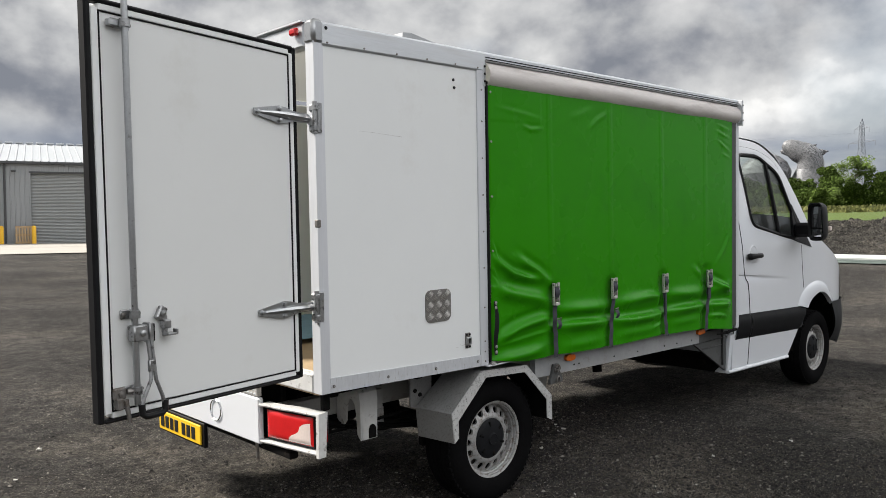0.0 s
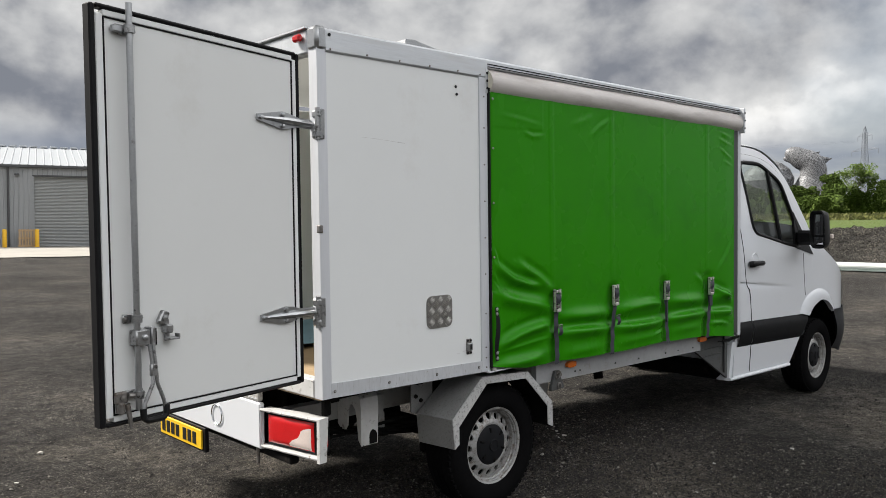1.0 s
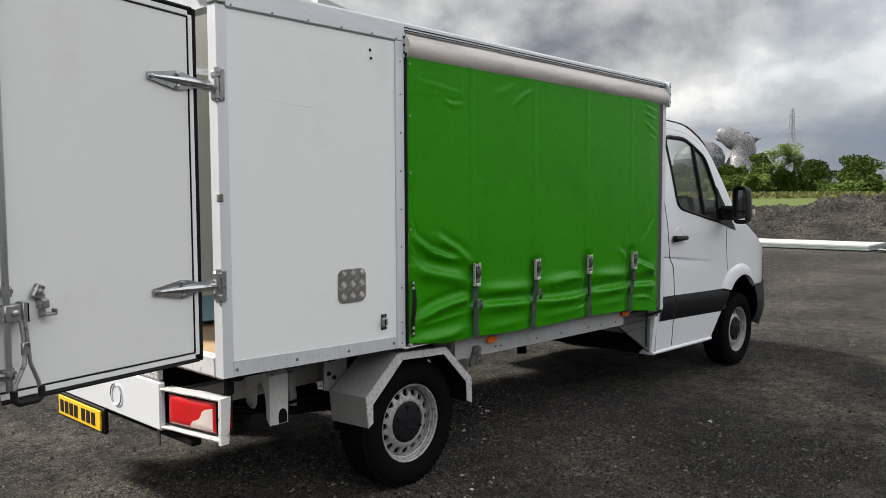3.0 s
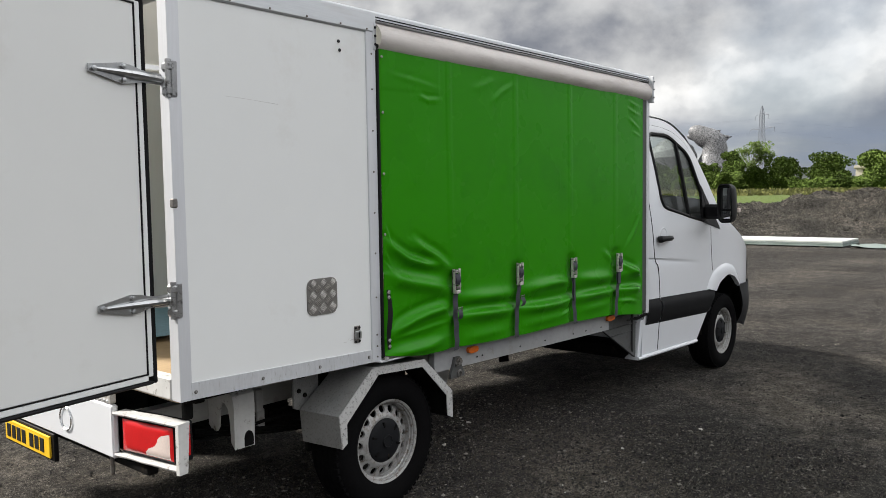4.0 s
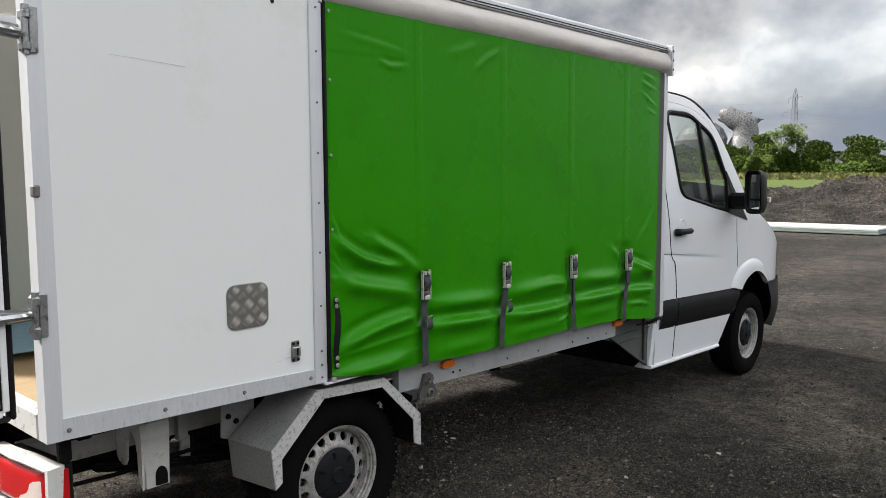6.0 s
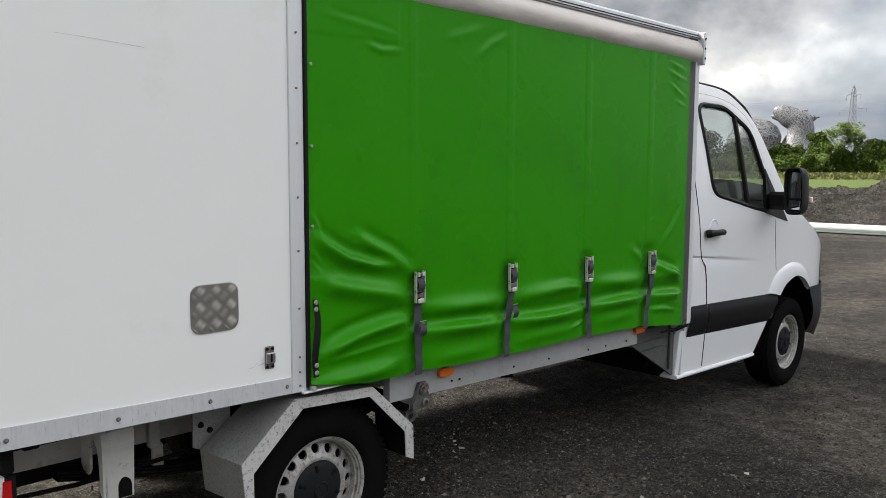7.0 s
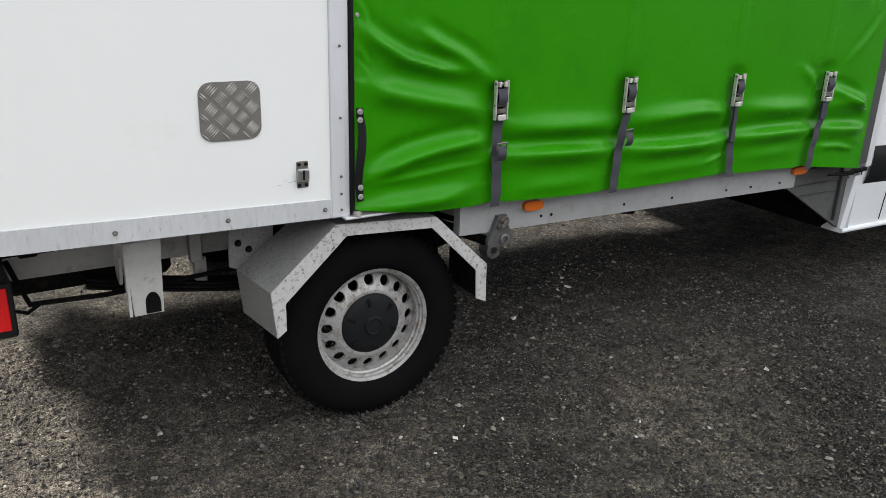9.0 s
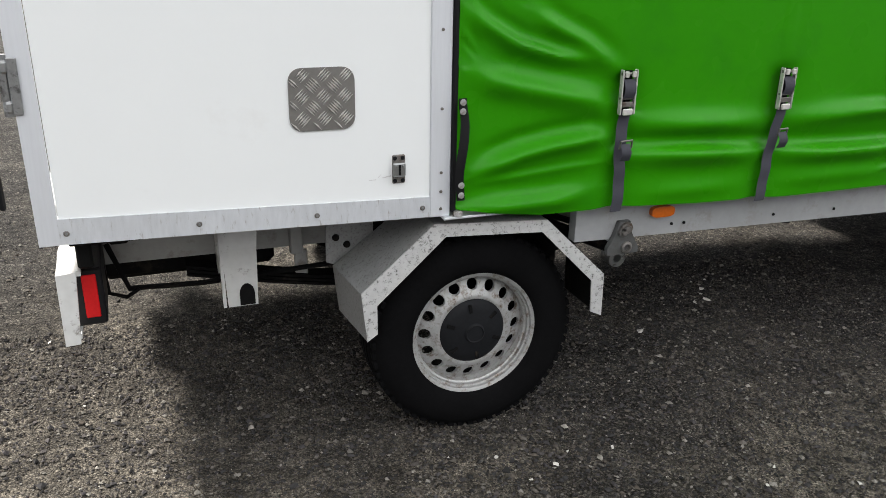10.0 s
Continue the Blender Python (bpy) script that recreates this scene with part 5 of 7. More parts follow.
    lathe(bm, [(0.012, 0.026), (0.020, 0.028), (0.020, 0.036), (0.012, 0.036)], (1.788, 0, 0.598), 14, closed=True)
    part("hanger_bush", bm, M_STEEL_DK, hg, smooth=True)
    # exhaust, tank and undertray
    bm = bmesh.new()
    tube(bm, [(3.8, 0.80, 0.50), (3.20, 0.76, 0.51), (3.06, 0.68, 0.50), (2.99, 0.60, 0.45), (2.978, 0.58, 0.37)], 0.036, 12)
    part("exhaust_pipe", bm, M_CHASSIS, van, "downturned grimy exhaust pipe", smooth=True)
    part("fuel_tank", bbox(3.1, 3.8, 0.80, 1.5, 0.50, 0.70, 0.05), M_CHASSIS, van)
    part("undertray", bbox(3.9, 5.95, 0.16, W - 0.16, 0.26, 0.40, 0.04), M_CHASSIS, van)
    # gearbox and far rail are unseen, added to block light under the van
    part("gearbox", bbox(3.6, 4.6, 0.80, 1.30, 0.34, 0.62, 0.06), M_CHASSIS, van)
    bm = bmesh.new()
    prism(bm, [(1.60, 0.690), (3.345, 0.640), (3.345, 0.790), (1.60, 0.800)], W - 0.095, W - 0.055)
    part("side_rail", bm, M_GREYBEAM, van)
    bm = bmesh.new()
    tube(bm, [(0.12, 0.40, 0.66), (0.17, 0.41, 0.50), (0.40, 0.42, 0.485), (0.9, 0.43, 0.50)], 0.010, 6)
    tube(bm, [(0.10, 0.38, 0.62), (0.11, 0.39, 0.50), (0.16, 0.40, 0.475), (0.20, 0.40, 0.50)], 0.007, 6)
    part("wiring_loom", bm, M_CHASSIS, van, "hanging black wiring", smooth=True)
    # dark box filling the space behind and below the chassis rail
    part("dark_rear_box", bbox(0.08, 0.66, 0.58, W - 0.58, 0.46, 0.56, 0.02), M_CHASSIS, van)


SETTLE = body
build_chassis()


# rear end ---------------------------------------------------------------------------
def build_rear():
    # white back panel between the lamps, with its emblem and plate
    part("rear_panel", bbox(-0.012, 0.02, 0.522, W - 0.522, 0.475, 0.715, 0.008), M_WHITE, van, "white rear cross panel")
    bm = bmesh.new()
    cbox(bm, -0.008, 0.02, 0.540, W - 0.540, 0.718, 0.786, 0.004)
    st = part("step_tread", bm, M_RIB, van, "silver chequer step tread")
    bm = bmesh.new()
    for row in range(3):
        for k in range(33):
            y, z = 0.550 + 0.030 * k + (0.015 if row % 2 else 0.0), 0.731 + 0.021 * row
            q = [bm.verts.new(p) for p in ((-0.0085, y, z), (-0.0085, y + 0.013, z + 0.0095), (-0.0085, y + 0.026, z), (-0.0085, y + 0.013, z - 0.0095))]
            t = bm.verts.new((-0.0125, y + 0.013, z))
            for e in range(4):
                bm.faces.new((q[e], q[(e + 1) % 4], t))
    part("tread_lozenge", bm, M_ALU, st)
    # round emblem kept plain
    bm = bmesh.new()
    lathe(bm, [(0.052, -0.016), (0.056, -0.021), (0.060, -0.016)], (0, 0.955, 0.580), 40, "x")
    part("emblem", bm, M_CHROME, van, "round chrome emblem", smooth=True)
    # number plate with plain bars
    pl = part("number_plate", bbox(-0.025, -0.014, 1.125, 1.645, 0.345, 0.456, 0.003), M_YELLOW, van, "yellow number plate with black bars")
    for k in range(7):
        y = 1.185 + 0.060 * k + (0.03 if k > 2 else 0)
        part("plate_bar", bbox(-0.028, -0.0255, y, y + 0.042, 0.365, 0.436, 0.001), M_INK, pl, "black bar")
    part("plate_holder", bbox(-0.013, 0.01, 1.10, 1.67, 0.33, 0.47, 0.003), M_BLACKP, van)
    part("under_beam", bbox(0.02, 0.07, 0.30, W - 0.3, 0.44, 0.478, 0.006), M_CHASSIS, van)
    for y in (0.58, 1.26):
        part("hanging_bolt", tube(bmesh.new(), [(0.01, y, 0.47), (0.01, y, 0.385)], 0.009, 8), M_STEEL_DK, van)
    # tail lamp with its dented white guard, near and far
    for sgn in (1, -1):
        Y = (lambda y: y) if sgn > 0 else (lambda y: W - y)

        def yb(x0, x1, y0, y1, z0, z1, b=0.006):
            a, c = sorted((Y(y0), Y(y1)))
            return swept(bbox(x0, x1, a, c, z0, z1, b))

        def swept(bm):
            for v in bm.verts:
                k = 0.52 - (v.co.y if sgn > 0 else W - v.co.y)
                v.co.x += 0.055 * k
                v.co.z += 0.055 * k
            return bm
        lamp = part("tail_lamp", yb(0.016, 0.10, 0.118, 0.500, 0.505, 0.676), M_BLACKP, van, "red and clear tail lamp in a chipped white guard")
        bm = bmesh.new()

        def lens(u, v):
            y, z = lerp(0.119, 0.480, u), lerp(0.520, 0.660, v)
            return (0.010 - 0.012 * (1 - (2 * u - 1) ** 6) * (1 - (2 * v - 1) ** 6), Y(y), z)

        def which(u, v):
            edge = along([(0, 0.50), (0.15, 0.49), (0.27, 0.43), (0.33, 0.36), (0.40, 0.30), (0.5, 0.265), (0.64, 0.24), (0.73, 0.18), (0.79, 0.07), (0.80, 0.0)], v)
            return 1 if 0.045 < u < edge and 0.04 < v else 0
        grid(bm, lens, 150, 80, which)
        part("lens", swept(bm), [M_RED, M_CLEAR], lamp, "red lens with a clear lower corner", smooth=True)
        part("side_lens", yb(0.046, 0.084, 0.112, 0.1175, 0.530, 0.660), M_RED, lamp, "red side reflector")

        def battered(x0, x1, z0, z1, seed):
            """A flat guard bar knocked out of true along its length."""
            bm = bmesh.new()
            rows = []
            for i in range(19):
                y = lerp(0.070, 0.520, i / 18)
                dz, dx = 0.005 * noise.noise((y * 6, seed, 0)), 0.009 * noise.noise((y * 6, seed, 5)) * (0.3 + smooth01((y - 0.2) / 0.2))
                rows.append([bm.verts.new((x + dx * (x < 0.02), Y(y), z + dz)) for x, z in ((x0 + 0.003, z0), (x1, z0), (x1, z1), (x0 + 0.003, z1), (x0, (z0 + z1) / 2))])
            for a, b in zip(rows, rows[1:]):
                for i in range(5):
                    bm.faces.new((a[i], a[(i + 1) % 5], b[(i + 1) % 5], b[i]))
            bm.faces.new(rows[0]), bm.faces.new(rows[-1])
            return swept(bm)
        part("guard_top", battered(-0.012, 0.050, 0.675, 0.689, 2.0), M_WHITE_OLD, lamp, "chipped white guard bar")
        part("guard_bottom", battered(-0.010, 0.030, 0.488, 0.502, 7.0), M_WHITE_OLD, lamp)
        bm = bmesh.new()
        a, c = sorted((Y(0.052), Y(0.072)))
        prism(bm, [(-0.012, 0.478), (0.026, 0.480), (0.040, 0.692), (-0.010, 0.688)], a, c)
        part("guard_side", swept(bm), M_WHITE_OLD, lamp)
        part("lamp_bracket", yb(0.045, 0.085, 0.085, 0.115, 0.688, 0.79), M_CHASSIS, lamp)
    part("rear_closing", bbox(0.16, 0.19, 0.58, W - 0.58, 0.60, 0.80, 0.004), M_CHASSIS, van)


build_rear()


# open rear door ------------------------------------------------------------------------
def build_open_door():
    a = radians(12.9)
    m = Matrix(((-math.cos(a), math.sin(a), 0, -0.060), (-math.sin(a), -math.cos(a), 0, 0.047), (0, 0, 1, 0), (0, 0, 0, 1)))
    L_, Z0, Z1 = 1.0, 0.935, 2.412
    d = part("rear_door", bbox(0.03, L_ - 0.055, -0.04, 0.0, Z0 + 0.012, Z1 - 0.012, 0.003), M_DOOR, van, "open grey-white insulated rear door with black seal")
    d.matrix_basis = m

    def drawn(co):
        return Vector((0.941 * co.x + 0.015 * (co.z - 0.9), co.y, 0.866 + 0.9144 * (co.z - 0.905)))

    for v in d.data.vertices:
        v.co = drawn(v.co)

    def sub(name, bm, material, label="", smooth=False):
        for v in bm.verts:
            v.co = drawn(v.co)
        return part(name, bm, material, d, label, smooth)
    # pale edge profile with a dark joint line round the skin
    bm = bmesh.new()
    for x0, x1, z0, z1 in ((0.002, 0.026, Z0, Z1), (L_ - 0.051, L_ - 0.022, Z0, Z1), (0.026, L_ - 0.051, Z0 - 0.016, Z0 + 0.008), (0.026, L_ - 0.051, Z1 - 0.008, Z1 + 0.016)):
        cbox(bm, x0, x1, -0.038, 0.003, z0, z1, 0.003)
    sub("edge_profile", bm, M_PANEL, "white door edge profile")
    for x0, x1, z0, z1 in ((-0.016, 0.0, Z0 - 0.03, Z1 + 0.03), (L_ - 0.020, L_ + 0.004, Z0 - 0.03, Z1 + 0.03), (0.001, L_ - 0.021, Z0 - 0.032, Z0 - 0.018), (0.001, L_ - 0.021, Z1 + 0.018, Z1 + 0.034)):
        sub("door_seal", bbox(x0, x1, -0.034, 0.008, z0, z1, 0.006), M_SEAL, "thick black rubber door seal")
    bm = bmesh.new()
    for x0, x1, z0, z1 in ((0.0272, 0.0305, Z0 + 0.008, Z1 - 0.008), (L_ - 0.0555, L_ - 0.0512, Z0 + 0.008, Z1 - 0.008),
                           (0.0305, L_ - 0.0555, Z0 + 0.0082, Z0 + 0.0125), (0.0305, L_ - 0.0555, Z1 - 0.0125, Z1 - 0.0082)):
        cbox(bm, x0, x1, -0.02, 0.0042, z0, z1, 0.0005)
    sub("joint_line", bm, M_SEAL, "thin black joint")
    # locking rod with keepers
    bm = bmesh.new()
    tube(bm, [(0.868, 0.034, Z0 + 0.02), (0.868, 0.034, Z1 + 0.05)], 0.0115, 14)
    sub("lock_rod", bm, M_GALV, "galvanised locking rod", True)
    for z in (Z1 - 0.045, 1.298, 1.012):
        bm = bmesh.new()
        cbox(bm, 0.830, 0.908, 0.0, 0.010, z - 0.018, z + 0.018, 0.004)
        tube(bm, [(0.868, 0.034, z - 0.014), (0.868, 0.034, z + 0.014)], 0.019, 14)
        sub("rod_keeper", bm, M_GALV_OLD, "steel rod keeper", True)
    for z in (Z1 - 0.045, 1.298, 1.012):
        for x in (0.838, 0.900):
            sub("keeper_bolt", lathe(bmesh.new(), [(0.009, 0.010), (0.009, 0.017), (0.001, 0.019)], (x, 0, z), 8), M_STEEL_DK)
    bm = bmesh.new()
    cbox(bm, 0.902, 0.950, 0.003, 0.022, 0.985, 1.030, 0.005)
    cbox(bm, 0.922, 0.944, 0.003, 0.034, 0.950, 0.992, 0.004)
    tube(bm, [(0.868, 0.034, 1.012), (0.905, 0.026, 1.014)], 0.010, 8)
    tube(bm, [(0.914, 0.030, 0.985), (0.908, 0.036, 0.930), (0.904, 0.036, 0.895)], [0.010, 0.008, 0.007], 8)
    lathe(bm, [(0.011, 0.020), (0.011, 0.028), (0.001, 0.030)], (0.926, 0, 1.008), 10)
    sub("cam_lock", bm, M_STEEL_DK, "grimy cam lock at the door foot")
    bm = bmesh.new()
    cbox(bm, 0.885, 0.925, 0.003, 0.026, Z1 - 0.06, Z1 - 0.035, 0.004)
    sub("cam_lock", bm, M_GALV)
    # lock block and its looped handle
    bm = bmesh.new()
    cbox(bm, 0.822, 0.884, 0.008, 0.050, 1.196, 1.256, 0.005)
    cbox(bm, 0.806, 0.824, 0.012, 0.056, 1.188, 1.262, 0.003)
    lathe(bm, [(0.012, 0.048), (0.012, 0.056), (0.006, 0.060), (0.001, 0.060)], (0.848, 0, 1.226), 12)
    sub("lock_block", bm, M_GALV_OLD, "worn steel lock block", True)
    sub("lock_plate", bbox(0.800, 0.8055, 0.010, 0.054, 1.192, 1.258, 0.002), M_CHASSIS)
    bm = bmesh.new()
    tube(bm, [(0.832, 0.052, 1.20), (0.828, 0.060, 1.12), (0.832, 0.064, 1.05), (0.868, 0.068, 0.985), (0.876, 0.068, 0.945)], 0.0070, 8)
    tube(bm, [(0.818, 0.052, 1.20), (0.815, 0.060, 1.12), (0.812, 0.064, 1.05), (0.790, 0.068, 0.985), (0.780, 0.068, 0.945)], 0.0070, 8)
    cbox(bm, 0.810, 0.838, 0.052, 0.068, 1.078, 1.125, 0.004)
    sub("door_handle", bm, M_GALV_OLD, "bent steel door handle", True)
    bm = bmesh.new()
    tube(bm, [(0.877, 0.068, 0.965), (0.876, 0.070, 0.928), (0.862, 0.071, 0.917), (0.796, 0.071, 0.917), (0.780, 0.070, 0.928), (0.778, 0.068, 0.965)], 0.0120, 10)
    sub("handle_grip", bm, M_BLACKP, "black rubber handle grip", True)
    # handle keeper hook
    bm = bmesh.new()
    lean = Matrix.Translation((0.742, 0, 1.285)) @ Matrix.Rotation(radians(-28), 4, "Y")
    cbox(bm, -0.016, 0.018, 0.0, 0.024, -0.022, 0.030, 0.005, lean)
    lathe(bm, [(0.012, 0.022), (0.012, 0.030), (0.001, 0.032)], (0.742, 0, 1.288), 10)
    cbox(bm, 0.712, 0.742, 0.002, 0.038, 1.228, 1.262, 0.005)
    cbox(bm, 0.690, 0.740, 0.012, 0.046, 1.202, 1.211, 0.003)
    cbox(bm, 0.690, 0.698, 0.020, 0.046, 1.205, 1.224, 0.002)
    cbox(bm, 0.712, 0.734, 0.004, 0.014, 1.196, 1.28, 0.003)
    sub("handle_hook", bm, M_GALV_OLD, "steel handle keeper hook")
    # hinges
    for z in (2.123, 1.235):
        bm = bmesh.new()
        out = [(0.245, -0.012), (0.245, 0.014), (0.100, 0.040), (0.060, 0.036), (0.010, 0.024), (-0.084, 0.022), (-0.084, -0.022), (0.010, -0.022), (0.060, -0.034), (0.100, -0.040)]
        prism(bm, [(x, z + q) for x, q in out], 0.004, 0.011)
        sub("door_hinge", bm, M_GALV, "cast steel strap hinge")
        bm = bmesh.new()
        tube(bm, [(0.222, 0.012, z), (0.12, 0.016, z + 0.001), (0.04, 0.020, z), (-0.082, 0.020, z - 0.002)], [0.006, 0.013, 0.017, 0.012], 8)
        for x, q in ((0.226, 0.0), (0.098, 0.026), (0.098, -0.026)):
            lathe(bm, [(0.010, 0.010), (0.010, 0.020), (0.001, 0.022)], (x, 0, z + q), 8)
        sub("hinge_rib", bm, M_GALV, "", True)
    # hinge brackets on the post
    for z in (1.984, 1.172):
        bm = bmesh.new()
        cbox(bm, -0.008, 0.016, -0.012, 0.040, z + 0.022, z + 0.056, 0.008)
        cbox(bm, -0.008, 0.016, -0.012, 0.040, z - 0.066, z - 0.034, 0.008)
        cbox(bm, 0.010, 0.032, -0.009, -0.003, z - 0.068, z + 0.060, 0.003)
        tube(bm, [(0.002, 0.004, z - 0.072), (0.002, 0.004, z + 0.066)], 0.011, 10)
        part("hinge_bracket", bm, M_GALV_OLD, van, "steel hinge bracket on the post")
    bm = bbox(0.004, 0.024, -0.006, 0.02, 1.51, 1.545, 0.004)
    part("post_buffer", bm, M_STEEL_DK, van)


SETTLE = None
build_open_door()


# cab ---------------------------------------------------------------------------------
def side_y(x, z):
    """The near flank of the cab: tumblehome above the waist, tucked sill, rounded nose."""
    y = 0.06
    if z > 1.28:
        y += 0.13 * ((z - 1.28) / 0.87) ** 1.5
    if z < 0.7:
        y += 0.03 * ((0.7 - z) / 0.35)
    if x > 5.5:
        t = min(0.999, (x - 5.5) / 1.06)
        y += 0.80 * (1 - (1 - t ** 3.3) ** (1 / 3.3))
    return y


def flowing(pts, n):
    """A smooth curve through points, n steps between neighbours."""
    out = []
    for i in range(len(pts) - 1):
        p0, p1, p2, p3 = pts[max(0, i - 1)], pts[i], pts[i + 1], pts[min(len(pts) - 1, i + 2)]
        for s in range(n):
            t = s / n
            out.append(tuple(0.5 * (2 * b + (c - a) * t + (2 * a - 5 * b + 4 * c - d) * t * t + (3 * b - a - 3 * c + d) * t ** 3) for a, b, c, d in zip(p0, p1, p2, p3)))
    return out + [tuple(pts[-1])]


HOOD = [(5.36, 1.50), (5.42, 1.43), (5.55, 1.345), (5.88, 1.205), (6.09, 1.09), (6.26, 0.97), (6.42, 0.84), (6.50, 0.78)]


# edge of the front wheel arch, and the outline of its flare, in the flank's x and z
ARCH = flowing([(4.93, 0.335), (5.095, 0.545), (5.20, 0.705), (5.27, 0.775), (5.36, 0.830), (5.50, 0.866), (5.63, 0.845), (5.72, 0.800), (5.78, 0.752)], 4)
LIP_IN = flowing([(5.235, 0.742), (5.29, 0.792), (5.36, 0.830), (5.50, 0.866), (5.63, 0.845), (5.72, 0.800), (5.78, 0.752)], 6)
LIP_OUT = flowing([(5.065, 0.772), (5.13, 0.855), (5.25, 0.930), (5.46, 0.972), (5.66, 0.940), (5.79, 0.850), (5.865, 0.752)], 6)


def flank_bottom(x):
    if x <= ARCH[0][0]:
        return 0.335
    return along(ARCH, x) if x < ARCH[-1][0] else 0.735


def both(bm, f, nu, nv):
    """A sheet on the near flank and its mirror image on the far one."""
    grid(bm, f, nu, nv)
    grid(bm, lambda u, v: (f(u, v)[0], W - f(u, v)[1], f(u, v)[2]), nu, nv)


def build_cab():
    cols = sorted(set([round(3.90 + 0.05 * i, 3) for i in range(21)] + [round(p[0], 4) for p in ARCH] + [5.782]
                      + [round(5.83 + 0.05 * i, 3) for i in range(13)] + [6.445, 6.47, 6.49, 6.50]))
    bm = bmesh.new()

    def flank(u, v):
        x = cols[round(u * (len(cols) - 1))]
        lo = flank_bottom(x)
        hi = lerp(1.42, 1.285, (x - 3.9) / 1.45) if x < 5.35 else along(HOOD, x)
        z = lerp(lo, hi, v)
        y = side_y(x, z)
        # pressed feature line low on the door, fading forwards
        up = z - 1.092 + 0.070 * (x - 3.93) + 0.012 * (x - 3.93) ** 2
        y += 0.011 * (math.exp(-(up / 0.007) ** 2) if up > 0 else math.exp(up / 0.045)) * smooth01((5.0 - x) / 0.75)
        return (x, y, z)
    both(bm, flank, len(cols) - 1, 110)
    leafs = bm.faces.layers.int.new("leaf")
    for f in bm.faces:
        c = f.calc_center_median()
        if 4.14 < c.x < 5.16:
            f[leafs] = 1 if c.y < CY else 2
    # pillars and roof rail round the side window
    OUT = [(3.90, 2.195), (3.90, 1.42), (5.35, 1.285), (5.30, 1.51), (4.905, 2.012), (4.56, 2.174)]
    WIN = [(4.138, 2.052), (4.226, 1.485), (4.80, 1.388), (5.13, 1.345), (4.83, 1.920), (4.50, 2.058)]

    def rounded(poly, cut, bend):
        """Corners drawn as short curves (bend 1) or left sharp (bend 0), the same number of points either way."""
        out = []
        for i, p in enumerate(poly):
            c = Vector(p)
            pa, pb = Vector(poly[i - 1]), Vector(poly[(i + 1) % len(poly)])
            a, b = c + (pa - c).normalized() * min(cut, 0.4 * (pa - c).length), c + (pb - c).normalized() * min(cut, 0.4 * (pb - c).length)
            for t in (0, 0.25, 0.5, 0.75, 1):
                curve = a * (1 - t) ** 2 + c * 2 * t * (1 - t) + b * t * t
                sharp = a.lerp(c, 2 * t) if t < 0.5 else c.lerp(b, 2 * t - 1)
                out.append(sharp.lerp(curve, bend))
        return out
    win_r, out_r = rounded(WIN, 0.085, 1), [p if k < 20 else q for k, (p, q) in enumerate(zip(rounded(OUT, 0.085, 0), rounded(OUT, 0.17, 1)))]

    def ring(u, v):
        n_r = len(win_r)
        s = round(u * n_r * 2) / 2
        i, t = int(s) % n_r, s - int(s)
        a, b = out_r[i].lerp(out_r[(i + 1) % n_r], t), win_r[i].lerp(win_r[(i + 1) % n_r], t)
        x, z = lerp(a[0], b[0], v), lerp(a[1], b[1], v)
        return (x, side_y(x, z) + 0.006 * smooth01((v - 0.9) / 0.1), z)
    both(bm, ring, 60, 6)
    # roof, bonnet and front, crowned across
    EDGE = [(3.90, 2.195), (4.30, 2.195), (4.56, 2.176), (4.75, 2.112), (4.905, 2.000), (5.30, 1.51), (5.55, 1.345), (5.88, 1.205), (6.09, 1.09), (6.26, 0.97), (6.42, 0.84), (6.50, 0.78), (6.50, 0.70)]

    edge_f = flowing(EDGE, 8)

    def crown(u, v):
        x, z = edge_f[min(len(edge_f) - 1, round(u * (len(edge_f) - 1)))]
        y0 = side_y(x, z)
        b = 1 - abs(2 * v - 1) ** 2.6
        fwd = smooth01((x - 4.7) / 0.6)
        return (x + (0.16 * fwd if x < 6.3 else lerp(0.16, 0.10, (x - 6.3) / 0.2)) * b, lerp(y0, W - y0, v), z + lerp(0.13, 0.05, smooth01((x - 4.8) / 0.9)) * b)
    n = len(EDGE) - 1
    vs = [[bm.verts.new(crown(i / (n * 4), j / 24)) for j in range(25)] for i in range(n * 4 + 1)]
    for i in range(n * 4):
        if 16 <= i < 20:
            continue
        for j in range(24):
            bm.faces.new((vs[i][j], vs[i + 1][j], vs[i + 1][j + 1], vs[i][j + 1]))
    # back wall
    prism(bm, [(0.075, 0.335), (W - 0.075, 0.335), (W - 0.06, 1.4), (W - 0.19, 2.16), (0.19, 2.16), (0.06, 1.4)], 3.895, 3.90, "x")
    bmesh.ops.remove_doubles(bm, verts=bm.verts, dist=0.002)
    # the two doors below their windows are leaves of their own
    doors = []
    for far in (0, 1):
        leaf = bm.copy()
        lay = leaf.faces.layers.int["leaf"]
        bmesh.ops.delete(leaf, geom=[f for f in leaf.faces if f[lay] != far + 1], context="FACES")
        bmesh.ops.delete(leaf, geom=[v for v in leaf.verts if not v.link_faces], context="VERTS")
        doors.append(leaf)
    lay = bm.faces.layers.int["leaf"]
    bmesh.ops.delete(bm, geom=[f for f in bm.faces if f[lay]], context="FACES")
    bmesh.ops.delete(bm, geom=[v for v in bm.verts if not v.link_faces], context="VERTS")
    cab = part("cab", bm, M_WHITE, van, "glossy white van cab", smooth=True)
    for leaf in doors:
        part("cab_door", leaf, M_WHITE, cab, "shut white cab door", smooth=True)
    # windscreen
    bm = bmesh.new()
    grid(bm, lambda u, v: crown((16 + 4 * u) / (n * 4), v), 8, 24)
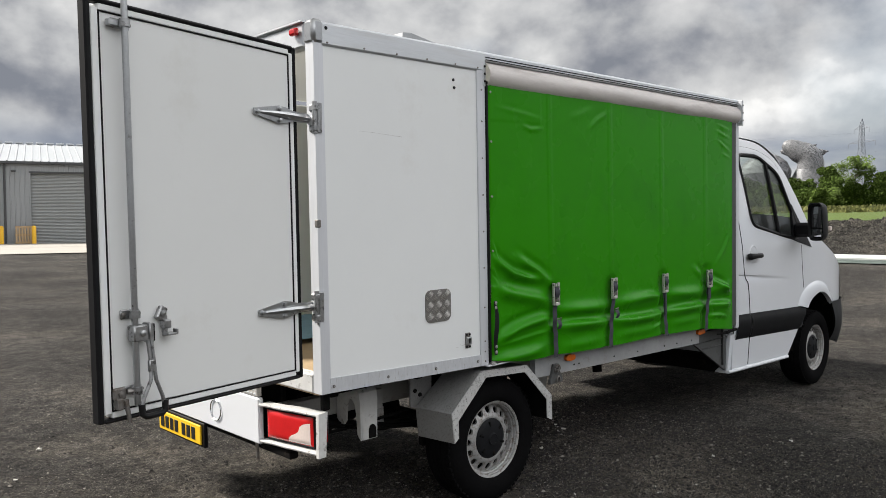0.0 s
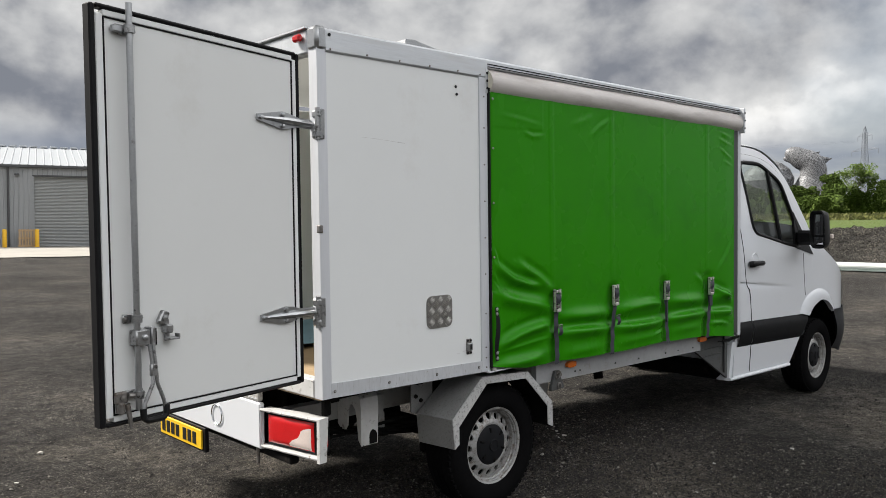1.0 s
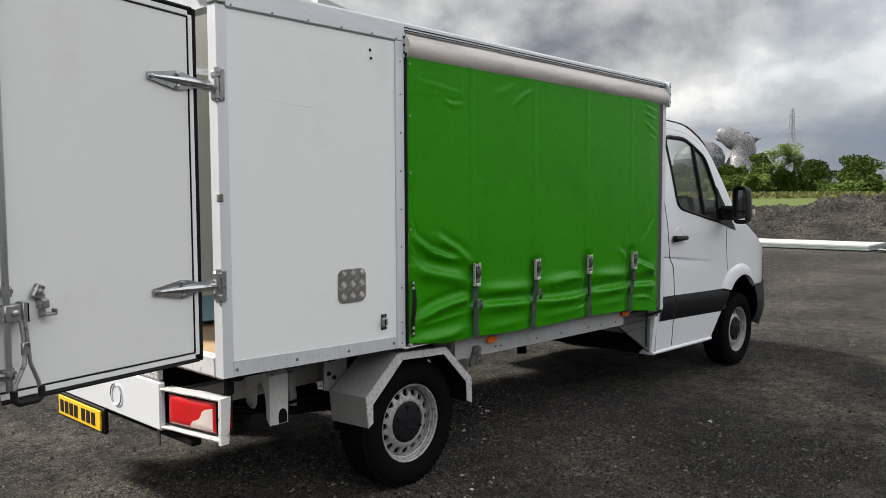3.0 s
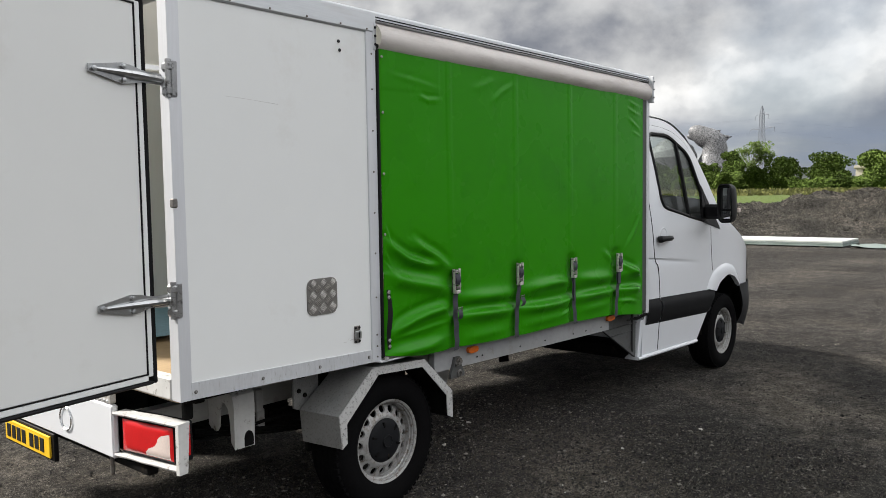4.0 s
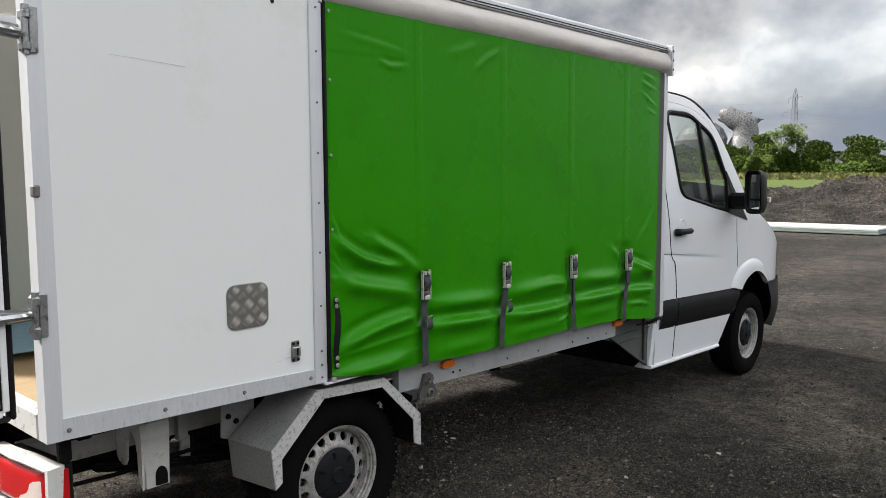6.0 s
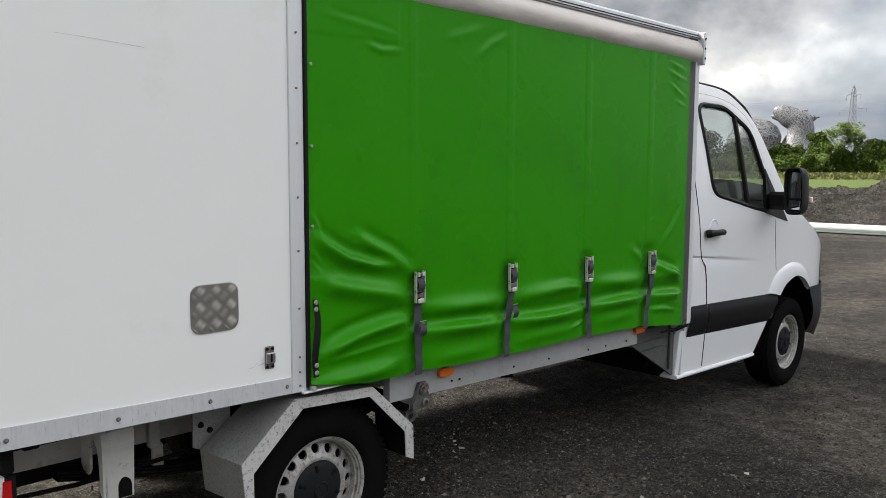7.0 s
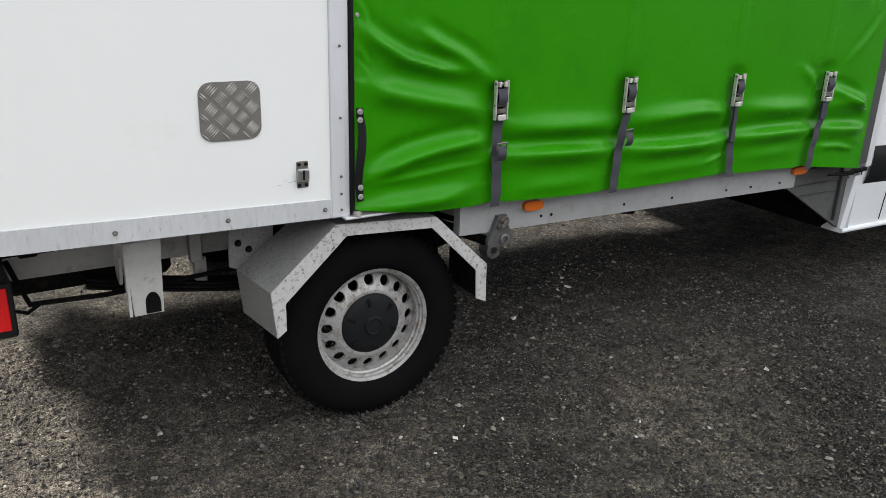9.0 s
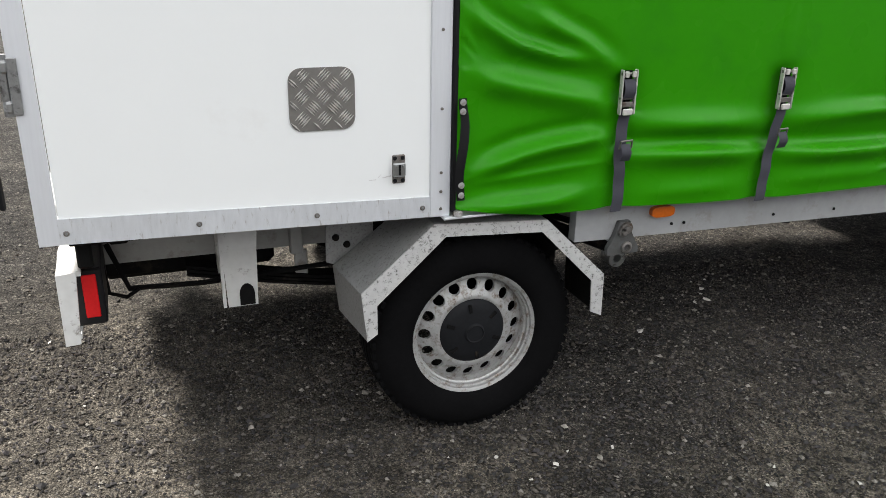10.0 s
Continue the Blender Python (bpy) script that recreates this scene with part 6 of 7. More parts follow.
    ws = part("windscreen", bm, M_GLASS, cab, "curved glass windscreen", smooth=True)
    ws.visible_shadow = False

    def loop_strip(pts, w, out, name, material, label=""):
        """A moulding that follows the flank along points (x, z)."""
        bm = bmesh.new()
        tube(bm, [(x, side_y(x, z) + out, z) for x, z in pts], w, 6)
        return part(name, bm, material, cab, label, smooth=True)
    # shut lines
    loop_strip(flowing([(3.955, 2.06), (3.972, 1.87), (3.990, 1.54), (4.035, 1.25), (4.062, 1.105), (4.090, 1.055), (4.128, 1.010), (4.158, 0.80), (4.185, 0.37)], 6), 0.0032, -0.0006, "shut_line", M_SEAL)
    loop_strip(flowing([(5.138, 1.30), (5.152, 1.15), (5.175, 1.0), (5.187, 0.925)], 6), 0.0024, -0.0002, "shut_line", M_SEAL)
    loop_strip(flowing([(3.95, 2.115), (4.25, 2.122), (4.54, 2.100), (4.75, 2.036), (4.88, 1.945)], 6), 0.0016, 0.001, "roof_gutter", M_SEAL)
    # window rubber
    dense = []
    for a, b in zip(win_r, win_r[1:] + win_r[:1]):
        dense += [tuple(a), tuple(a.lerp(b, 0.5))]
    dense.append(dense[0])
    loop_strip(dense, 0.0155, 0.006, "window_rubber", M_BLACKP, "black rubber window surround")
    loop_strip([(4.63, 2.005), (4.66, 1.70), (4.71, 1.400)], 0.016, 0.006, "division_bar", M_BLACKP)
    # panes
    for name, poly in (("door_window", [(4.138, 2.052), (4.226, 1.485), (4.71, 1.400), (4.63, 2.005), (4.50, 2.058)]),
                       ("quarter_light", [(4.63, 2.005), (4.71, 1.400), (5.00, 1.362), (5.00, 1.62), (4.83, 1.920)])):
        for far in (0, 1):
            bm = bmesh.new()
            c = (sum(p[0] for p in poly) / len(poly), sum(p[1] for p in poly) / len(poly))
            P = lambda x, z: (x, (W - side_y(x, z) - 0.012) if far else side_y(x, z) + 0.012, z)
            cv = bm.verts.new(P(*c))
            ring_v = []
            for a, b in zip(poly, poly[1:] + poly[:1]):
                ring_v += [bm.verts.new(P(lerp(a[0], b[0], t), lerp(a[1], b[1], t))) for t in (0, 0.5)]
            for i in range(len(ring_v)):
                bm.faces.new((cv, ring_v[i], ring_v[(i + 1) % len(ring_v)]))
            g = part(name, bm, M_GLASS, cab, "clear side glass", smooth=True)
            g.visible_shadow = False
    # mirror sail panel
    bm = bmesh.new()
    P = lambda x, z, o: (x, side_y(x, z) + o, z)
    tri = [(4.97, 1.350), (5.335, 1.282), (4.99, 1.66)]
    a, b = [bm.verts.new(P(x, z, -0.008)) for x, z in tri], [bm.verts.new(P(x, z, 0.014)) for x, z in tri]
    bm.faces.new(a), bm.faces.new(b)
    for i in range(3):
        bm.faces.new((a[i], a[(i + 1) % 3], b[(i + 1) % 3], b[i]))
    part("mirror_sail", bm, M_BLACKP, cab, "black mirror mounting panel")
    # wheel arch flare
    bm = bmesh.new()

    def flare(u, v):
        i = round(u * (len(LIP_IN) - 1))
        w = max(0.0, (v - 0.125) / 0.875)
        x, z = lerp(LIP_IN[i][0], LIP_OUT[i][0], w), lerp(LIP_IN[i][1], LIP_OUT[i][1], w)
        return (x, side_y(x, z) - 0.024 * (1 - w ** 3) + (0.040 if v == 0 else 0) + (0.003 if v == 1 else 0), z)
    grid(bm, flare, len(LIP_IN) - 1, 8)
    part("arch_flare", bm, M_WHITE, cab, "flared white wheel arch", smooth=True)
    bm = bmesh.new()
    grid(bm, lambda u, v: (FW + 0.47 * math.cos(math.pi * u), lerp(0.105, 0.50, v), 0.36 + 0.54 * math.sin(math.pi * u)), 30, 3)
    grid(bm, lambda u, v: (FW + 0.47 * math.cos(math.pi * u) * v, 0.50, 0.36 + 0.54 * math.sin(math.pi * u) * v), 30, 3)
    part("arch_liner", bm, M_CHASSIS, cab)
    # charcoal rubbing strip
    for x0, x1 in ((3.930, 4.158), (4.168, None)):
        bm = bmesh.new()

        def strip(u, v):
            x = lerp(x0, x1 or lerp(5.110, 5.235, v), u)
            zt, zb = 0.785 - 0.019 * (x - 3.95), 0.591 - 0.025 * (x - 3.95)
            z = lerp(zb, zt, v)
            b = [0.0, -0.012, -0.018, -0.018, -0.022, -0.014, 0.0][round(v * 6)]
            return (x, side_y(x, z) + b - 0.001, z)
        grid(bm, strip, 14, 6)
        part("rubbing_strip", bm, M_GREYP, cab, "charcoal plastic rubbing strip", smooth=True)
    # sill ledge
    bm = bmesh.new()
    tube(bm, [(3.852, 0.085, 0.347), (4.4, 0.085, 0.342), (4.80, 0.085, 0.338), (4.93, 0.088, 0.338)], 0.014, 8)
    part("sill_lip", bm, M_WHITE, cab, smooth=True)
    bm = bmesh.new()
    turn = [(3.851, 0.10), (3.850, 0.008), (3.853, 0.002), (3.860, 0.0), (3.902, 0.0)]
    grid(bm, lambda u, v: (turn[round(u * 4)][0], side_y(3.9, lerp(0.335, 0.640, v)) + turn[round(u * 4)][1], lerp(0.335, 0.640, v)), 4, 6)
    part("cab_corner", bm, M_WHITE, cab, smooth=True)
    # bumper wraps round the nose
    bm = bmesh.new()

    def bumper(u, v):
        s = 1 - abs(2 * u - 1)
        if s < 0.6:
            xs = lerp(5.870, 5.775, v)
            x, t = lerp(xs, 6.50, s / 0.6), 0.0
            y = side_y(x, 0.75)
        else:
            t = (s - 0.6) / 0.4
            x, y = 6.50 + 0.10 * t ** 0.7, lerp(side_y(6.5, 0.75), CY, t)
        z = lerp(0.37 - 0.07 * smooth01((x - 5.9) / 0.4), 0.760, v)
        bulge = 0.026 + 0.026 * math.sin(math.pi * min(1, v * 1.1)) - 0.06 * (1 - v) ** 3
        q = smooth01((x - 5.9) / 0.55)
        y -= bulge * (1 - q)
        return (x + bulge * q, y if u < 0.5 else W - y, z)
    grid(bm, bumper, 60, 10)
    part("front_bumper", bm, M_BUMPER, cab, "charcoal plastic front bumper", smooth=True)
    # headlamp and grille
    for far in (0, 1):
        bm = bmesh.new()

        def lampf(u, v):
            x = lerp(6.14, 6.40, u)
            z = lerp(0.80, along(HOOD, x) - 0.04, v)
            y = side_y(x, 0.9) - 0.003
            return (x + 0.002, W - y if far else y, z)
        grid(bm, lampf, 12, 6)
        part("headlamp", bm, M_BLACKP, cab, "dark swept headlamp", smooth=True)
    part("grille", bbox(6.46, 6.585, 0.75, W - 0.75, 0.76, 0.86, 0.03), M_BLACKP, cab)
    # door handle in its dish
    bm = bmesh.new()
    lathe(bm, [(0.001, 0.016), (0.030, 0.012), (0.052, -0.001), (0.058, -0.0025), (0.064, 0.003)], (4.215, side_y(4.215, 1.25), 1.262), 24)
    part("handle_dish", bm, M_WHITE, cab, smooth=True)
    bm = bmesh.new()
    tube(bm, [(4.105, 0.052, 1.233), (4.115, 0.030, 1.236), (4.140, 0.022, 1.238), (4.19, 0.018, 1.240), (4.275, 0.024, 1.240), (4.30, 0.052, 1.238)], [0.024, 0.027, 0.022, 0.019, 0.020, 0.016], 10)
    part("door_handle", bm, M_BLACKP, cab, "black plastic door handle", smooth=True)
    bm = bmesh.new()
    cbox(bm, 4.73, 4.79, 0.75, 0.86, 2.24, 2.30, 0.02)
    part("roof_marker", bm, M_BLACKP, cab)
    # cabin: seats, steering wheel, dash
    for y in (0.30, 0.85, 1.35):
        bm = bmesh.new()
        cbox(bm, 4.35, 4.80, y, y + 0.42, 0.80, 1.02, 0.05)
        cbox(bm, 4.22, 4.36, y, y + 0.42, 0.98, 1.58, 0.05)
        cbox(bm, 4.22, 4.32, y + 0.10, y + 0.32, 1.60, 1.78, 0.04)
        part("cab_seat", bm, M_SEAT, cab, "dark fabric seat")
    bm = bmesh.new()
    prism(bm, [(5.0, 0.9), (5.06, 1.33), (5.20, 1.40), (5.55, 1.42), (5.6, 0.9)], 0.16, W - 0.16)
    part("dashboard", bm, M_BLACKP, cab, "black dashboard")
    bm = bmesh.new()
    c, ax = Vector((4.86, 0.52, 1.36)), Vector((-0.72, 0, 0.69))
    s = Vector((0, 1, 0))
    t = ax.cross(s)
    tube(bm, [c + 0.195 * (math.cos(2 * math.pi * k / 28) * s + math.sin(2 * math.pi * k / 28) * t) for k in range(29)], 0.016, 8, cap=False)
    for k in (0, 9, 19):
        a = 2 * math.pi * k / 28
        tube(bm, [c - ax * 0.03, c + 0.19 * (math.cos(a) * s + math.sin(a) * t)], 0.018, 6)
    part("steering_wheel", bm, M_BLACKP, cab, "black steering wheel", smooth=True)
    part("cab_floor", bbox(3.92, 5.5, 0.12, W - 0.12, 0.55, 0.60, 0.01), M_SEAT, cab)
    part("cab_headlining", bbox(3.92, 4.75, 0.26, W - 0.26, 2.13, 2.15, 0.005), M_INNER, cab)
    # door mirror
    global SETTLE
    SETTLE = lambda co: co + Vector((-0.115, 0, 0))
    bm = bmesh.new()
    rings = []
    for x, s, dz in ((5.030, 0.86, 0), (4.992, 0.90, 0), (4.984, 0.95, 0), (4.990, 1.0, 0), (5.05, 1.0, 0), (5.090, 0.93, 0.004), (5.112, 0.80, 0.008), (5.122, 0.60, 0.01)):
        ring_m = []
        for q in range(36):
            a = 2 * math.pi * q / 36
            cy_, cz_ = math.copysign(abs(math.cos(a)) ** 0.5, math.cos(a)), math.copysign(abs(math.sin(a)) ** 0.42, math.sin(a))
            ring_m.append(bm.verts.new((x + 0.012 * cy_ * (x < 5.0), -0.160 + (0.068 - 0.05 * (1 - s)) * s ** 0.3 * cy_ + 0.006 * cz_, 1.507 + dz + (0.160 - 0.16 * (1 - s)) * cz_)))
        rings.append(ring_m)
    for a, b in zip(rings, rings[1:]):
        for q in range(36):
            bm.faces.new((a[q], a[(q + 1) % 36], b[(q + 1) % 36], b[q]))
    bm.faces.new(rings[0]), bm.faces.new(rings[-1])
    mr = part("door_mirror", bm, M_BLACKP, van, "tall black door mirror", smooth=True)
    part("mirror_pane", bbox(-0.003, 0.003, -0.047, 0.046, 1.458, 1.636, 0.003, pose(5.018, -0.160, 0, 0, 0, -16)), M_MIRROR, mr, "rectangular mirror glass")
    part("wide_angle_pane", bbox(-0.003, 0.003, -0.047, 0.046, 1.380, 1.444, 0.003, pose(5.018, -0.160, 0, 0, 0, -16)), M_MIRROR, mr, "small wide-angle mirror glass")
    bm = bmesh.new()
    cbox(bm, 5.09, 5.20, -0.10, 0.07, 1.375, 1.50, 0.025)
    part("mirror_arm", bm, M_BLACKP, mr, "black mirror arm")
    bm = bmesh.new()
    cbox(bm, 5.10, 5.135, -0.240, -0.10, 1.43, 1.47, 0.006)
    part("mirror_indicator", bm, M_CLEAR, mr)
    SETTLE = None


build_cab()


def build_load():
    bm = bmesh.new()

    def f(u, v):
        x, y = lerp(0.25, 1.5, u), lerp(0.98, 1.98, v)
        return (x, y, 0.862 + 0.004 * noise.noise((x * 5, y * 5, 0)) + 0.006)
    grid(bm, f, 14, 14)
    tagged(part("floor_sheet", bm, M_BLUE, None), "pale blue sheet lying on the load floor", "sheet")


build_load()


# ---- the shed across the yard ----
def build_shed():
    z0 = terrain(15.05, 56.5) + 0.02
    shed = thing("industrial_shed", "grey clad industrial shed with a pale roof", "shed", pose(15.96, 56.60, z0, 0, 0, -16))
    X0, X1, H, DX0, DX1, DH = -30.0, 26.0, 5.55, -1.16, 3.5, 4.95
    bm = bmesh.new()
    # ribbed wall sheets round the shutter
    def sheet(x0, x1, z0, z1):
        n = max(1, int((x1 - x0) / 0.30))
        pts = []
        for k in range(n):
            a = lerp(x0, x1, k / n)
            w = (x1 - x0) / n
            pts += [(a, 0.0), (a + 0.70 * w, 0.0), (a + 0.76 * w, -0.035), (a + 0.94 * w, -0.035)]
        pts += [(x1, 0.0), (x1, 0.12), (x0, 0.12)]
        prism(bm, pts, z0, z1, "z")
    sheet(X0, DX0, 0, H), sheet(DX1, X1, 0, H), sheet(DX0, DX1, DH, H)
    part("wall", bm, M_CLAD, shed, "ribbed grey wall cladding")
    part("side_wall", bbox(X0, X0 + 0.1, 0.13, 22, 0, H, 0.01), M_CLAD, shed)
    part("side_wall", bbox(X1 - 0.1, X1, 0.13, 22, 0, H, 0.01), M_CLAD, shed)
    part("back_wall", bbox(X0, X1, 22, 22.1, 0, H, 0.01), M_CLAD, shed)
    sh = part("roller_shutter", bbox(DX0 - 0.1, DX1 + 0.1, 0.22, 0.30, 0, DH + 0.1, 0.01), M_SHUT, shed, "closed grey roller shutter")
    first = None
    for k in range(48):
        z = 0.02 + k * 0.103
        if first is None:
            bm = bmesh.new()
            prism(bm, [(0.22, 0.0), (0.185, 0.02), (0.175, 0.05), (0.185, 0.08), (0.22, 0.095)], DX0 + 0.02, DX1 - 0.02, "x")
            first = part("slat", bm, M_SHUT, sh)
            first.matrix_basis = pose(0, 0, z)
        else:
            shared("slat", first, sh, pose(0, 0, z))
    for x in (DX0 - 0.10, DX1):
        part("shutter_guide", bbox(x, x + 0.10, -0.06, 0.2, 0, DH, 0.01), M_CLAD, shed)
    part("lintel", bbox(DX0 - 0.1, DX1 + 0.1, -0.06, 0.15, DH - 0.02, DH + 0.10, 0.01), M_GUTTER, shed)
    part("gutter", bbox(X0 - 0.2, X1 + 0.2, -0.30, -0.04, H - 0.02, H + 0.17, 0.03), M_GUTTER, shed, "dark grey gutter")
    for x in (-2.75, 8.0, -12.0):
        bm = bmesh.new()
        tube(bm, [(x, -0.16, H), (x, -0.10, H - 0.3), (x, -0.10, 0.05)], 0.075, 10)
        part("downpipe", bm, M_GUTTER, shed, "dark downpipe", smooth=True)
    bm = bmesh.new()
    n = 110
    pts = []
    for k in range(n):
        a = lerp(X0 - 0.3, X1 + 0.3, k / n)
        w = (X1 - X0 + 0.6) / n
        pts += [(a, 0), (a + 0.8 * w, 0), (a + 0.85 * w, 0.04), (a + 0.95 * w, 0.04)]
    lo, hi = [bm.verts.new((x, -0.25, H + 0.18 + d)) for x, d in pts], [bm.verts.new((x, 11, H + 2.35 + d)) for x, d in pts]
    bk = [bm.verts.new((x, 22.3, H + 0.18 + d)) for x, d in pts]
    for a, b in ((lo, hi), (hi, bk)):
        for i in range(len(pts) - 1):
            bm.faces.new((a[i], a[i + 1], b[i + 1], b[i]))
    part("roof", bm, M_ROOF, shed, "pale ribbed metal roof")
    bm = bmesh.new()
    for k in range(int((X1 - X0) / 0.75)):
        x = X0 + 0.75 * k
        cbox(bm, x, x + 0.55, 10.75, 11.25, H + 2.37, H + 2.50, 0.02)
    part("ridge_cap", bm, M_ROOF, shed)
    bm = bmesh.new()
    cbox(bm, -2.35, -2.05, -0.25, -0.04, 4.98, 5.12, 0.03)
    part("wall_lamp", bm, M_GUTTER, shed)
    # yellow posts each side of the opening and a leaning pallet
    for x in (-2.98, -1.02, 4.1):
        p = pose(15.96, 56.60, 0, 0, 0, -16) @ Vector((x, -1.0, 0))
        t = thing("bollard", "yellow painted steel post beside the shed", "bollard", pose(p.x, p.y, terrain(p.x, p.y) + 0.04), group="yellow posts")
        bm = bmesh.new()
        lathe(bm, [(0.14, 0), (0.14, 1.15), (0.12, 1.22), (0.02, 1.25)], (0, 0, 0), 16, "z")
        part("post", bm, M_BOLL, t, smooth=True)
    p = pose(15.96, 56.60, 0, 0, 0, -16) @ Vector((-1.55, -0.75, 0))
    pal = thing("pallet", "weathered wooden pallet leaning on the shed wall", "pallet", pose(p.x, p.y, terrain(p.x, p.y) + 0.06, -14, 0, -16))
    for k in range(7):
        bm = bbox(-0.6 + 0.178 * k, -0.6 + 0.178 * k + 0.12, -0.02, 0.002, 0, 1.25, 0.004)
        part("slat", bm, M_WOOD, pal)
    for z in (0.02, 0.57, 1.12):
        part("bearer", bbox(-0.62, 0.62, 0.004, 0.10, z, z + 0.10, 0.006), M_WOOD, pal)
    for k in range(4):
        part("back_slat", bbox(-0.6 + 0.36 * k, -0.6 + 0.36 * k + 0.12, 0.104, 0.124, 0, 1.25, 0.004), M_WOOD, pal)


build_shed()


# ---- heap, panels, distance ----
EX, EY = -1.35, -2.65


def polar(az, d, z=0.0):
    a = radians(az - 1.4)                   # the yard's bearings are 1.4 degrees off the van's axis
    return Vector((EX + d * math.cos(a), EY + d * math.sin(a), z))


def build_heap():
    bm = bmesh.new()
    nu, nv = 240, 60

    def f(u, v):
        az = lerp(-6, 31, u)
        d = lerp(35.5, 52, v) + 0.5 * noise.noise((az * 0.5, 0, 2))
        p = polar(az, d)
        top = along([(-6, 2.0), (8, 2.15), (14, 1.98), (16.4, 1.90), (18.0, 1.68), (19.2, 1.36), (22, 1.30), (31, 1.0)], az)
        prof = smooth01(v / 0.42) ** 0.75 * smooth01((1 - v) / 0.42)
        h = top * prof * (1 + 0.10 * noise.noise((p.x * 0.35, p.y * 0.35, 1)))
        h += prof * (0.30 * noise.noise((p.x * 0.7, p.y * 0.7, 3)) + 0.16 * noise.noise((p.x * 1.6, p.y * 1.6, 8)) + 0.09 * noise.noise((p.x * 3.1, p.y * 3.1, 4)) + 0.05 * noise.noise((p.x * 7, p.y * 7, 4)))
        return (p.x, p.y, terrain(p.x, p.y) - 0.03 + h)
    grid(bm, f, nu, nv)
    heap = part("rubble_heap", bm, M_RUBBLE)
    tagged(heap, "long dark grey heap of crushed rubble", "rubble heap", kind="stuff")
    rng = random.Random(3)
    co, faces = [], []
    for _ in range(15000):
        u, v = rng.random(), rng.uniform(0.0, 0.55)
        p = Vector(f(u, v))
        r = rng.uniform(0.018, 0.048) * (2.2 if rng.random() < 0.03 else 1)
        k = len(co)
        for q in ((1, 0, 0), (0, 1, 0), (-1, 0, 0), (0, -1, 0), (0, 0, 1), (0, 0, -1)):
            co.append(p + Vector([r * (c * rng.uniform(0.7, 1.3) + rng.uniform(-0.3, 0.3)) for c in q]))
        faces += [(k + a, k + b, k + c) for a, b, c in ((0, 1, 4), (1, 2, 4), (2, 3, 4), (3, 0, 4), (1, 0, 5), (2, 1, 5), (3, 2, 5), (0, 3, 5))]
    me = bpy.data.meshes.new("rubble_lumps")
    me.from_pydata(co, [], faces)
    me.materials.append(M_RUBBLE)
    ob = new("rubble_lumps", me)
    ob.parent = heap
    ob["kind"] = "stuff"


build_heap()


def build_panels():
    t = thing("panel_stack", "long low stack of white insulated sheet panels on the ground", "panel stack", pose(26.1, 4.15, terrain(26, 4), 0, 0, 3.6))
    for k in range(3):
        bm = bmesh.new()
        cbox(bm, 0.0 + 0.03 * k, 2.8 + 0.02 * k, 0.02 * k, 14.4 - 0.05 * k, 0.03 + 0.06 * k, 0.082 + 0.06 * k, 0.006)
        part("panel", bm, M_WPANEL if k == 2 else M_GSHEET, t)
    for y in (0.6, 4.8, 9.0, 13.2):
        part("batten", bbox(0.05, 2.7, y, y + 0.1, -0.02, 0.029, 0.004), M_WOOD, t)
    bm = bmesh.new()

    def f(u, v):
        x, y = lerp(26.0, 28.1, u), lerp(3.95, 2.7, v)
        return (x, y + 0.2 * noise.noise((x, y, 0)), terrain(x, y) + 0.03 + 0.14 * abs(noise.noise((x * 2.1, y * 2.1, 5))) * (1 - v))
    grid(bm, f, 14, 12)
    tagged(part("crumpled_sheet", bm, M_GSHEET), "crumpled pale green sheeting on the ground", "sheeting")


build_panels()


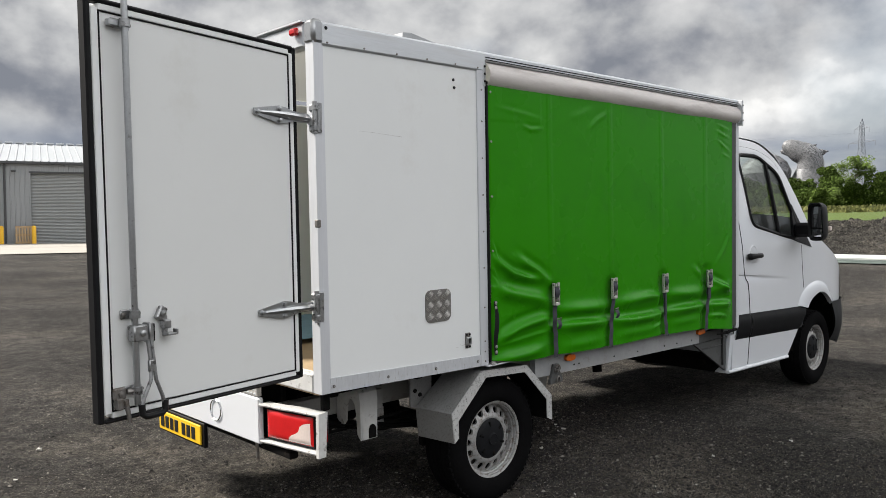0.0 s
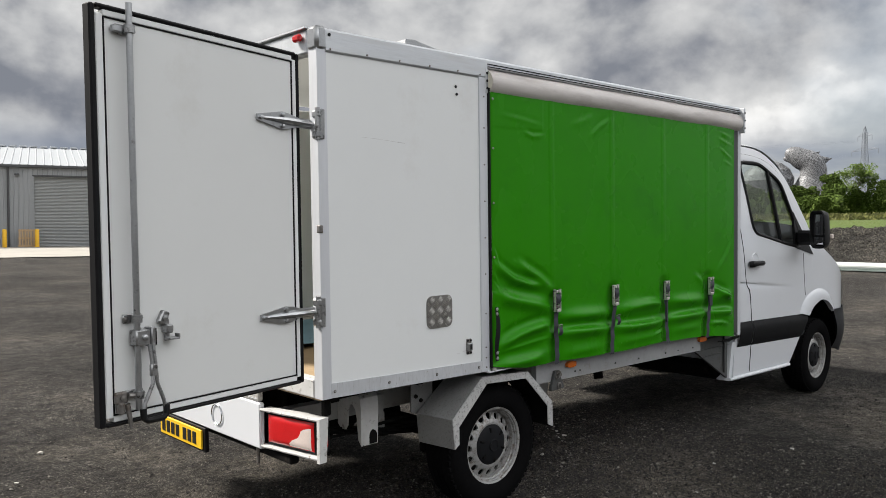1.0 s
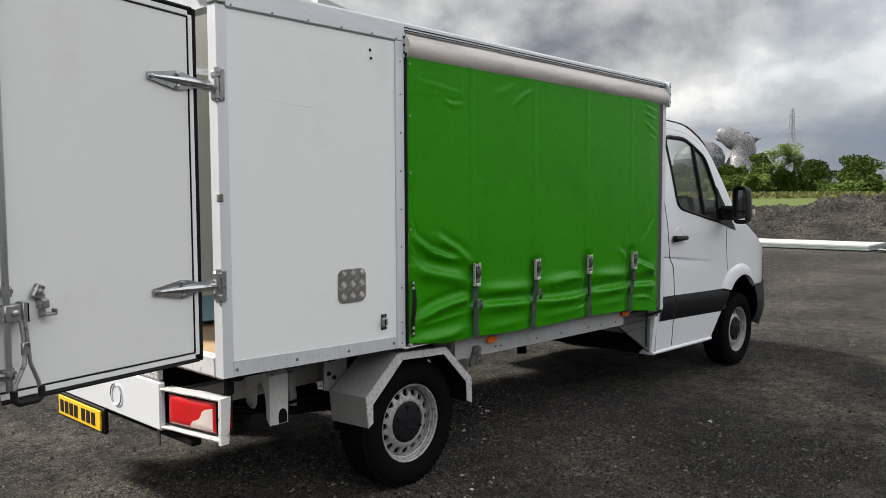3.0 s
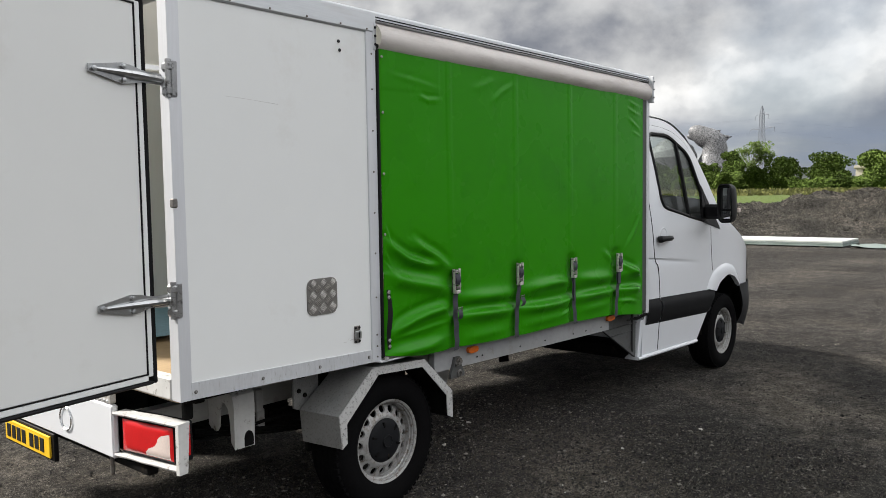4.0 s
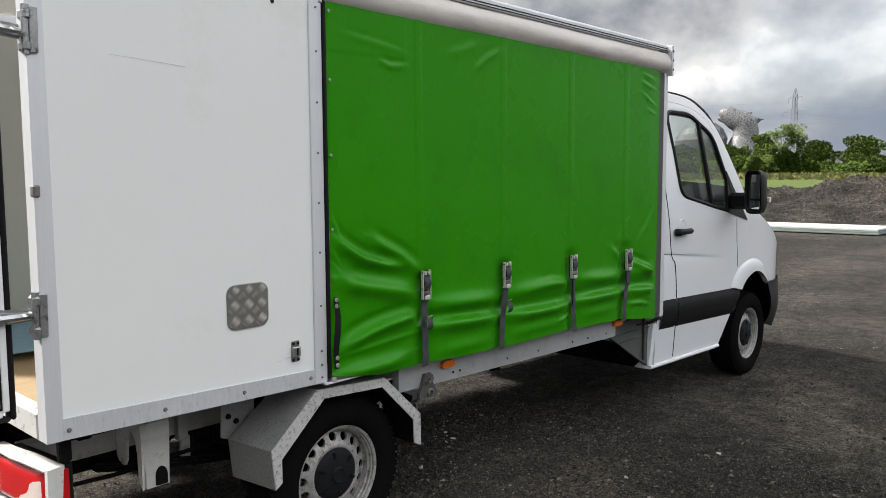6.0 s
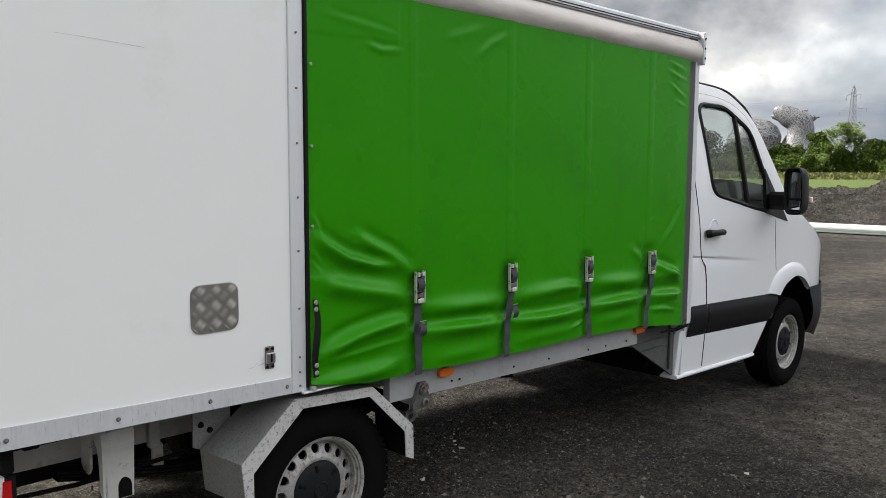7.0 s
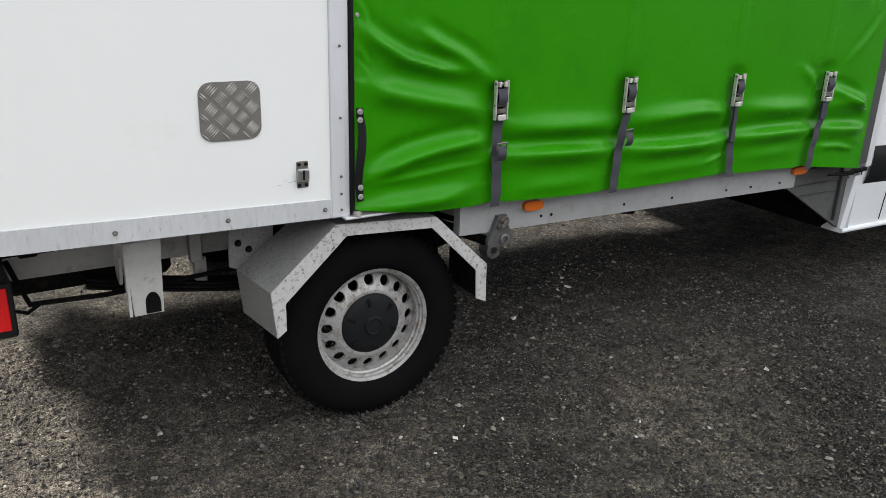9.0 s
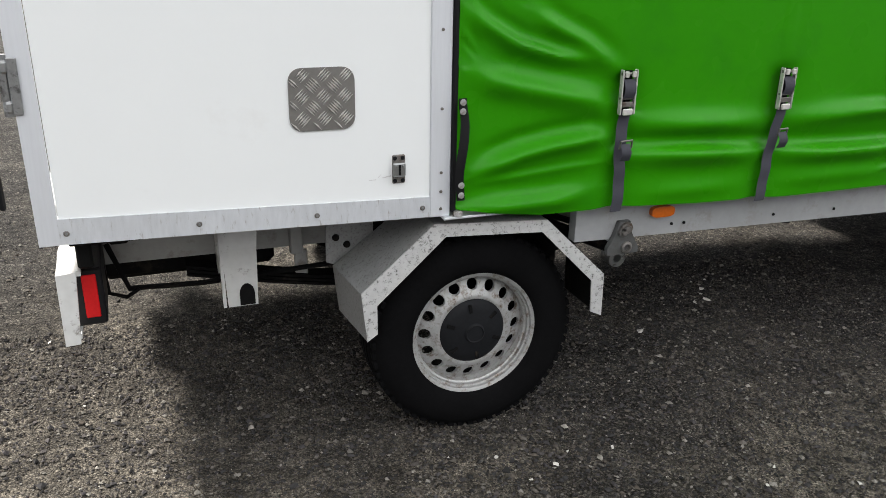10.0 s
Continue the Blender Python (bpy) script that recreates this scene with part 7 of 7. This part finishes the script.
def build_statues():
    D = 340.0
    m_right = Vector((math.sin(radians(21.9)), -math.cos(radians(21.9)), 0))
    away = Vector((math.cos(radians(21.9)), math.sin(radians(21.9)), 0))

    def sweep(bm, spine, n=60, sub=9, depth=0.75):
        """A body of ellipses along a line of (across, up, half height), in metres."""
        base = polar(23.3, D, 4.0)
        rings = []
        pts = []
        for (a, b) in zip(spine, spine[1:]):
            for s in range(sub):
                pts.append(tuple(lerp(p, q, s / sub) for p, q in zip(a, b)))
        pts.append(spine[-1])
        for i, (x, z, r) in enumerate(pts):
            x0, z0, _ = pts[max(0, i - 1)]
            x1, z1, _ = pts[min(len(pts) - 1, i + 1)]
            d = Vector((x1 - x0, z1 - z0)).normalized()
            nx, nz = -d.y, d.x
            ring = []
            for q in range(n):
                t = 2 * math.pi * q / n
                o = r * math.cos(t)
                ring.append(bm.verts.new(base + m_right * (x + nx * o) + away * (r * depth * math.sin(t)) + Vector((0, 0, z + nz * o))))
            rings.append(ring)
        for a, b in zip(rings, rings[1:]):
            for q in range(n):
                bm.faces.new((a[q], a[(q + 1) % n], b[(q + 1) % n], b[q]))
        bm.faces.new(rings[0]), bm.faces.new(rings[-1])

    def finish(bm, label):
        bmesh.ops.split_edges(bm, edges=bm.edges)
        tagged(part("horse_head_statue", bm, M_STATUE), label, "statue", group="two horse head statues")
    # raised head, muzzle lifted
    bm = bmesh.new()

    def lifted(spine, n, sub):
        sweep(bm, spine, n, sub)
    lifted([(-1.0, -6, 12.5), (-1.0, 5, 10.2), (-0.6, 9.5, 8.0), (0.0, 13.0, 6.2), (0.5, 16.5, 5.0), (0.6, 19.0, 4.8), (0.0, 21.3, 4.7), (-1.6, 22.8, 4.5),
            (-3.6, 23.7, 4.2), (-5.6, 25.0, 3.7), (-7.2, 25.9, 3.1), (-8.6, 26.5, 2.2), (-9.5, 26.9, 1.2)], 132, 13)
    lifted([(-5.4, 23.0, 1.6), (-8.0, 23.5, 1.1), (-9.6, 24.1, 0.9), (-10.3, 24.4, 0.35)], 18, 5)
    for dy in (0, 1):
        lifted([(2.0, 23.6 - dy * 1.1, 1.3), (4.4, 23.5 - dy * 0.9, 0.9), (6.9 - dy, 23.5 - dy * 0.5, 0.15)], 14, 5)
    lifted([(0.2, 24.9, 1.2), (1.6, 25.7, 0.7), (2.6, 26.4, 0.15)], 12, 4)
    finish(bm, "huge silver steel horse head statue with lifted muzzle")
    # bowed head: arched neck
    bm = bmesh.new()
    sweep(bm, [(-16.0, -6, 9.0), (-16.3, 6, 9.2), (-16.5, 11.3, 9.4), (-16.5, 15.6, 10.3), (-16.8, 18.5, 9.2), (-17.2, 21.0, 6.8), (-17.5, 22.6, 4.2), (-17.7, 23.7, 1.0)], 120, 14)
    finish(bm, "huge silver steel horse head statue, bowed, mostly its arched neck")


build_statues()


def build_pylon():
    p = polar(20.25, 455)
    H = 47.5
    t = thing("pylon", "tall grey lattice electricity pylon", "pylon", pose(p.x, p.y, 4.4, 0, 0, 20 + 35))

    def half(z):
        return along([(0, 4.2), (22, 1.7), (34, 1.05), (44, 0.8), (H, 0.12)], z)
    legs = [(-1, -1), (1, -1), (1, 1), (-1, 1)]
    zs = [0, 6, 11.5, 16.5, 21, 25, 28.5, 31.5, 34.5, 37, 39.5, 42, 44.5, H]
    for sx, sy in legs:
        bm = bmesh.new()
        tube(bm, [(sx * half(z), sy * half(z), z) for z in zs], 0.15, 5)
        part("leg", bm, M_PYLON, t)
    bm = bmesh.new()
    for z0, z1 in zip(zs, zs[1:]):
        for i in range(4):
            a, b = legs[i], legs[(i + 1) % 4]
            A, B = (a[0] * half(z0), a[1] * half(z0), z0), (b[0] * half(z1), b[1] * half(z1), z1)
            C, D = (b[0] * half(z0), b[1] * half(z0), z0), (a[0] * half(z1), a[1] * half(z1), z1)
            tube(bm, [A, B], 0.065, 4), tube(bm, [C, D], 0.065, 4)
            tube(bm, [(a[0] * half(z1), a[1] * half(z1), z1), B], 0.09, 4)
    part("bracing", bm, M_PYLON, t)
    for z, w in ((27.5, 6.0), (35.5, 10.2), (42.6, 5.4)):
        bm = bmesh.new()
        for s in (-1, 1):
            for y in (-1, 1):
                tube(bm, [(s * half(z), y * half(z), z), (s * w, 0, z + 0.2)], 0.11, 4)
                tube(bm, [(s * half(z + 1.6), y * half(z + 1.6), z + 1.6), (s * w, 0, z + 0.2)], 0.09, 4)
            tube(bm, [(s * w, 0, z + 0.2), (s * w, 0, z - 2.2)], 0.12, 4)
        part("cross_arm", bm, M_PYLON, t)
    # lines to the next span on each side
    for z, w in ((27.5, 6.0), (35.5, 10.2), (42.6, 5.4)):
        for s in (-1, 1):
            for far in (-1, 1):
                bm = bmesh.new()
                tube(bm, [(s * w, far * 320 * q / 10, z - 2.2 - 8 * (1 - (2 * q / 10 - 1) ** 2) + 3 * q / 10) for q in range(11)], 0.018, 3)
                part("power_line", bm, M_PYLON, t)


build_pylon()


def leaf_cloud(bm, centre, radii, n, size, rng):
    c = Vector(centre)
    for _ in range(n):
        d = Vector((rng.gauss(0, 1), rng.gauss(0, 1), rng.gauss(0, 1))).normalized()
        r = 0.55 + 0.5 * rng.random() ** 0.6
        p = c + Vector((d.x * radii[0], d.y * radii[1], d.z * radii[2])) * r
        a = Vector((rng.gauss(0, 1), rng.gauss(0, 1), rng.gauss(0, 1))).normalized()
        b = a.orthogonal().normalized()
        s = size * rng.uniform(0.5, 1.2)
        bm.faces.new([bm.verts.new(p + q) for q in (a * s, b * s * 0.6, -a * s, -b * s * 0.6)])


def build_tree(az, d, h, w, seed, light=False, airy=False, name="tree", low=0.12):
    rng = random.Random(seed)
    p = polar(az, d)
    t = thing(name, ("young pale green" if light else "dense dark green") + (" bush in the hedge line" if name == "bush" else " broadleaf tree beyond the meadow"),
              name, pose(p.x, p.y, terrain(p.x, p.y) - 0.1, 0, 0, rng.uniform(0, 360)))
    bm = bmesh.new()
    tube(bm, [(0, 0, 0), (0.1, 0.05, h * 0.3), (0.0, 0.12, h * 0.6), (0.05, 0, h * 0.85)], [h * k_ * (0.4 if airy else 1) for k_ in (0.03, 0.022, 0.014, 0.004)], 8)
    tips = []
    for k in range((20 if airy else 11) if name == "tree" else 7):
        a, z = rng.uniform(0, 6.28), h * rng.uniform(low + 0.08, 0.88)
        env = math.sin(math.pi * min(1, max(0.08, (z / h - low * 0.3) / 1.02)) ** 0.8) ** 0.7
        r = w * 0.5 * env * rng.uniform(0.45, 0.85)
        tip = (r * math.cos(a), r * math.sin(a), z)
        tube(bm, [(0, 0.05, z * 0.7), (tip[0] * 0.6, tip[1] * 0.6, z * 0.9), tip], [h * k_ * (0.4 if airy else 1) for k_ in (0.010, 0.006, 0.002)], 5)
        tips.append(tip)
    part("trunk", bm, M_BARK, t)
    bm = bmesh.new()
    n = (190 if airy else 330)
    for x, y, z in tips:
        s = w * rng.uniform(0.15, 0.26)
        leaf_cloud(bm, (x, y, z), (s, s, s * 0.8), n, 0.12 if airy else 0.185, rng)
        for _ in range(3):
            q = s * 0.55
            leaf_cloud(bm, (x + rng.uniform(-s, s), y + rng.uniform(-s, s), z + rng.uniform(-s, s) * 0.8), (q, q, q * 0.8), n // 3, 0.17, rng)
    if not airy:
        for k in range(5):
            z = h * lerp(low, 0.82, k / 4)
            env = math.sin(math.pi * min(1, (k + 0.8) / 5.4)) ** 0.6
            leaf_cloud(bm, (0, 0, z), (w * 0.34 * env, w * 0.34 * env, h * 0.13), n * 2, 0.22, rng)
    part("crown", bm, M_LEAF_LT if light else M_LEAF, t)
    return t


def build_greenery():
    # trees in the row, by bearing
    build_tree(22.05, 128, 6.5, 4.4, 1)
    build_tree(20.75, 132, 8.4, 5.2, 2, light=True, airy=True)
    build_tree(19.0, 130, 5.3, 5.4, 3)
    build_tree(15.95, 128, 5.6, 5.4, 4, light=True)
    build_tree(13.3, 124, 5.6, 5.6, 5, light=True)
    build_tree(11.0, 124, 5.0, 5.5, 6)
    build_tree(24.9, 126, 3.7, 4.6, 7)
    build_tree(23.75, 127, 4.2, 4.4, 21)
    build_tree(26.0, 128, 3.5, 5.0, 17, light=True)
    build_tree(27.2, 130, 4.4, 5.6, 8)
    build_tree(29.5, 126, 7.5, 6.5, 9)
    build_tree(32.0, 130, 8.0, 6.5, 10, light=True)
    build_tree(34.5, 128, 7.0, 6.5, 12)
    rng = random.Random(11)
    az = 9.0
    while az < 37:
        light = rng.random() < 0.4
        hh = rng.uniform(2.6, 4.2) if not 17.0 < az < 17.9 else 2.2
        build_tree(az, rng.uniform(118, 126), hh * (0.95 if 19.6 < az < 23.2 else 0.62 if 23.2 < az < 27 else 0.52 if az < 19.6 else 0.72), rng.uniform(3.8, 5.2), int(az * 100), light=light, name="bush", low=0.02)
        az += rng.uniform(0.75, 1.25)


build_greenery()


def build_far():
    bm = bmesh.new()

    def f(u, v):
        a = radians(lerp(-30, 75, u))
        d = lerp(1500, 2400, v)
        h = 47 * (0.75 + 0.35 * noise.noise((u * 14, 0.2, 0)) + 0.07 * noise.noise((u * 120, 3, 0)))
        return (d * math.cos(a), d * math.sin(a), 10 + h * smooth01(v * 1.3))
    grid(bm, f, 260, 6)
    tagged(part("far_hills_backdrop", bm, M_HILL, smooth=True), "hazy dark wooded hills on the horizon", "hills", kind="structure")
    # two far low buildings
    for az, d, w, h, roof in ((17.35, 170, 4.6, 4.2, M_ROOF), (13.55, 150, 5.5, 4.0, M_RENDER)):
        p = polar(az, d)
        t = thing("far_building", "small pale building behind the hedge", "building", pose(p.x, p.y, terrain(p.x, p.y), 0, 0, az - 90))
        part("wall", bbox(-w / 2, w / 2, 0, 6, 0, h, 0.02), M_RENDER if roof is M_RENDER else M_CLAD, t)
        bm = bmesh.new()
        prism(bm, [(-w / 2 - 0.3, h), (w / 2 + 0.3, h), (w / 2 + 0.3, h + 0.25), (0, h + 0.7), (-w / 2 - 0.3, h + 0.35)], -0.3, 6.3)
        part("roof", bm, roof, t)
        part("window", bbox(-0.6, 0.6, -0.02, 0.004, 1.2, 2.2, 0.01), M_GUTTER, t)


build_far()


# ---- loose things on the ground ----
def build_stones():
    rng = random.Random(21)
    spots = [(2.153, 0.543, 0.017), (1.596, -0.158, 0.008), (1.214, -0.096, 0.009), (1.379, -0.184, 0.012), (2.661, 0.812, 0.008), (2.706, 0.949, 0.009), (2.571, 0.730, 0.014),
             (2.604, 0.849, 0.006), (2.791, 0.955, 0.008), (1.943, -0.472, 0.009), (1.212, 0.024, 0.007), (1.072, -0.052, 0.005), (1.444, -0.136, 0.007), (2.030, -0.402, 0.008),
             (2.129, -0.064, 0.006), (1.882, 0.196, 0.007), (1.661, 0.240, 0.005), (-0.166, 1.116, 0.010), (-0.009, 0.586, 0.006), (2.227, -0.547, 0.010), (2.227, 0.027, 0.005),
             (0.950, 0.115, 0.006), (1.272, -0.233, 0.007), (1.675, -0.345, 0.006),
             (2.64, 0.74, 0.020), (2.70, 0.86, 0.014), (2.80, -0.35, 0.014), (3.5, -0.55, 0.016), (-0.6, 2.3, 0.022), (-0.3, 2.9, 0.02)]
    for x, y, r in spots:
        bm = bmesh.new()
        vs = [bm.verts.new(Vector((rng.uniform(-r, r), rng.uniform(-r, r) * 0.8, rng.uniform(-0.2 * r, 0.8 * r)))) for _ in range(14)]
        bmesh.ops.convex_hull(bm, input=vs)
        bmesh.ops.delete(bm, geom=[v for v in bm.verts if not v.link_faces], context="VERTS")
        ob = part("stone", bm, M_PALE)
        ob.matrix_basis = pose(x, y, r * 0.15, 0, 0, rng.uniform(0, 360))
        tagged(ob, "small pale broken stone on the gravel", "stone", group="pale stones")


build_stones()
